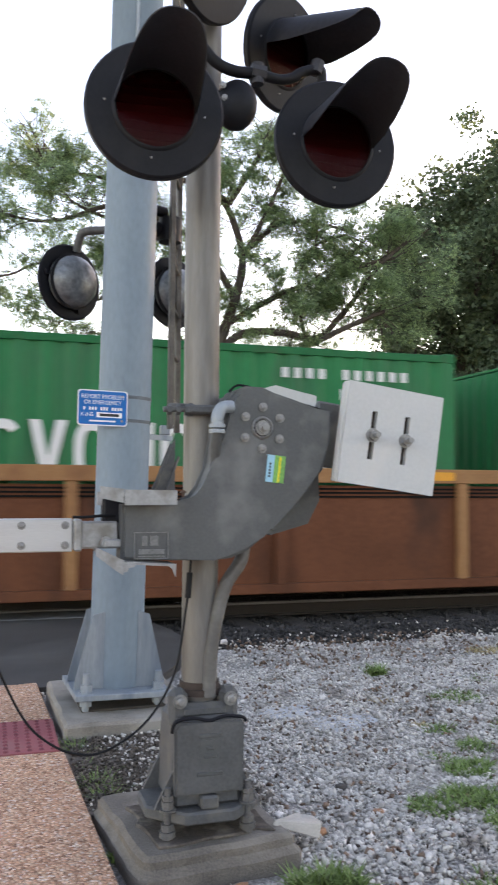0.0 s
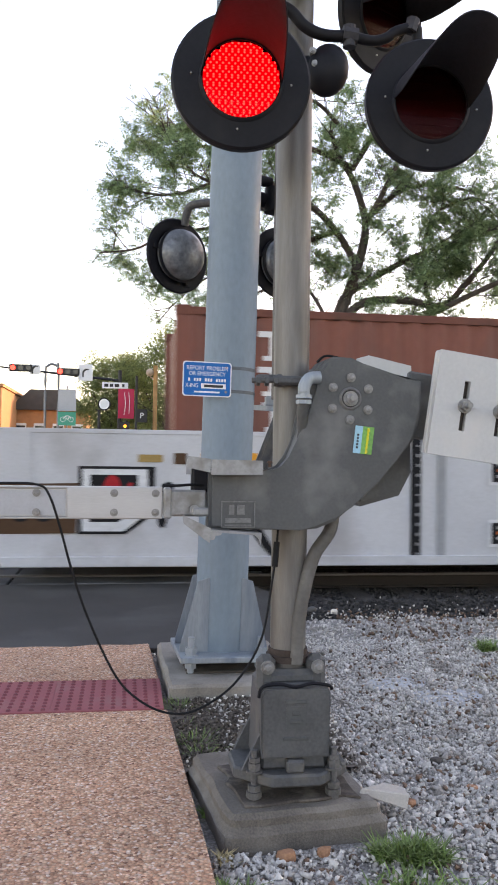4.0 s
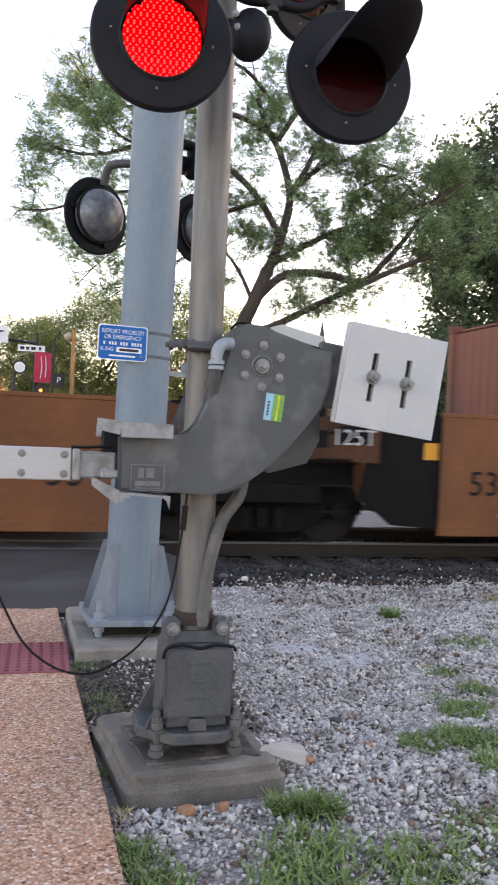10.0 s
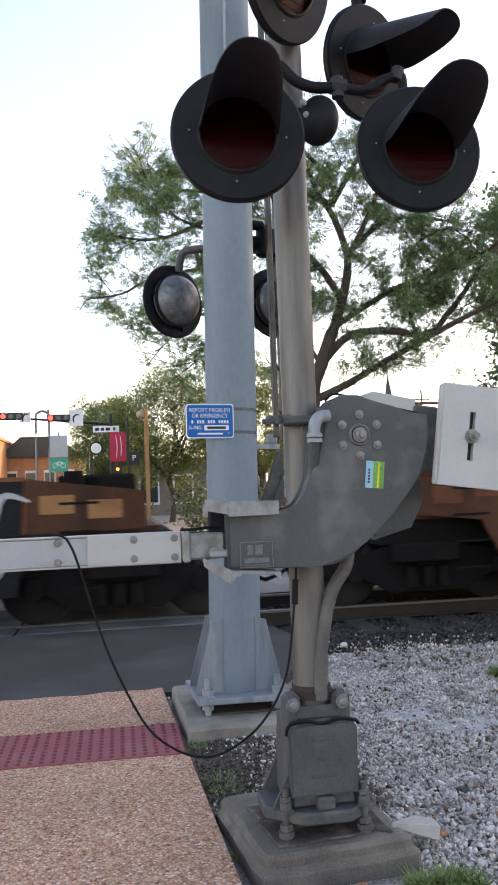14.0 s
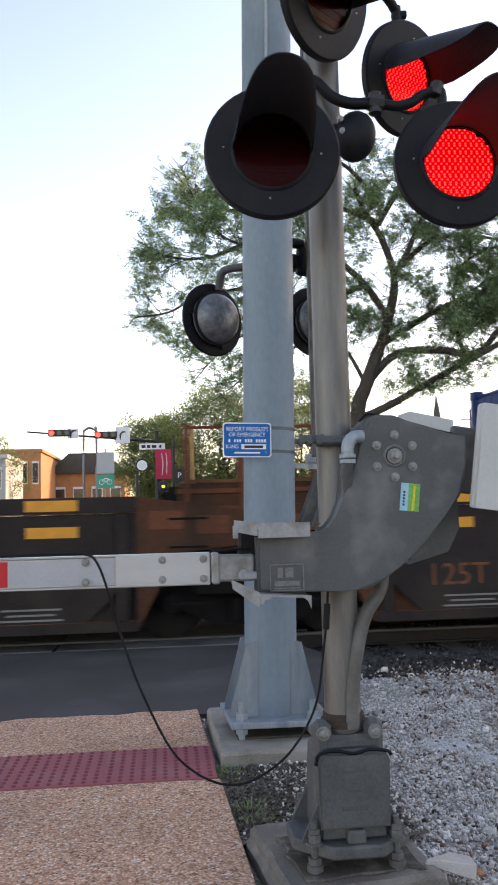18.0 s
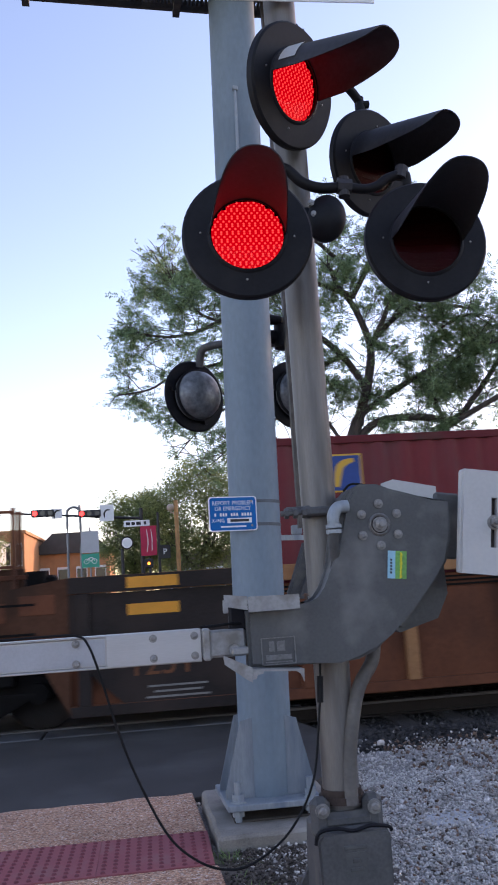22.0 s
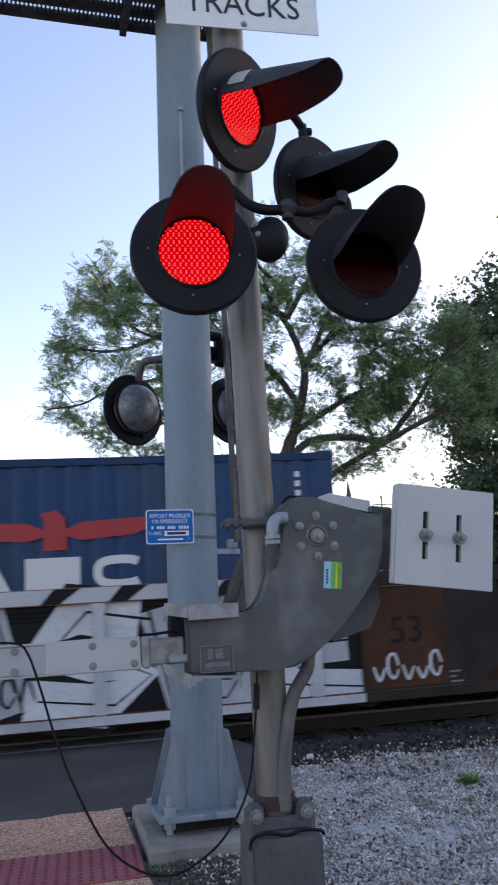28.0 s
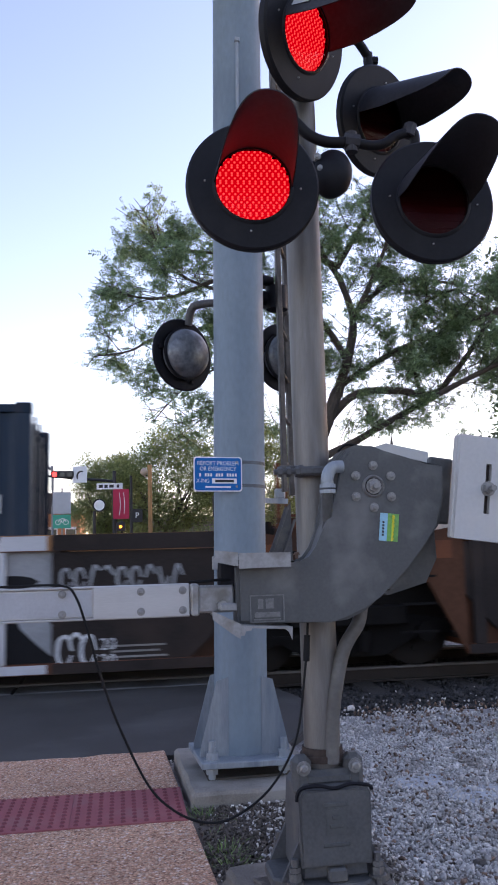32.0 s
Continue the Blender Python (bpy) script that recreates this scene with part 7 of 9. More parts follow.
for i, (ribbed, paint, sill, lt, rt, label) in enumerate(CARS):
    car = tagged(well_car(i, ribbed, paint, sill, lt, rt, {7: (-3.7, 6.35), 8: (1.78, 6.3)}.get(i), 8 if i == 0 else 15), label, "railway car", "well cars of the train")
    rolling.append((car, UNIT[i] + 6.1))
    y = -1.475 if not ribbed else -1.43
    if i == 0:
        bm = B()
        prism(bm, [(3.55, 0.78), (4.25, 0.78), (4.25, 1.12), (3.75, 1.12)], -1.428, -1.424)
        part("black_panel", bm, SPRAY["black"], car)
        for x in (5.52,):
            text_mesh("stencil", "53", 0.48, SPRAY["black"], car, pose(x, -1.425, 0.98))
        tag_lines(car, -1.43, 2.2, 0.9, 0.7, 0.4, 3, "black", 0.02)
    elif i == 1:
        mural(car, y - 0.003, [(-3.4, 0.12, 0.24, 1.6, "black"), (-3.1, 0.10, 0.24, 1.6, "grey"), (-1.2, 0.12, 0.24, 1.6, "black"), (1.16, 0.13, 0.24, 1.6, "black"), (4.22, 0.14, 0.24, 1.6, "black"), (4.54, 0.11, 0.24, 1.0, "black"), (4.81, 0.12, 0.24, 1.0, "grey"), (5.62, 0.13, 0.95, 1.6, "red")],
              [(-2.5, -1.7, 1.12, 1.38), (-2.5, -1.8, 0.42, 0.66), (0.02, 0.32, 1.46, 1.54), (2.30, 2.85, 1.18, 1.40), (2.30, 2.80, 0.44, 0.66)],
              [("grey", 0.26, [(2.14, 1.58), (1.75, 1.45), (1.46, 1.25), (1.37, 0.9), (1.37, 0.28)]), ("black", 0.09, [(2.10, 1.60), (1.72, 1.50), (1.42, 1.28), (1.32, 1.05)]), ("orange", 0.16, [(1.28, 1.60), (1.32, 1.45), (1.36, 1.36)]), ("yellow", 0.08, [(1.50, 1.60), (1.62, 1.56), (1.72, 1.59)]),
               ("black", 0.15, [(-5.73, 0.27), (-5.51, 0.52), (-5.37, 0.80), (-5.25, 1.22)]), ("white", 0.08, [(-5.81, 0.27), (-5.59, 0.54), (-5.46, 0.84)]), ("black", 0.13, [(-5.49, 1.25), (-5.36, 0.92), (-5.23, 0.62), (-5.01, 0.30)]), ("orange", 0.06, [(-5.57, 0.40), (-5.47, 0.52), (-5.39, 0.58)]),
               ("grey", 0.14, [(3.0, 0.95), (3.5, 1.05), (4.1, 1.0)]), ("black", 0.05, [(4.3, 1.56), (4.8, 1.52), (5.4, 1.55)]), ("black", 0.06, [(4.3, 1.08), (4.8, 1.04), (5.4, 1.07)]),
               ("black", 0.20, [(-0.9, 0.35), (-0.6, 0.55), (-0.5, 0.9), (-0.45, 1.3)]), ("orange", 0.10, [(-0.8, 0.30), (-0.6, 0.40), (-0.5, 0.36)])],
              [(0.08, 1.22, 0.09), (0.12, 0.38, 0.08), (1.56, 1.18, 0.07), (3.36, 0.58, 0.07), (3.33, 0.44, 0.06), (4.55, 1.40, 0.10), (4.40, 1.46, 0.06), (-6.17, 1.02, 0.07), (-6.23, 0.66, 0.05), (6.15, 0.74, 0.06), (6.5, 0.72, 0.07)])
        for s_ in (1,):
            for name, m_, pts, dy in (("end_panel", SILL_TAN, [(6.12, 0.98), (8.3, 0.98), (8.3, 1.63), (6.12, 1.63)], 0.002), ("dark_end", SPRAY["black"], [(7.40, 0.21), (7.88, 0.21), (8.04, 0.45), (8.29, 0.76), (8.29, 0.98), (7.90, 0.98), (7.70, 0.66)], 0.003), ("orange_stroke", SPRAY["orange"], [(7.72, 0.36), (7.90, 0.52), (7.95, 0.72), (7.84, 0.58)], 0.008), ("black_tag_field", SPRAY["black"], [(6.14, 1.00), (7.90, 1.00), (7.86, 1.36), (7.60, 1.42), (6.18, 1.40)], 0.003), ("lime_line", SPRAY["lime"], [(6.20, 1.36), (6.7, 1.41), (7.3, 1.38), (7.62, 1.42), (7.62, 1.45), (7.3, 1.41), (6.7, 1.44), (6.18, 1.40)], 0.008), ("dark_smear", SPRAY["black"], [(6.0, 0.70), (6.6, 0.64), (7.2, 0.68), (7.1, 0.78), (6.5, 0.76)], 0.003), ("black_mark", SPRAY["black"], [(6.36, 1.10), (6.44, 1.08), (6.44, 1.28), (6.36, 1.28)], 0.012), ("black_mark", SPRAY["black"], [(6.56, 1.10), (6.70, 1.08), (6.68, 1.16), (6.58, 1.28)], 0.012), ("black_mark", SPRAY["black"], [(6.76, 1.08), (6.84, 1.08), (6.86, 1.28), (6.80, 1.28)], 0.012), ("sprayed_panel", SPRAY["black"], [(5.46, 0.9), (6.06, 0.9), (6.02, 1.62), (5.46, 1.62)], 0.001), ("lime_stroke", SPRAY["lime"], [(6.05, 0.95), (6.13, 0.95), (6.22, 1.40), (6.12, 1.62), (6.03, 1.62)], 0.006), ("pale_tag", SPRAY["white"], [(6.26, 1.04), (7.62, 1.02), (7.60, 1.30), (7.1, 1.35), (6.26, 1.32)], 0.006), ("black_mark", SPRAY["black"], [(7.0, 1.08), (7.06, 1.08), (7.08, 1.27), (7.0, 1.27)], 0.012), ("black_mark", SPRAY["black"], [(7.18, 1.14), (7.34, 1.10), (7.34, 1.16), (7.2, 1.26)], 0.012), ("red_patch", SPRAY["orange"], [(5.74, 1.1), (5.95, 1.15), (5.93, 1.45), (5.78, 1.4)], 0.006)):
                bm = B()
                prism(bm, [(s_ * px, pz) for px, pz in pts], y - dy - 0.006, y - dy - 0.002)
                part(name, bm, m_, car)
        bm = B()
        box(bm, (7.2, y + 0.02, 1.76), (2.15, 0.05, 0.23), None, 0.006)
        part("raised_end_rail", bm, mat("olive brown end rail paint", (0.20, 0.125, 0.04), 0.6, 0, 0.25, 1.5, 40, 0.12, 0.004, (0.11, 0.07, 0.03), 0.5, 1.5, spec=0.15), car, "olive brown raised end rail")
        bm = B()
        prism(bm, [(-9.49, 0.66), (-8.96, 0.62), (-8.46, 0.22), (-7.6, 0.22), (-7.6, 1.60), (-9.41, 1.60)], y - 0.001, y + 0.02)
        part("end_wing", bm, WHITE_CAR, car, "white sprayed side end")
        bm = B()
        box(bm, (-9.67, y, 1.30), (0.30, 0.03, 0.55), None, 0.004)
        part("end_panel", bm, YELLOW_TAPE, car, "ochre end panel")
        for name, colour, pts, dy in (("sprayed_rim", "black", [(-9.47, 0.64), (-7.99, 0.68), (-8.01, 1.24), (-9.43, 1.26)], 0.003), ("sprayed_rim", "white", [(-9.44, 0.67), (-8.11, 0.70), (-8.13, 1.25), (-9.29, 1.25)], 0.006), ("sprayed_plate", "black", [(-9.25, 0.70), (-8.31, 0.72), (-8.29, 1.19), (-9.35, 1.18)], 0.009),
                                      ("sprayed_plate", "brown", [(-7.99, 0.53), (-7.13, 0.54), (-7.11, 1.07), (-8.01, 1.05)], 0.003), ("sprayed_rim", "black", [(-7.11, 0.53), (-6.61, 0.53), (-6.31, 0.75), (-6.31, 1.25), (-7.11, 1.25)], 0.003), ("sprayed_rim", "white", [(-7.07, 0.56), (-6.63, 0.56), (-6.37, 0.76), (-6.39, 1.22), (-7.07, 1.22)], 0.006),
                                      ("sprayed_plate", "black", [(-6.99, 0.66), (-6.69, 0.66), (-6.49, 0.82), (-6.49, 1.16), (-6.99, 1.16)], 0.009), ("sprayed_panel", "gold", [(-6.49, 1.30), (-6.23, 1.30), (-6.23, 1.38), (-6.49, 1.38)], 0.004), ("sprayed_panel", "brown", [(-6.11, 1.28), (-5.97, 1.28), (-5.97, 1.40), (-6.11, 1.40)], 0.004)):
            bm = B()
            prism(bm, pts, y - dy - 0.002, y - dy)
            part(name, bm, SPRAY[colour], car)
        for colour, w_, pts in (("orange", 0.12, [(-9.11, 0.98), (-8.86, 1.02), (-8.61, 0.95), (-8.41, 1.0)]), ("orange", 0.08, [(-9.01, 1.10), (-8.81, 1.08), (-8.51, 1.10)]), ("lime", 0.05, [(-9.11, 0.80), (-8.81, 0.86), (-8.66, 0.78), (-8.41, 0.82)]), ("lime", 0.04, [(-8.91, 0.74), (-8.61, 0.76), (-8.36, 0.75)]), ("red", 0.10, [(-6.91, 0.80), (-6.76, 1.12), (-6.66, 0.90), (-6.56, 1.08)]), ("orange", 0.05, [(-6.93, 1.0), (-6.81, 0.8), (-6.71, 0.75)])):
            bm = B()
            ribbon(bm, pts, w_, w_ * 0.7, y - 0.014, 6)
            part("spray_line", bm, SPRAY[colour], car)
        text_mesh("stencil", "53", 0.46, SPRAY["black"], car, pose(-7.56, y - 0.0075, 0.80), "CENTER")
    elif i == 2:
        spray(car, y, -6.9, 4.8, 0.24, 1.58, 23, ["olive", "brown", "black"], "black", [], 0.8, "brown", 0.5, False, 0.08)
        wild_piece(car, y - 0.014, -6.6, 4.7, 0.20, 1.62, 21, (("spray_halo", ("gold", "olive", "cream"), 0.64), ("spray_outline", ("black",), 0.57), ("spray_rim", ("gold", "cream", "sand"), 0.335), ("spray_fill", ("sand",), 0.30)), 1.18, ("black", "black", "gold"))
        # black strip that paints the shadow along the lower sill
        bm = B()
        box(bm, (-1.0, -1.513, 0.24), (11.4, 0.004, 0.10))
        part("sprayed_sill", bm, SPRAY["black"], car, "black painted lower sill with spray and shade")
        for cx, cz in ((-6.85, 1.28), (-6.7, 1.25)):
            spray_dots(car, y - 0.034, cx, cx + 0.1, cz, cz + 0.1, 1, 24, "black", 0.09)
        tag_lines(car, y - 0.034, -6.6, 0.4, 0.5, 0.25, 25, "white", 0.05)
        tag_lines(car, y - 0.034, -2.3, 0.35, 0.7, 0.5, 26, "white", 0.05)
        tag_lines(car, y - 0.02, 5.0, 0.45, 0.9, 0.9, 22, "white", 0.06)
        text_mesh("stencil", "53", 0.42, SPRAY["black"], car, pose(-7.3, -1.475, 0.80))
        text_mesh("stencil", "53", 0.42, SPRAY["black"], car, pose(7.3, -1.475, 0.80))
    elif i == 3:
        block_piece(car, y, -6.06, 0.34, 1.56, "umer", 1.3, "purple", "pink")
        for name, colour, e_, dy in (("spray_outline", "black", 0.07, 0.013), ("spray_fill", "pink", 0.0, 0.018)):
            bm = B()
            prism(bm, [(-1.05 - e_, 1.40 + e_), (-0.75, 1.34 + e_), (-0.28 + 1.6 * e_, 1.0), (-0.75, 0.80 - e_), (-1.05 - e_, 0.84 - e_)], y - dy - 0.002, y - dy)
            part(name, bm, SPRAY[colour], car)
        for colour, r, dy in (("black", 0.38, 0.020), ("violet", 0.33, 0.023), ("pink", 0.25, 0.026), ("purple", 0.12, 0.029)):
            bm = B()
            cyl(bm, (-1.0, y - dy, 0.66), (-1.0, y - dy - 0.002, 0.66), r, seg=28)
            part("spray_ring", bm, SPRAY[colour], car)
        bm = B()
        prism(bm, [(-6.75, 0.42), (-6.1, 0.42), (-6.1, 1.3), (-6.35, 0.95)], y - 0.012, y - 0.010)
        part("spray_fill", bm, SPRAY["pink"], car)
        tag_lines(car, y - 0.004, 0.7, 0.75, 1.2, 0.7, 32, "white", 0.04)
        bm = B()
        for k in range(4):
            box(bm, (2.30 + 0.27 * k, -1.475, 0.95), (0.19, 0.004, 0.22))
        for k in range(6):
            box(bm, (3.60 + 0.27 * k, -1.475, 0.95), (0.19, 0.004, 0.24))
        tagged(part("painted_writing", bm, HOSE_WHITE, car), "", "", "", "stuff")
        tag_lines(car, y - 0.004, -0.55, 1.36, 1.3, 0.22, 35, "black", 0.06)
        bm = B()
        box(bm, (2.72, -1.470, 0.95), (1.35, 0.004, 0.34))
        box(bm, (4.2, -1.470, 0.95), (1.75, 0.004, 0.34))
        part("black_panel", bm, SPRAY["black"], car)
        bm = B()
        prism(bm, [(3.98, 0.22), (8.2, 0.40), (8.28, 1.60), (3.86, 1.60), (4.05, 1.1), (3.80, 0.75)], y - 0.010, y - 0.008)
        part("painted_field", bm, SPRAY["black"], car)
        g = random.Random(33)
        for k in range(30):
            x, zc, up = 4.12 + 0.27 * (k // 2), 0.62 + 0.58 * (k % 2), g.uniform(-0.30, 0.30)
            bm = B()
            ribbon(bm, [(x - 0.22, zc - 0.22 + up * 0.3), (x, zc - 0.06 - up * 0.4), (x + 0.16, zc + 0.10 + up * 0.5), (x + 0.44, zc + 0.24 - up * 0.2)], g.uniform(0.10, 0.19), g.uniform(0.05, 0.12), y - 0.013 - 0.0001 * k, 5)
            part("spray_band", bm, SPRAY["dull" if k % 5 else "white"], car)
        spray(car, y - 0.03, 4.9, 8.0, 0.6, 1.2, 34, ["green"], "black", [], 2.0, None, 0.12, False, 0.06)
        bm = B()
        prism(bm, [(3.42, 1.16), (3.84, 1.16), (3.92, 1.24), (3.80, 1.40), (3.46, 1.40)], -1.482, -1.478)
        part("green_patch", bm, SPRAY["green"], car)
        text_mesh("stencil", "53", 0.42, SPRAY["black"], car, pose(-6.93, -1.475, 0.80))
    elif i == 4:
        spray(car, y, -4.7, 0.4, 0.3, 1.3, 41, ["chalk", "grey", "dull"], ["chalk", "grey"], ["black"], 1.3, "chalk", 0.22)
        spray(car, y, 0.4, 4.6, 0.3, 1.3, 42, ["chalk", "dull"], "black", ["black"], 1.1, "chalk", 0.14, False, 0.04)
        tag_lines(car, -1.445, 5.0, 0.5, 0.7, 0.6, 43, "gold", 0.05)
    elif i == 5:
        tag_lines(car, -1.445, -2.0, 0.45, 1.6, 0.55, 51, "white", 0.06)
        tag_lines(car, -1.43, 0.5, 0.35, 0.8, 0.35, 52, "grey", 0.03)
        text_mesh("stencil", "53", 0.42, SPRAY["black"], car, pose(7.3, -1.425, 0.85))
    elif i == 6:
        tag_lines(car, -1.43, -7.2, 0.45, 1.3, 0.8, 61, "grey", 0.05)
    elif i == 7:
        tag_lines(car, -1.45, -4.55, 0.30, 0.75, 0.28, 70, "white", 0.05)
        bm = B()
        box(bm, (-1.05, y - 0.002, 0.85), (5.1, 0.002, 1.16))
        part("painted_field", bm, SPRAY["dull"], car)
        bm = B()
        box(bm, (3.95, y - 0.002, 0.85), (4.8, 0.002, 1.16))
        part("painted_field", bm, SPRAY["black"], car)
        for k, (ox, fl) in enumerate(((-2.05, 1), (0.0, 1), (0.62, -1))):
            def at(pts):
                return [(ox + fl * px, pz) for px, pz in pts][::fl]
            for name, colour, dy, pts in (("spray_fan", "red", 0.006, [(-1.25, 0.2), (0.12, 0.2), (-0.1, 0.72), (-1.2, 0.72)]), ("spray_patch", "dull", 0.010, [(-0.62, 0.70), (-0.28, 0.62), (-0.22, 0.55), (-0.52, 0.21), (-0.70, 0.45)]),
                                          ("spray_patch", "dull", 0.010, [(-1.10, 0.22), (-0.80, 0.22), (-0.74, 0.46), (-0.86, 0.60), (-1.04, 0.56)]), ("spray_fan", "red", 0.006, [(-1.12, 0.98), (-0.72, 0.96), (-0.72, 1.22), (-1.02, 1.25)]),
                                          ("spray_fan", "red", 0.006, [(-0.50, 1.04), (-0.2, 0.98), (-0.15, 1.20), (-0.42, 1.26)])):
                bm = B()
                prism(bm, at(pts), y - dy - 0.0005 * k - 0.003, y - dy - 0.0005 * k)
                part(name, bm, SPRAY[colour], car)
            for p, yy in ((((-0.28, 0.74), (-0.05, 0.96), (0.05, 1.15), (0.10, 1.42)), y - 0.016), (((0.10, 1.44), (-0.04, 1.53), (-0.20, 1.59)), -1.5275), (((0.10, 1.44), (0.22, 1.53), (0.42, 1.58)), -1.5280), (((-0.95, 1.24), (-0.80, 1.34), (-0.62, 1.42)), y - 0.016), (((-0.70, 1.44), (-0.64, 1.52), (-0.60, 1.59)), -1.5275)):
                bm = B()
                ribbon(bm, at(p)[::fl], 0.10, 0.09, yy - 0.0002 * k, 5)
                part("spray_stroke", bm, SPRAY["red"], car)
            for px, pz, r in ((-0.46, 0.47, 0.09), (-0.93, 0.40, 0.10), (-0.40, 0.62, 0.035), (-0.56, 0.62, 0.03), (-0.55, 0.84, 0.07), (0.25, 0.85, 0.10), (0.22, 0.42, 0.07)):
                bm = B()
                cyl(bm, (ox + fl * px, y - 0.020 - 0.0005 * k, pz), (ox + fl * px, y - 0.022 - 0.0005 * k, pz), r, seg=16)
                part("spray_dot", bm, SPRAY["green"], car)
        spray_dots(car, -1.532, -3.4, 1.4, 1.48, 1.55, 6, 75, "green", 0.06)
        wild_piece(car, y - 0.008, 1.3, 6.6, 0.20, 1.50, 72, (("spray_outline", ("black",), 0.64), ("spray_fill", ("dull", "dull", "white"), 0.47)), 1.30, ("black",))
        tag_lines(car, y - 0.030, 2.1, 0.42, 0.75, 0.32, 76, "black", 0.03)
        bm = B()
        for xa in (1.9, 2.9, 3.6, 4.7, 5.6):
            prism(bm, [(xa, 1.436), (xa + 0.20, 1.436), (xa + 0.42, 1.594), (xa + 0.14, 1.594)], -1.5285, -1.5250)
        tagged(part("spray_outline", bm, SPRAY["black"], car), "", "", "", "stuff")
        tag_lines(car, -1.489, 6.45, 0.40, 0.85, 0.30, 73, "white", 0.035)
    elif i == 8:
        bm = B()
        box(bm, (-3.05, y - 0.002, 0.84), (5.1, 0.002, 1.14))
        box(bm, (4.15, y - 0.002, 0.84), (4.7, 0.002, 1.14))
        box(bm, (1.23, y - 0.002, 0.53), (1.14, 0.002, 0.52))
        part("painted_field", bm, SPRAY["black"], car)
        wild_piece(car, y - 0.008, -5.5, -0.5, 0.22, 1.46, 81, (("spray_outline", ("black",), 0.52), ("spray_fill", ("white", "grey", "chalk"), 0.38)), 1.15, ("black", "grey"), True)
        wild_piece(car, y - 0.008, 1.85, 4.35, 0.20, 1.50, 82, (("spray_outline", ("black",), 0.60), ("spray_fill", ("white", "grey", "white"), 0.46)), 1.42, ("chalk",), True)
        wild_piece(car, y - 0.008, 5.35, 6.5, 0.20, 1.50, 87, (("spray_outline", ("black",), 0.50), ("spray_fill", ("grey",), 0.38)), 1.1, (), True)
        for name, colour, dy, pts in (("spray_outline", "black", 0.022, [(4.40, 0.24), (5.34, 0.26), (5.40, 1.42), (4.50, 1.48), (4.30, 0.80)]), ("spray_fill", "white", 0.026, [(4.50, 0.32), (5.22, 0.34), (5.30, 1.32), (4.58, 1.40), (4.42, 0.80)]),
                                      ("spray_outline", "black", 0.030, [(4.88, 1.10), (5.32, 1.06), (5.32, 1.18), (5.0, 1.27)]), ("spray_outline", "black", 0.030, [(4.80, 0.72), (5.32, 0.66), (5.32, 0.80), (4.84, 0.86)]),
                                      ("spray_fill", "white", 0.008, [(0.98, 0.32), (1.30, 0.30), (1.22, 0.44), (1.52, 0.66), (1.22, 0.70), (1.02, 0.55)]), ("spray_fill", "grey", 0.008, [(1.42, 0.30), (1.78, 0.30), (1.78, 0.74), (1.66, 0.76)]), ("spray_fill", "yellow", 0.024, [(-1.55, 0.24), (-1.15, 0.24), (-1.42, 0.52)])):
            bm = B()
            prism(bm, pts, y - dy - 0.003, y - dy)
            part(name, bm, SPRAY[colour], car)
        bm = B()
        for xa, xb in ((-5.2, -4.3), (-4.05, -2.9), (-2.7, -1.5), (-1.4, -0.6)):
            prism(bm, [(xa, 1.432), (xb - 0.06, 1.432), (xb, 1.598), (xa + 0.08, 1.598)], -1.5245, -1.5205)
        tagged(part("spray_fill", bm, SPRAY["grey"], car), "", "", "", "stuff")
        bm = B()
        for xa in (1.80, 2.75, 3.55, 4.6, 5.5):
            prism(bm, [(xa, 1.436), (xa + 0.28, 1.436), (xa + 0.34, 1.594), (xa + 0.10, 1.594)], -1.5285, -1.5250)
        tagged(part("spray_outline", bm, SPRAY["black"], car), "", "", "", "stuff")
        spray(car, y, -0.5, 0.9, 0.6, 1.25, 83, ["green"], "black", ["teal"], 0.7, None, 0.2)
        spray(car, y, -7.6, -5.8, 0.5, 1.25, 85, ["green", "white"], "black", ["teal"], 0.7, None, 0.2)
        bm = B()
        box(bm, (-3.1, -1.5125, 0.24), (5.0, 0.004, 0.10))
        part("sprayed_sill", bm, SPRAY["black"], car, "black painted lower sill with spray and shade")
        for colour, r, dy in (("black", 0.46, 0.040), ("green", 0.38, 0.044), ("black", 0.14, 0.048)):
            bm = B()
            vs = [bm.verts.new((-5.38 + r * 1.15 * math.cos(q * 0.349), y - dy, 0.52 + r * 0.72 * math.sin(q * 0.349))) for q in range(18)]
            bm.faces.new(vs)
            part("spray_ring", bm, SPRAY[colour], car)
        for zz in (0.46, 0.30):
            text_mesh("stencil", "20", 0.17, SPRAY["white"], car, pose(6.92, -1.49, zz))
        tag_lines(car, -1.49, 6.42, 0.24, 0.36, 0.34, 86, "white", 0.04)
        tag_lines(car, -1.49, 6.42, 1.02, 1.3, 0.24, 84, "grey", 0.035)
    text_mesh("stencil", "125T", 0.26, HOSE_WHITE, car, pose(-8.62, -1.505, 1.30)) if i in (2, 3) else None
    for k in (0, 1):
        if 2 * i + k < len(BOXES):
            colour, decal, blabel = BOXES[2 * i + k]
            b_ob = tagged(container(colour, decal, 2 * i + k), blabel, "shipping container", "containers on the train")
            rolling.append((b_ob, UNIT[i] + k * (BOX_L + (0.27 if i == 0 else 0.09)) - (0.55 if i == 0 and k == 0 else 0.0) + {8: 0.15, 9: 0.15, 13: -0.16, 14: 0.30, 15: 0.16}.get(2 * i + k, 0.0)))

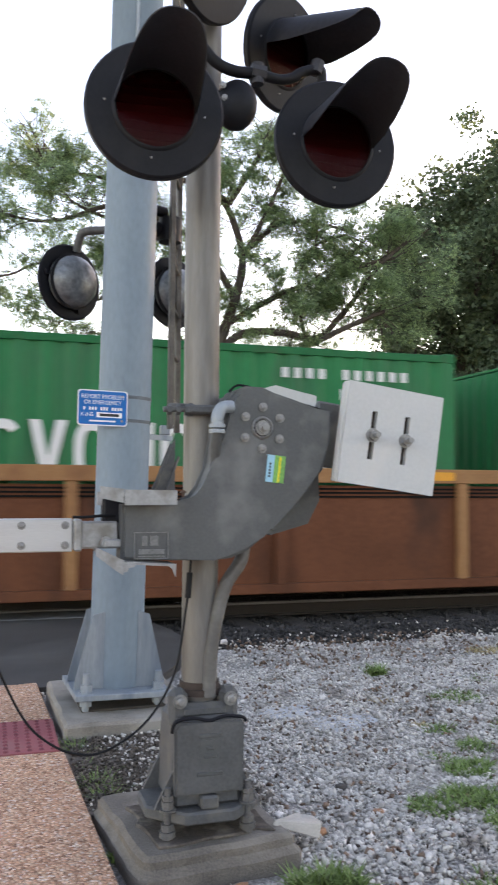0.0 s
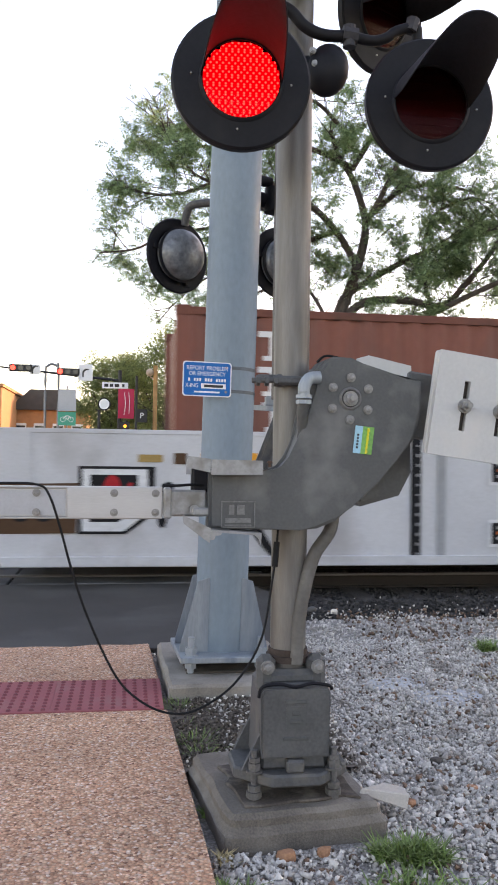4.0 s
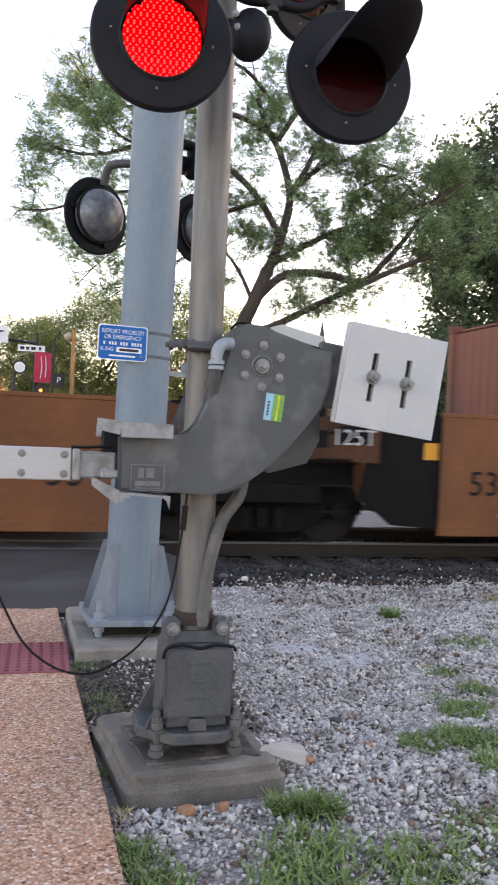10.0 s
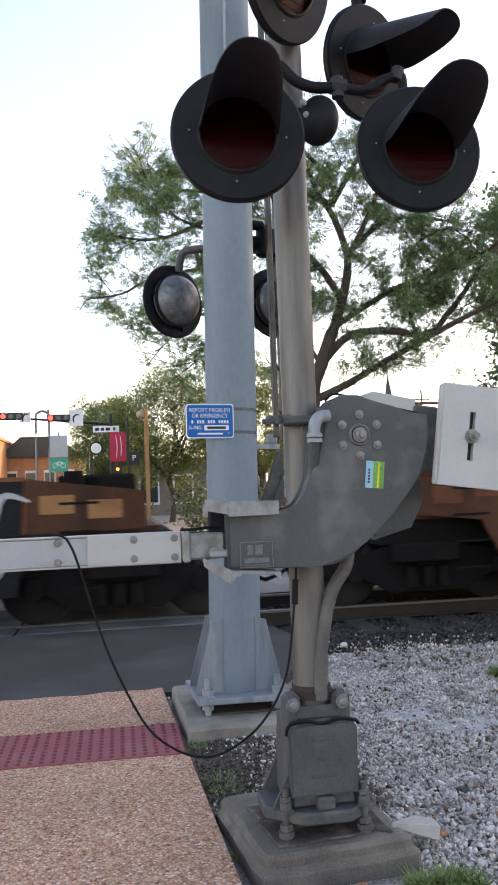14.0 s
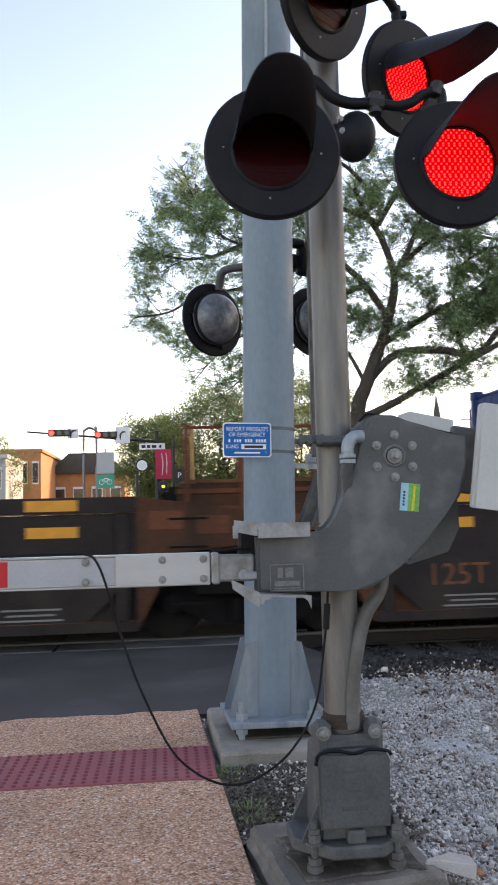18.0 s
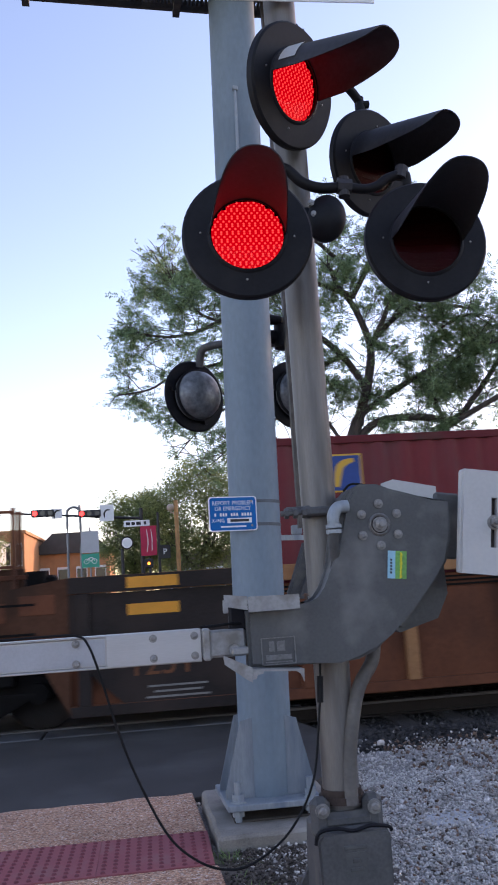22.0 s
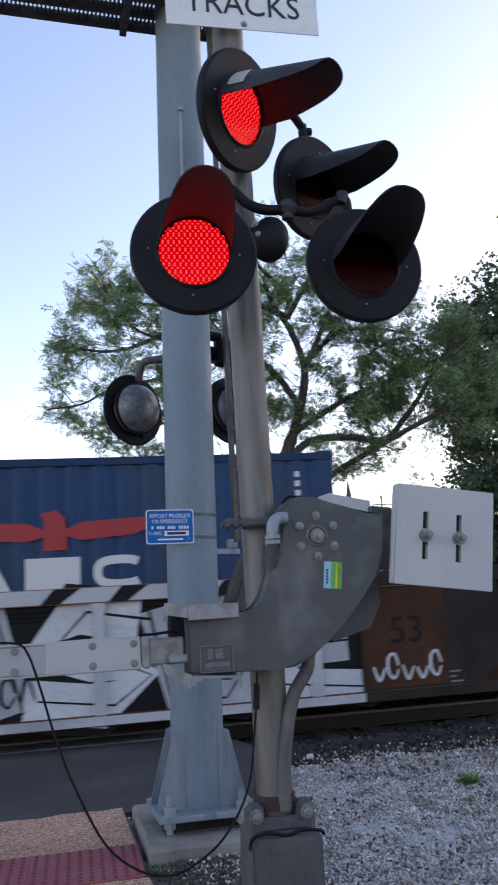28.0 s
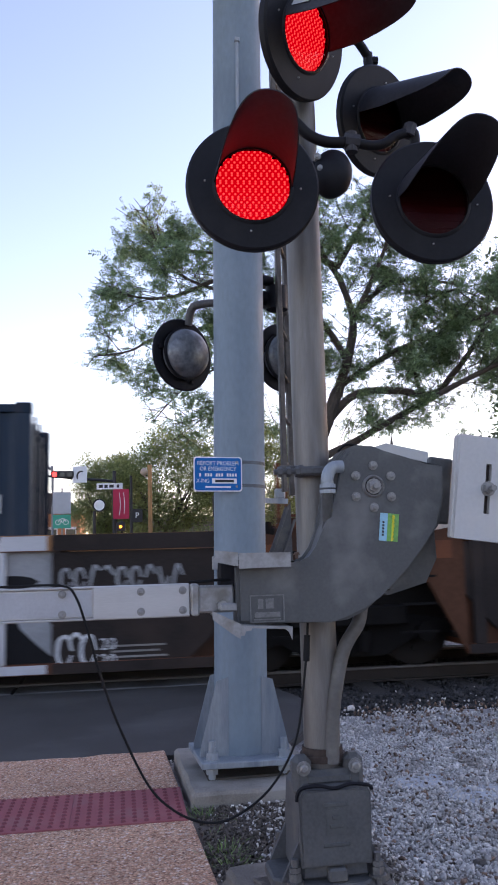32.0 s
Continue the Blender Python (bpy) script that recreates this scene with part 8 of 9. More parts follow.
# ------------------------------------------------------------------ trees


def leaves(name, centres, n_each, spread, size, material, parent, seed, droop=0.3, slim=0.32):
    """Many small leaves round the twig ends, as one object."""
    g = np.random.default_rng(seed)
    c = np.repeat(np.array(centres, float), n_each, 0)
    n = len(c)
    p = c + g.normal(size=(n, 3)) * np.array(spread)
    az, el, roll = g.uniform(0, 2 * np.pi, n), g.normal(-droop, 0.5, n), g.uniform(-1.2, 1.2, n)
    d = np.stack([np.cos(az) * np.cos(el), np.sin(az) * np.cos(el), np.sin(el)], 1)
    s = np.cross(d, [0, 0, 1.0])
    s /= np.linalg.norm(s, axis=1)[:, None] + 1e-9
    u = np.cross(s, d)
    s = s * np.cos(roll)[:, None] + u * np.sin(roll)[:, None]
    ln = size * g.uniform(0.6, 1.4, n)
    w = ln * slim
    v = np.stack([p, p + d * (ln * 0.5)[:, None] + s * w[:, None], p + d * ln[:, None], p + d * (ln * 0.5)[:, None] - s * w[:, None]], 1).reshape(-1, 3)
    me = bpy.data.meshes.new(name)
    me.vertices.add(4 * n)
    me.vertices.foreach_set("co", v.reshape(-1).astype(np.float32))
    me.loops.add(4 * n)
    me.loops.foreach_set("vertex_index", np.arange(4 * n, dtype=np.int32))
    me.polygons.add(n)
    me.polygons.foreach_set("loop_start", np.arange(0, 4 * n, 4, dtype=np.int32))
    me.update(calc_edges=True)
    me.materials.append(material)
    ob = new(name, me)
    ob.parent = parent
    return ob


def outline_z(x):
    """Height of the locust crown's uneven top over x."""
    return float(np.interp(x, (-1.2, -0.3, 0.2, 0.7, 1.6, 3.0, 4.6, 5.6, 7.8, 9.0, 9.8), (5.6, 7.2, 9.1, 9.5, 9.2, 9.4, 9.9, 10.1, 10.0, 8.7, 8.0)))


def inside_crown(p):
    """Whether a twig stays within the locust crown's outline."""
    side = float(np.interp(p.z, (5.4, 5.9, 7.0, 7.7, 9.1, 9.6), (0.0, -0.66, -0.40, -0.25, 0.12, 0.45)))
    return p.z < outline_z(p.x) and p.x > side and not (p.x < 3.6 and p.z < np.interp(p.x, (-0.6, 0.2, 0.9, 2.4), (5.7, 5.6, 4.0, 3.4)))


def in_gap(p):
    """Gaps between the locust crown's layered boughs."""
    return noise.noise(p * 1.5 + Vector((3, 0, 5))) < -0.28 or noise.noise(p * 2.8 + Vector((9, 0, 0))) < -0.30


def sprays(name, tips, n_each, material, parent, seed, length=(0.10, 0.26), pairs=6, leaflet=0.066):
    """Feathery compound leaves: at each twig end a few thin stalks with leaflets in pairs, as one object."""
    g = np.random.default_rng(seed)
    c = np.repeat(np.array(tips, float), n_each, 0)
    n = len(c)
    p = c + g.normal(size=(n, 3)) * (0.09, 0.09, 0.07)
    az, el = g.uniform(0, 2 * np.pi, n), g.normal(-0.15, 0.55, n)
    d = np.stack([np.cos(az) * np.cos(el), np.sin(az) * np.cos(el), np.sin(el)], 1)
    s = np.cross(d, [0, 0, 1.0])
    s /= np.linalg.norm(s, axis=1)[:, None] + 1e-9
    u = np.cross(s, d)
    roll = g.normal(0, 0.5, n)
    s = s * np.cos(roll)[:, None] + u * np.sin(roll)[:, None]
    ln = g.uniform(*length, n)
    quads = []
    for k in range(pairs):
        f = (k + 0.8) / pairs
        o = p + d * (ln * f)[:, None] - np.array([0, 0, 1.0]) * (0.10 * ln * f * f)[:, None]
        for sgn in (-1, 1):
            out = s * sgn * 0.85 + d * 0.45 + g.normal(size=(n, 3)) * 0.18
            size = leaflet * g.uniform(0.75, 1.25, n) * (1.0 - 0.35 * abs(f - 0.5))
            q = d * (size * 0.24)[:, None]
            m = o + out * (size * 0.5)[:, None]
            quads.append(np.stack([o, m + q, o + out * size[:, None], m - q], 1))
    v = np.concatenate(quads).reshape(-1, 3)
    n = len(v) // 4
    me = bpy.data.meshes.new(name)
    me.vertices.add(4 * n)
    me.vertices.foreach_set("co", v.reshape(-1).astype(np.float32))
    me.loops.add(4 * n)
    me.loops.foreach_set("vertex_index", np.arange(4 * n, dtype=np.int32))
    me.polygons.add(n)
    me.polygons.foreach_set("loop_start", np.arange(0, 4 * n, 4, dtype=np.int32))
    me.update(calc_edges=True)
    me.materials.append(material)
    ob = new(name, me)
    ob.parent = parent
    return ob


def grow(bm, g, p, d, length, r, depth, tips, bend=0.35, up=0.12, cap=False):
    """A limb that bends and forks into ever thinner twigs; collects places for leaves."""
    pts = [p.copy()]
    for k in range(4):
        d = (d + Vector((g.uniform(-bend, bend), g.uniform(-bend, bend), g.uniform(-bend, bend) * 0.7 + up * 0.4)) * 0.5).normalized()
        p = p + d * length / 4
        pts.append(p.copy())
        if cap and (not inside_crown(p) or (depth < 2 and in_gap(p))):
            break
        if depth <= 1:
            tips.append(tuple(p))
    if len(pts) < 3:
        return
    tube(bm, pts, r, 5 if r < 0.05 else 8, r * 0.6)
    if depth > 0:
        for k in range(g.choice((2, 3, 3))):
            q = pts[min(len(pts) - 1, g.choice((2, 3, 4, 4)))]
            nd = (d + Vector((g.uniform(-1, 1), g.uniform(-1, 1), g.uniform(-0.55, 0.7))) * 0.85).normalized()
            grow(bm, g, q, nd, length * g.uniform(0.55, 0.8), r * 0.55, depth - 1, tips, bend, up, cap)


def limbs_tree(name, limbs, y, seed, label, leaf, n_each, twig):
    """A tree whose main limbs follow given lines (x, z); twigs and leaves grow from them."""
    g = random.Random(seed)
    base = empty(name, pose(0, 0, 0))
    bm = B()
    tips = []
    for pts, r, ra, depth_off in limbs:
        c = []
        for k, (x, z) in enumerate(pts):
            c.append(Vector((x, y + depth_off * k / max(1, len(pts) - 1) + g.uniform(-0.1, 0.1), z)))
        cc = curve(c, 5)
        tube(bm, cc, r * 0.86, 10, ra * 0.86)
        for k in range(3, len(cc), 1):
            if ra < 0.075:
                for _ in range(2 if k % 2 else 1):
                    d = (cc[min(k + 1, len(cc) - 1)] - cc[k - 1]).normalized()
                    nd = (d * 0.5 + Vector((g.uniform(-1, 1), g.uniform(-1, 1), g.uniform(-0.5, 0.9)))).normalized()
                    grow(bm, g, cc[k], nd, twig * g.uniform(0.6, 1.3), 0.011, 2, tips, 0.4, 0.03, True)
    part("trunk", bm, BARK, base, "dark branching trunk and limbs")
    tips = [p for k, p in enumerate(tips) if not in_gap(Vector(p))]
    sprays("crown", tips, n_each, leaf, base, seed)
    return tagged(base, label, "tree")


limbs_tree("locust_tree", [
    ([(4.45, -0.34), (4.42, 1.85), (4.46, 3.55), (4.64, 4.15), (4.97, 4.95)], 0.23, 0.16, 0.0),
    ([(4.97, 4.93), (5.28, 5.85), (5.44, 6.70), (5.16, 7.6), (4.85, 8.2), (4.62, 8.8)], 0.14, 0.05, 0.3),
    ([(5.43, 6.68), (5.83, 7.42), (6.13, 8.13), (6.44, 8.94)], 0.09, 0.03, -0.3),
    ([(5.05, 5.08), (5.96, 5.64), (6.6, 5.97), (7.3, 6.22), (8.45, 6.68), (9.0, 6.8)], 0.09, 0.035, -0.5),
    ([(4.64, 4.15), (4.33, 4.9), (3.9, 5.5), (3.3, 6.0)], 0.06, 0.02, 0.5),
    ([(2.4, 7.2), (1.55, 7.55), (1.21, 8.03), (0.92, 8.47), (0.73, 9.02), (0.6, 9.4)], 0.045, 0.012, 0.4),
    ([(4.70, 4.25), (5.37, 4.86), (6.25, 4.92), (7.15, 4.84), (7.6, 5.27), (8.04, 5.81), (8.61, 6.6), (9.3, 7.2)], 0.12, 0.045, -0.6),
    ([(4.48, 3.40), (5.2, 3.72), (5.88, 4.10), (7.13, 4.76), (7.98, 5.18), (8.6, 5.45)], 0.11, 0.05, -0.9),
    ([(5.28, 5.59), (4.67, 6.44), (3.75, 7.1), (2.47, 7.4), (1.6, 7.09), (1.16, 6.87), (0.64, 6.82), (-0.1, 6.92)], 0.10, 0.02, -0.8),
    ([(5.11, 7.9), (3.98, 8.35), (2.45, 8.3), (1.2, 8.45), (0.6, 9.0)], 0.08, 0.025, 0.8),
    ([(5.44, 6.76), (6.4, 7.6), (7.5, 7.85), (8.7, 7.8)], 0.08, 0.03, 1.0),
    ([(5.11, 7.9), (5.85, 9.15), (5.9, 9.4), (6.0, 9.7)], 0.08, 0.03, 0.0),
    ([(4.67, 6.44), (3.5, 6.1), (2.25, 6.5), (0.9, 6.3), (0.3, 6.07), (-0.5, 5.98)], 0.07, 0.018, 1.2),
    ([(3.3, 6.0), (2.5, 5.6), (1.7, 5.2), (1.15, 4.7), (0.8, 4.3)], 0.04, 0.012, 0.3),
    ([(3.9, 5.5), (3.0, 5.0), (2.3, 4.5), (1.6, 4.2)], 0.035, 0.012, -0.4),
    ([(4.76, 8.9), (4.2, 9.2), (3.5, 9.3), (2.9, 9.1)], 0.06, 0.025, -0.5),
    ([(7.0, 4.81), (6.7, 5.8), (6.97, 6.9), (7.8, 7.3)], 0.06, 0.025, -0.3),
], 18.0, 7, "honey locust tree with fine light foliage and spreading limbs", LEAF_LOCUST, 3, 0.85)


def round_tree(name, x, y, z0, h, rad, seed, label, leaf, n_tips, n_each, size, trunk_r=0.25):
    """A leafy tree: trunk, limbs, and an uneven crown of leaf clumps with gaps."""
    g = random.Random(seed)
    base = empty(name, pose(x, y, z0))
    bm = B()
    tips = []
    fork = h * 0.3
    tube(bm, curve([(0, 0, 0), (g.uniform(-.15, .15), 0, fork * 0.5), (g.uniform(-.2, .2), 0, fork)], 4), trunk_r, 10, trunk_r * 0.7)
    for k in range(7):
        aa = 2 * math.pi * k / 7 + g.uniform(-0.3, 0.3)
        d = Vector((math.cos(aa) * 0.8, math.sin(aa) * 0.8, g.uniform(0.5, 1.4))).normalized()
        grow(bm, g, Vector((0, 0, fork * g.uniform(0.8, 1.1))), d, (h - fork) * g.uniform(0.28, 0.36), trunk_r * 0.5, 2, [], 0.3, 0.2)
    part("trunk", bm, BARK, base)
    while len(tips) < n_tips:
        v = Vector((g.uniform(-1, 1), g.uniform(-1, 1), g.uniform(-1, 1)))
        q = v.length
        if q > 1 or q < 0.35:
            continue
        lump = 0.78 + 0.42 * noise.noise(v.normalized() * 2.3 + Vector((seed * 3.1, 0, 0)))
        if q > lump or noise.noise(v * 3.2 + Vector((0, seed * 1.7, 0))) < -0.18:
            continue
        tips.append((v.x * rad, v.y * rad, h * 0.60 + v.z * h * 0.46))
    leaves("crown", tips, n_each, (0.24, 0.24, 0.15), size, leaf, base, seed)
    return tagged(base, label, "tree")


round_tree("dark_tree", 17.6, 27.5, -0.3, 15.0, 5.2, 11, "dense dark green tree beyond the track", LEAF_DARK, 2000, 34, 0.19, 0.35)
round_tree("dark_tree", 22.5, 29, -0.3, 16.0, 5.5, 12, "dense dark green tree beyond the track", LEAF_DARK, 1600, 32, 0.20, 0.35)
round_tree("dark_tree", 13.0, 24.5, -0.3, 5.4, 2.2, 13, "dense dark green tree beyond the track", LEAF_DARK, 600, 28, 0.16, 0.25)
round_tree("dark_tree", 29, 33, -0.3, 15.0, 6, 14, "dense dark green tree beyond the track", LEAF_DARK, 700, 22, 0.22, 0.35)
# added belt of trees out of view, blocking direct sun from the right
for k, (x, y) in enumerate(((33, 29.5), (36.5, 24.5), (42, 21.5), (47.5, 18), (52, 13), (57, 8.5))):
    round_tree("dark_tree", x, y, -0.3, 17.5, 6, 20 + k, "unseen dark green tree added to block the low sun", LEAF_DARK, 1700, 24, 0.26, 0.35)
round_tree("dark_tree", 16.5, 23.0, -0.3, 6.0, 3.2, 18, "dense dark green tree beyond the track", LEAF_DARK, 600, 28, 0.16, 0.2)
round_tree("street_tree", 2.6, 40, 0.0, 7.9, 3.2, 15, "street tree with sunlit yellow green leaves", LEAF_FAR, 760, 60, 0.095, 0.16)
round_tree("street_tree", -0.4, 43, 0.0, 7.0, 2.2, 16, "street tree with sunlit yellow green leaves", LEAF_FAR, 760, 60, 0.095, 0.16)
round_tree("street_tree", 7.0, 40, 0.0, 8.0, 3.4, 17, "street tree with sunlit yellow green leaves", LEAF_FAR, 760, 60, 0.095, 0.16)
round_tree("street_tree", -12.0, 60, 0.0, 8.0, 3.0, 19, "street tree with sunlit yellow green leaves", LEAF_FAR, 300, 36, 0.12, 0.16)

# ------------------------------------------------------------------ street beyond the railway
POST = mat("black street furniture paint", (0.02, 0.02, 0.022), 0.5, 0.2, 0.2, 6, 60, 0.05)
CONC_POST = mat("grey steel street pole", (0.22, 0.23, 0.24), 0.5, 0.4, 0.15, 4, 60, 0.05)
# brick colour raised to carry the glow of the evening sun
BRICK = mat("sunlit orange brown brick", (0.46, 0.22, 0.10), 0.85, 0, 0.2, 2, 30, 0.2)
STUCCO = mat("pale painted wall", (0.50, 0.50, 0.50), 0.85, 0, 0.1, 1, 30, 0.1)
STUCCO_B = mat("pale blue grey wall", (0.36, 0.42, 0.47), 0.85, 0, 0.1, 1, 30, 0.1)
ROOF_D = mat("dark roof", (0.07, 0.065, 0.06), 0.85, 0, 0.2, 2, 30, 0.2)
GLASS_D = mat("dark window glass", (0.03, 0.035, 0.04), 0.12, 0, 0.1, 2, 30, 0)
BANNER = mat("crimson banner cloth", (0.52, 0.03, 0.075), 0.8, 0, 0.1, 5, 60, 0.1)
SIGN_GREEN = mat("green sign sheeting", (0.01, 0.33, 0.22), 0.45, 0, 0.06, 5, 60, 0)
SIGN_BACK = mat("bare sign back", (0.40, 0.42, 0.45), 0.5, 0.3, 0.08, 5, 60, 0)
RED_ON = glow("lit red traffic light", (1.0, 0.03, 0.02), 3.0)
AMBER_ON = glow("lit amber hand signal", (1.0, 0.25, 0.02), 2.5)


def house(name, x, y, w, d, h, wall, label, gable=0.0, storeys=1, cols=4, awning=None):
    """A street building: walls, roof, and windows let into the front, which faces -y."""
    hs = tagged(empty(name, pose(x, y, 0)), label, "building")
    bm = B()
    box(bm, (0, d / 2, h / 2), (w, d, h))
    part("wall", bm, wall, hs)
    bm = B()
    if gable:
        prism(bm, [(-w / 2 - 0.3, h), (w / 2 + 0.3, h), (w / 4, h + gable), (-w / 4, h + gable)], -0.4, d + 0.4)
    else:
        box(bm, (0, d / 2, h + 0.12), (w + 0.3, d + 0.3, 0.25))
        for k in range(int(w / 0.8)):
            box(bm, (-w / 2 + 0.4 + 0.8 * k, -0.12, h - 0.15), (0.2, 0.2, 0.3))
    part("roof", bm, ROOF_D if gable else wall, hs)
    for s in range(storeys):
        for k in range(cols):
            zc = h * (s + 0.5) / storeys
            xw = -w / 2 + w * (k + 0.5) / cols
            bm = B()
            box(bm, (xw, -0.02, zc), (w / cols * 0.6, 0.06, h / storeys * 0.55))
            win = part("window", bm, SIGN_WHITE, hs)
            bm = B()
            box(bm, (xw, -0.06, zc), (w / cols * 0.5, 0.03, h / storeys * 0.47))
            part("pane", bm, GLASS_D, win)
    if awning:
        bm = B()
        prism(bm, [(-w / 2, h * 0.42), (w / 2, h * 0.42), (w / 2, h * 0.56), (-w / 2, h * 0.56)], -1.2, -0.06)
        part("awning", bm, awning, hs)
    return hs


house("shop_building", -12.6, 58, 4.0, 7, 5.5, STUCCO, "pale flat roofed shop building", 0, 2, 3)
house("shop_building", -11.1, 66, 3.4, 12, 6.5, BRICK, "orange brick shop building in evening light", 0, 2, 4)
house("shop_building", -10.2, 84, 2.6, 10, 6.0, STUCCO_B, "narrow pale blue grey shop building", 0, 2, 2)
house("shop_building", -17.0, 52, 4.5, 12, 5.4, STUCCO, "pale flat roofed shop building", 0, 2, 3)
house("shop_building", -22.5, 50, 6.0, 12, 6.6, BRICK, "orange brick shop building in evening light", 0, 2, 4)
house("depot_building", -6.6, 75, 6.5, 12, 5.2, BRICK, "low building with a dark hipped roof", 1.8, 1, 4)
# dark wall colour holds the shade of the distant background
house("shop_building", 5.5, 55, 9.0, 8, 3.6, mat("shaded brown wall", (0.20, 0.16, 0.14), 0.85, 0, 0.2, 1, 30, 0.1), "low building behind the street trees, coloured as shaded background", 0, 1, 4)
house("shop_building", 15.5, 52, 9.0, 8, 5.6, STUCCO, "pale building behind the trees", 1.2, 1, 4)
house("shop_building", 27, 46, 12.0, 8, 4.0, STUCCO, "pale building behind the trees", 1.4, 1, 5)
# church steeple far off
steeple = tagged(empty("church_steeple", pose(41.0, 120, 0)), "slender grey church steeple far away", "steeple")
bm = B()
box(bm, (0, 0, 5.5), (2.6, 2.6, 11))
part("tower", bm, STUCCO, steeple)
bm = B()
cyl(bm, (0, 0, 11), (0, 0, 18.5), 1.25, 0.03, 8)
part("spire", bm, ROOF_D, steeple)
utility = tagged(empty("utility_pole", pose(38.5, 100, 0)), "wooden utility pole with a cross arm", "utility pole")
bm = B()
cyl(bm, (0, 0, 0), (0, 0, 13.5), 0.16, 0.11, 10)
part("post", bm, BARK, utility)
bm = B()
box(bm, (0, 0, 12.3), (2.6, 0.12, 0.14))
part("cross_arm", bm, BARK, utility)

# traffic signals on a mast arm
sig = tagged(empty("traffic_signal", pose(-0.15, 36, 0)), "traffic signal mast arm with red lights showing", "traffic signal")
bm = B()
cyl(bm, (0, 0, 0), (0, 0, 5.0), 0.10, 0.08, 14)
part("post", bm, POST, sig)
bm = B()
cyl(bm, (0, 0, 4.55), (-5.5, 0, 5.05), 0.06, 0.035, 12)
part("mast_arm", bm, POST, sig)
for x, z in ((-4.35, 4.97), (-2.4, 4.86)):
    bm = B()
    box(bm, (x + 0.22, -0.1, z), (0.95, 0.20, 0.30), None, 0.03)
    head = part("signal_head", bm, POST, sig, "horizontal three lamp signal head")
    for k in range(3):
        bm = B()
        cyl(bm, (x - 0.10 + 0.32 * k, -0.20, z), (x - 0.10 + 0.32 * k, -0.215, z), 0.105, seg=18)
        part("signal_lens", bm, RED_ON if k == 0 else GLASS_D, head, "lit red lens" if k == 0 else "dark lens")
for x, z, w, h in ((-3.55, 4.93, 0.45, 0.42), (-1.45, 4.85, 0.60, 0.70)):
    bm = B()
    box(bm, (x, -0.12, z), (w, 0.02, h), None, 0.01)
    plate = part("lane_sign", bm, SIGN_WHITE, sig, "white lane sign with a black arrow")
    bm = B()
    ribbon(bm, [(x - 0.1, z - 0.2), (x - 0.1, z), (x, z + 0.12), (x + 0.14, z + 0.12)], 0.08, 0.07, -0.134)
    part("arrow", bm, SIGN_BLACK, plate)
bm = B()
box(bm, (-0.20, -0.14, 4.33), (1.10, 0.02, 0.26), None, 0.005)
name_sign = part("street_name_sign", bm, SIGN_WHITE, sig, "white street name sign with dark bars")
bm = B()
for k, w in enumerate((0.22, 0.18, 0.24, 0.12)):
    box(bm, (-0.57 + (0, 0.22, 0.45, 0.72)[k], -0.153, 4.33), (w * 0.8, 0.004, 0.13))
part("painted_writing", bm, SIGN_BLACK, name_sign)

bike = tagged(empty("bicycle_sign", pose(-2.28, 35, 0)), "square sign back above a green bicycle sign on a post", "road sign")
bm = B()
cyl(bm, (0, 0, 0), (0, 0, 4.2), 0.035, seg=10)
part("post", bm, CONC_POST, bike)
bm = B()
box(bm, (0, -0.05, 3.60), (0.72, 0.012, 0.90), None, 0.004)
part("sign_back", bm, SIGN_BACK, bike)
bm = B()
box(bm, (0, -0.065, 2.83), (0.72, 0.012, 0.56), None, 0.004)
gs = part("green_sign", bm, SIGN_GREEN, bike, "green bicycle route sign")
bm = B()
for s in (-1, 1):
    lathe(bm, [(0.09, -0.075), (0.11, -0.075)], 18, Matrix.Translation((s * 0.16, 0, 2.80)))
ribbon(bm, [(-0.16, 2.80), (-0.06, 2.93), (0.1, 2.93), (0.16, 2.80)], 0.03, 0.03, -0.075)
ribbon(bm, [(-0.06, 2.93), (0.02, 2.80), (0.1, 2.93)], 0.03, 0.03, -0.076)
part("bicycle_symbol", bm, SIGN_WHITE, gs)

ban = tagged(empty("banner_post", pose(0.55, 35.2, 0)), "lamp post with a crimson banner and parking sign", "lamp post")
bm = B()
cyl(bm, (0, 0, 0), (0, 0, 4.7), 0.07, 0.05, 12)
cyl(bm, (0, 0, 0), (0, 0, 0.5), 0.13, 0.09, 12)
part("post", bm, POST, ban)
bm = B()
box(bm, (-0.42, 0.0, 3.52), (0.66, 0.012, 1.24))
cloth = part("banner", bm, BANNER, ban, "crimson banner")
bm = B()
ribbon(bm, [(-0.5, 3.05), (-0.45, 3.5), (-0.5, 4.0)], 0.03, 0.03, -0.02)
ribbon(bm, [(-0.3, 3.1), (-0.28, 3.6), (-0.32, 4.0)], 0.03, 0.03, -0.02)
part("banner_bars", bm, SIGN_WHITE, cloth)
bm = B()
box(bm, (0.24, -0.05, 3.02), (0.46, 0.015, 0.56), None, 0.01)
pk = part("parking_sign", bm, POST, ban, "black parking sign")
text_mesh("sign_lettering", "P", 0.34, SIGN_WHITE, pk, pose(0.24, -0.062, 3.02))
lone = tagged(empty("lamp_post", pose(1.35, 35.6, 0)), "tan sunlit lamp post with a round globe", "lamp post")
bm = B()
cyl(bm, (0, 0, -0.05), (0, 0, 5.2), 0.09, 0.09, 12)
part("post", bm, mat("sunlit timber", (0.40, 0.22, 0.09), 0.8, 0, 0.2, 4, 40, 0.1), lone)
bm = B()
bmesh.ops.create_icosphere(bm, subdivisions=2, radius=0.17, matrix=Matrix.Translation((-0.24, 0, 4.9)))
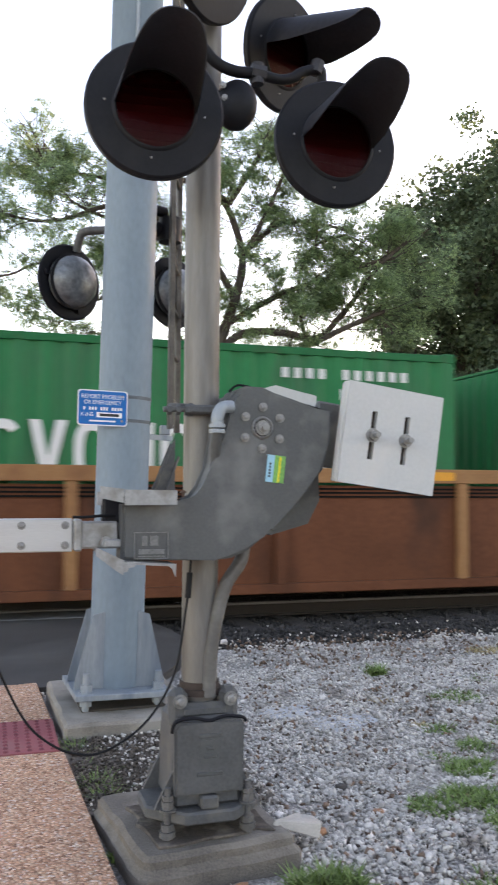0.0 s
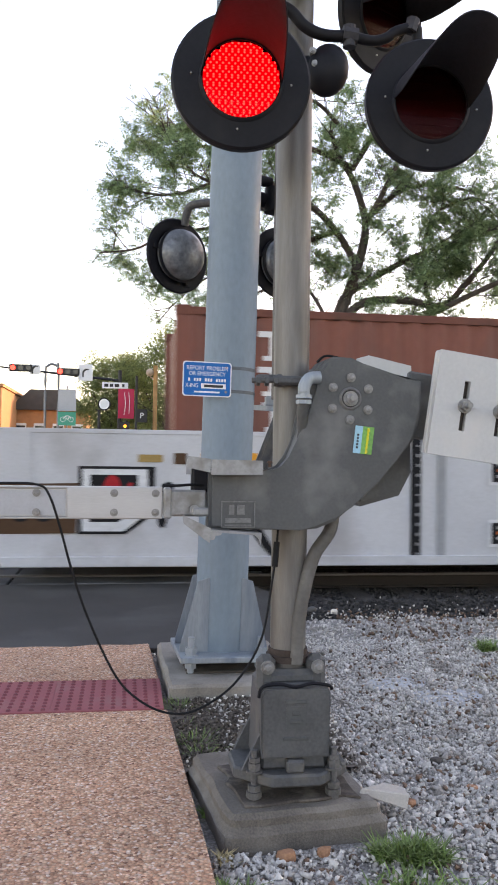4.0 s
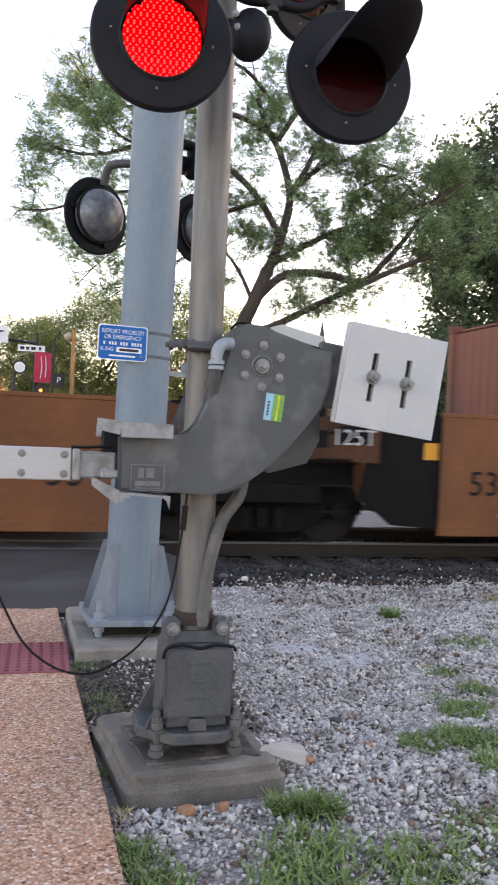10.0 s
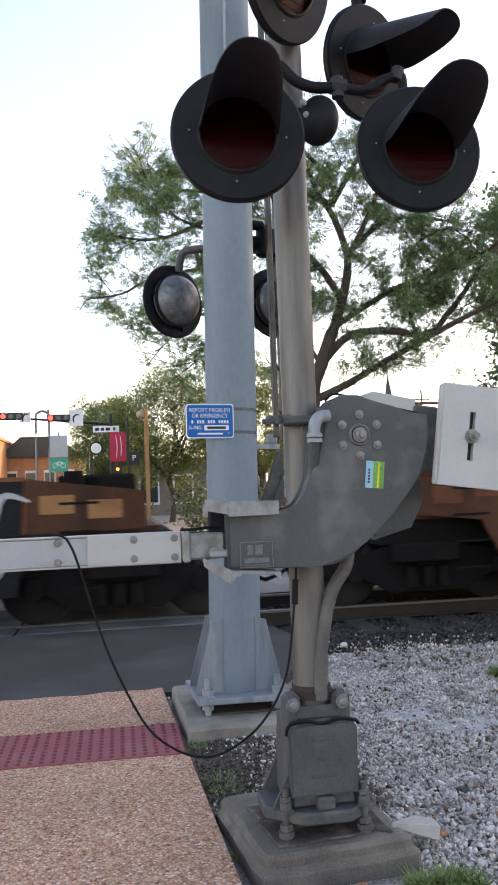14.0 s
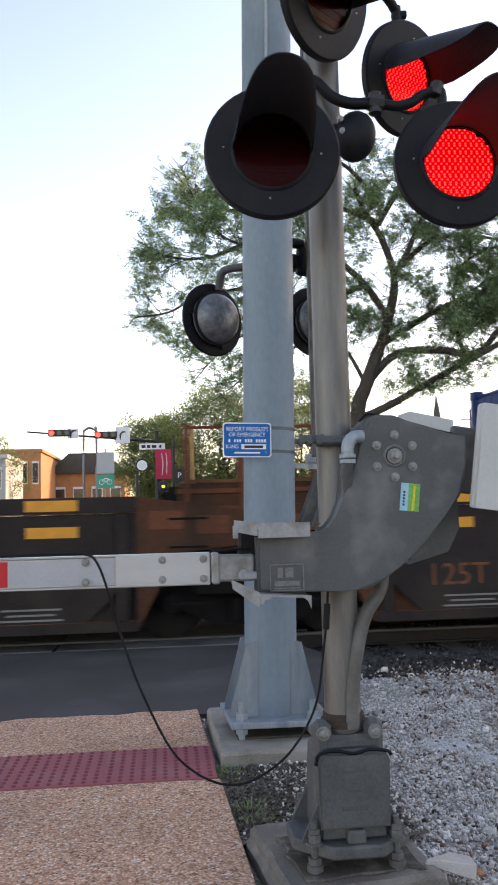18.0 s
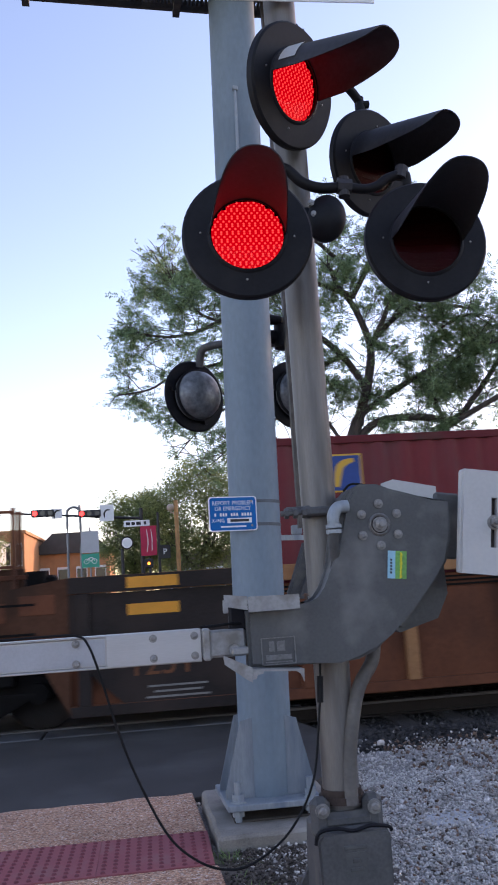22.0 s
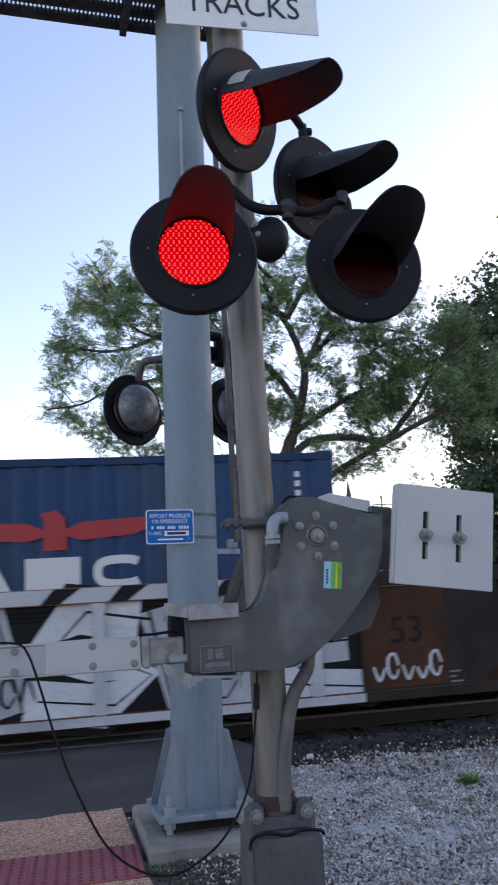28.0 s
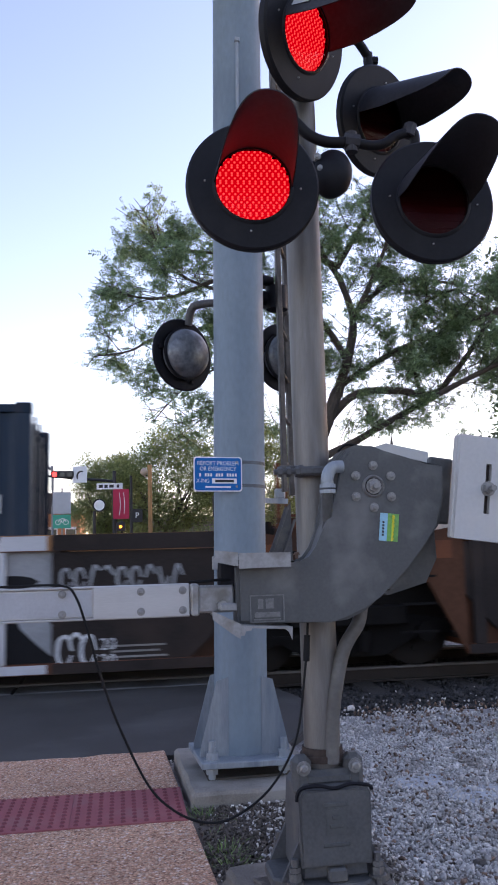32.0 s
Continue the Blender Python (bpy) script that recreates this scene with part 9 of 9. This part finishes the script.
cyl(bm, (-0.24, 0, 4.72), (0, 0, 4.6), 0.03, seg=8)
part("lamp_globe", bm, mat("dull lamp globe", (0.42, 0.33, 0.24), 0.5, 0, 0.1), lone, "dull tan lamp globe")

clock = tagged(empty("street_clock", pose(-0.95, 34.2, 0)), "black street clock post with a white dial", "clock")
bm = B()
cyl(bm, (0, 0, 0), (0, 0, 3.2), 0.07, 0.06, 12)
part("post", bm, POST, clock)
bm = B()
cyl(bm, (0.2, 0.06, 3.42), (0.2, -0.06, 3.42), 0.26, seg=28)
part("case", bm, POST, clock)
bm = B()
cyl(bm, (0.2, -0.06, 3.42), (0.2, -0.07, 3.42), 0.21, seg=28)
part("dial", bm, SIGN_WHITE, clock)
ped = tagged(empty("pedestrian_signal", pose(0.15, 34.6, 0)), "pedestrian signal with a lit amber hand", "pedestrian signal")
bm = B()
cyl(bm, (0, 0, 0), (0, 0, 2.8), 0.05, seg=10)
box(bm, (-0.05, -0.05, 2.55), (0.36, 0.2, 0.36), None, 0.02)
part("post", bm, POST, ped)
bm = B()
cyl(bm, (-0.05, -0.16, 2.55), (-0.05, -0.17, 2.55), 0.06, seg=14)
part("hand_light", bm, AMBER_ON, ped, "amber light")
sig2 = tagged(empty("side_signal", pose(4.55, 36, 0)), "black traffic signal seen from the side", "traffic signal")
bm = B()
cyl(bm, (0, 0, 0), (0, 0, 4.2), 0.07, seg=10)
box(bm, (-0.3, 0, 3.4), (0.34, 0.35, 0.95), None, 0.03)
box(bm, (-0.15, 0, 4.05), (0.5, 0.05, 0.05))
part("post", bm, POST, sig2)
# goose-neck pole, mast arm end and planting
goose = tagged(empty("goose_neck_pole", pose(-3.65, 40, 0)), "grey hooped steel pole", "pole")
bm = B()
tube(bm, curve([(0, 0, 0), (0, 0, 3.0), (0, 0, 5.2), (0.08, 0, 5.5), (0.3, 0, 5.6), (0.52, 0, 5.5), (0.60, 0, 5.2), (0.60, 0, 0)], 6), 0.06, 8)
part("pipe", bm, CONC_POST, goose)
sig3 = tagged(empty("traffic_signal", pose(-11.5, 38, 0)), "traffic signal on an arm over the street", "traffic signal")
bm = B()
cyl(bm, (0, 0, 0), (0, 0, 5.3), 0.1, seg=12)
cyl(bm, (0, 0, 5.0), (3.0, 0, 5.1), 0.05, seg=10)
part("post", bm, POST, sig3)
bm = B()
box(bm, (2.9, -0.1, 5.1), (1.2, 0.25, 0.36), None, 0.03)
part("signal_head", bm, POST, sig3)
bush_leaf = leaf_mat("shrub leaves", (0.11, 0.14, 0.06), 0.3)
g = random.Random(77)
for x, y, r, h in ((3.6, 28.5, 1.1, 2.0), (5.3, 29, 1.2, 1.5), (2.6, 27, 0.8, 1.8), (7.2, 28, 1.1, 1.0)):
    tips = [(x + g.gauss(0, r * 0.5), y + g.gauss(0, 0.5), abs(g.gauss(h * 0.5, h * 0.3))) for _ in range(120)]
    tagged(leaves("shrub", tips, 9, (0.12, 0.12, 0.1), 0.13, bush_leaf, None, int(x * 10)), "low green shrub in the street planting", "shrub")

# parked and waiting cars beyond the street


def car_far(x, y, yaw, paint, label):
    c = tagged(empty("car", pose(x, y, 0, 0, 0, yaw)), label, "car")
    bm = B()
    prism(bm, [(-2.2, 0.3), (2.2, 0.3), (2.25, 0.75), (1.4, 0.92), (-1.9, 0.98), (-2.25, 0.8)], -0.88, 0.88, 0.06)
    part("body", bm, paint, c)
    bm = B()
    prism(bm, [(-1.7, 0.97), (0.95, 0.94), (0.35, 1.42), (-1.2, 1.45)], -0.74, 0.74, 0.05)
    part("cabin", bm, GLASS_D, c)
    for wx in (-1.35, 1.4):
        for wy in (-0.8, 0.8):
            bm = B()
            cyl(bm, (wx, wy - 0.1, 0.33), (wx, wy + 0.1, 0.33), 0.33, seg=20)
            part("wheel", bm, POST, c)


car_far(8.5, 33, 0, mat("silver car paint", (0.45, 0.46, 0.48), 0.3, 0.4, 0.05), "silver car parked beyond the track")
car_far(13.8, 34, 0, mat("white car paint", (0.6, 0.6, 0.6), 0.3, 0.1, 0.05), "white car parked beyond the track")
car_far(-6.0, 52, 90, mat("red car paint", (0.3, 0.03, 0.03), 0.3, 0.1, 0.05), "red car waiting in the street")
car_far(-9.2, 47, 90, mat("dark car paint", (0.04, 0.05, 0.07), 0.3, 0.1, 0.05), "dark car waiting in the street")

# ------------------------------------------------------------------ movement


def travelled(t):
    """Metres that the train has run to the left at t seconds."""
    speeds = (6.13, 6.13, 5.91, 5.26, 5.40, 5.46, 5.38, 5.26, 5.31, 5.47, 5.60, 5.60, 5.46, 5.39, 5.55, 5.74, 5.89)
    s, k = 0.0, 0
    while t > 2 * (k + 1) and k < 15:
        s += speeds[k] + speeds[k + 1]
        k += 1
    u = t - 2 * k
    return s + speeds[k] * u + (speeds[k + 1] - speeds[k]) * u * u / 4


def motions():
    times = [0.5 * k for k in range(65)]
    for ob, x in rolling:
        walk(ob, [(t, pose(x - travelled(t), TRACK_Y, RAIL_Z)) for t in times])
    for wheel, q in wheelsets:
        walk(wheel, [(0.1 * k, pose(q, 0, 0.42, 0, -math.degrees(travelled(0.1 * k) / 0.42), 0)) for k in range(321)])
    for led, z, half in flashing:
        rows, lit = [(0.0, 178.0)], False
        k = -1
        while True:
            k += 1
            on, off = (0.03 + 1.209 * k, 0.665 + 1.209 * k) if half == 0 else (0.70 + 1.209 * k, 1.180 + 1.209 * k)
            if on > 31.9:
                break
            rows += ([(on - 0.03, 178.0)] if on > 0.04 else []) + [(on, 178.0), (on + 0.018, 92.0), (on + 0.036, 4.0), (on + 0.066, 4.0), (min(off, 31.97) - 0.03, 4.0), (min(off, 31.97), 4.0)]
            if off < 31.8:
                rows += [(off + 0.014, 92.0), (off + 0.028, 178.0), (off + 0.055, 178.0)]
        if rows[-1][0] < 32:
            rows.append((32.0, rows[-1][1]))
        walk(led, [(t, pose(0, 0.013, z, a_, 0, 0)) for t, a_ in rows])


motions()
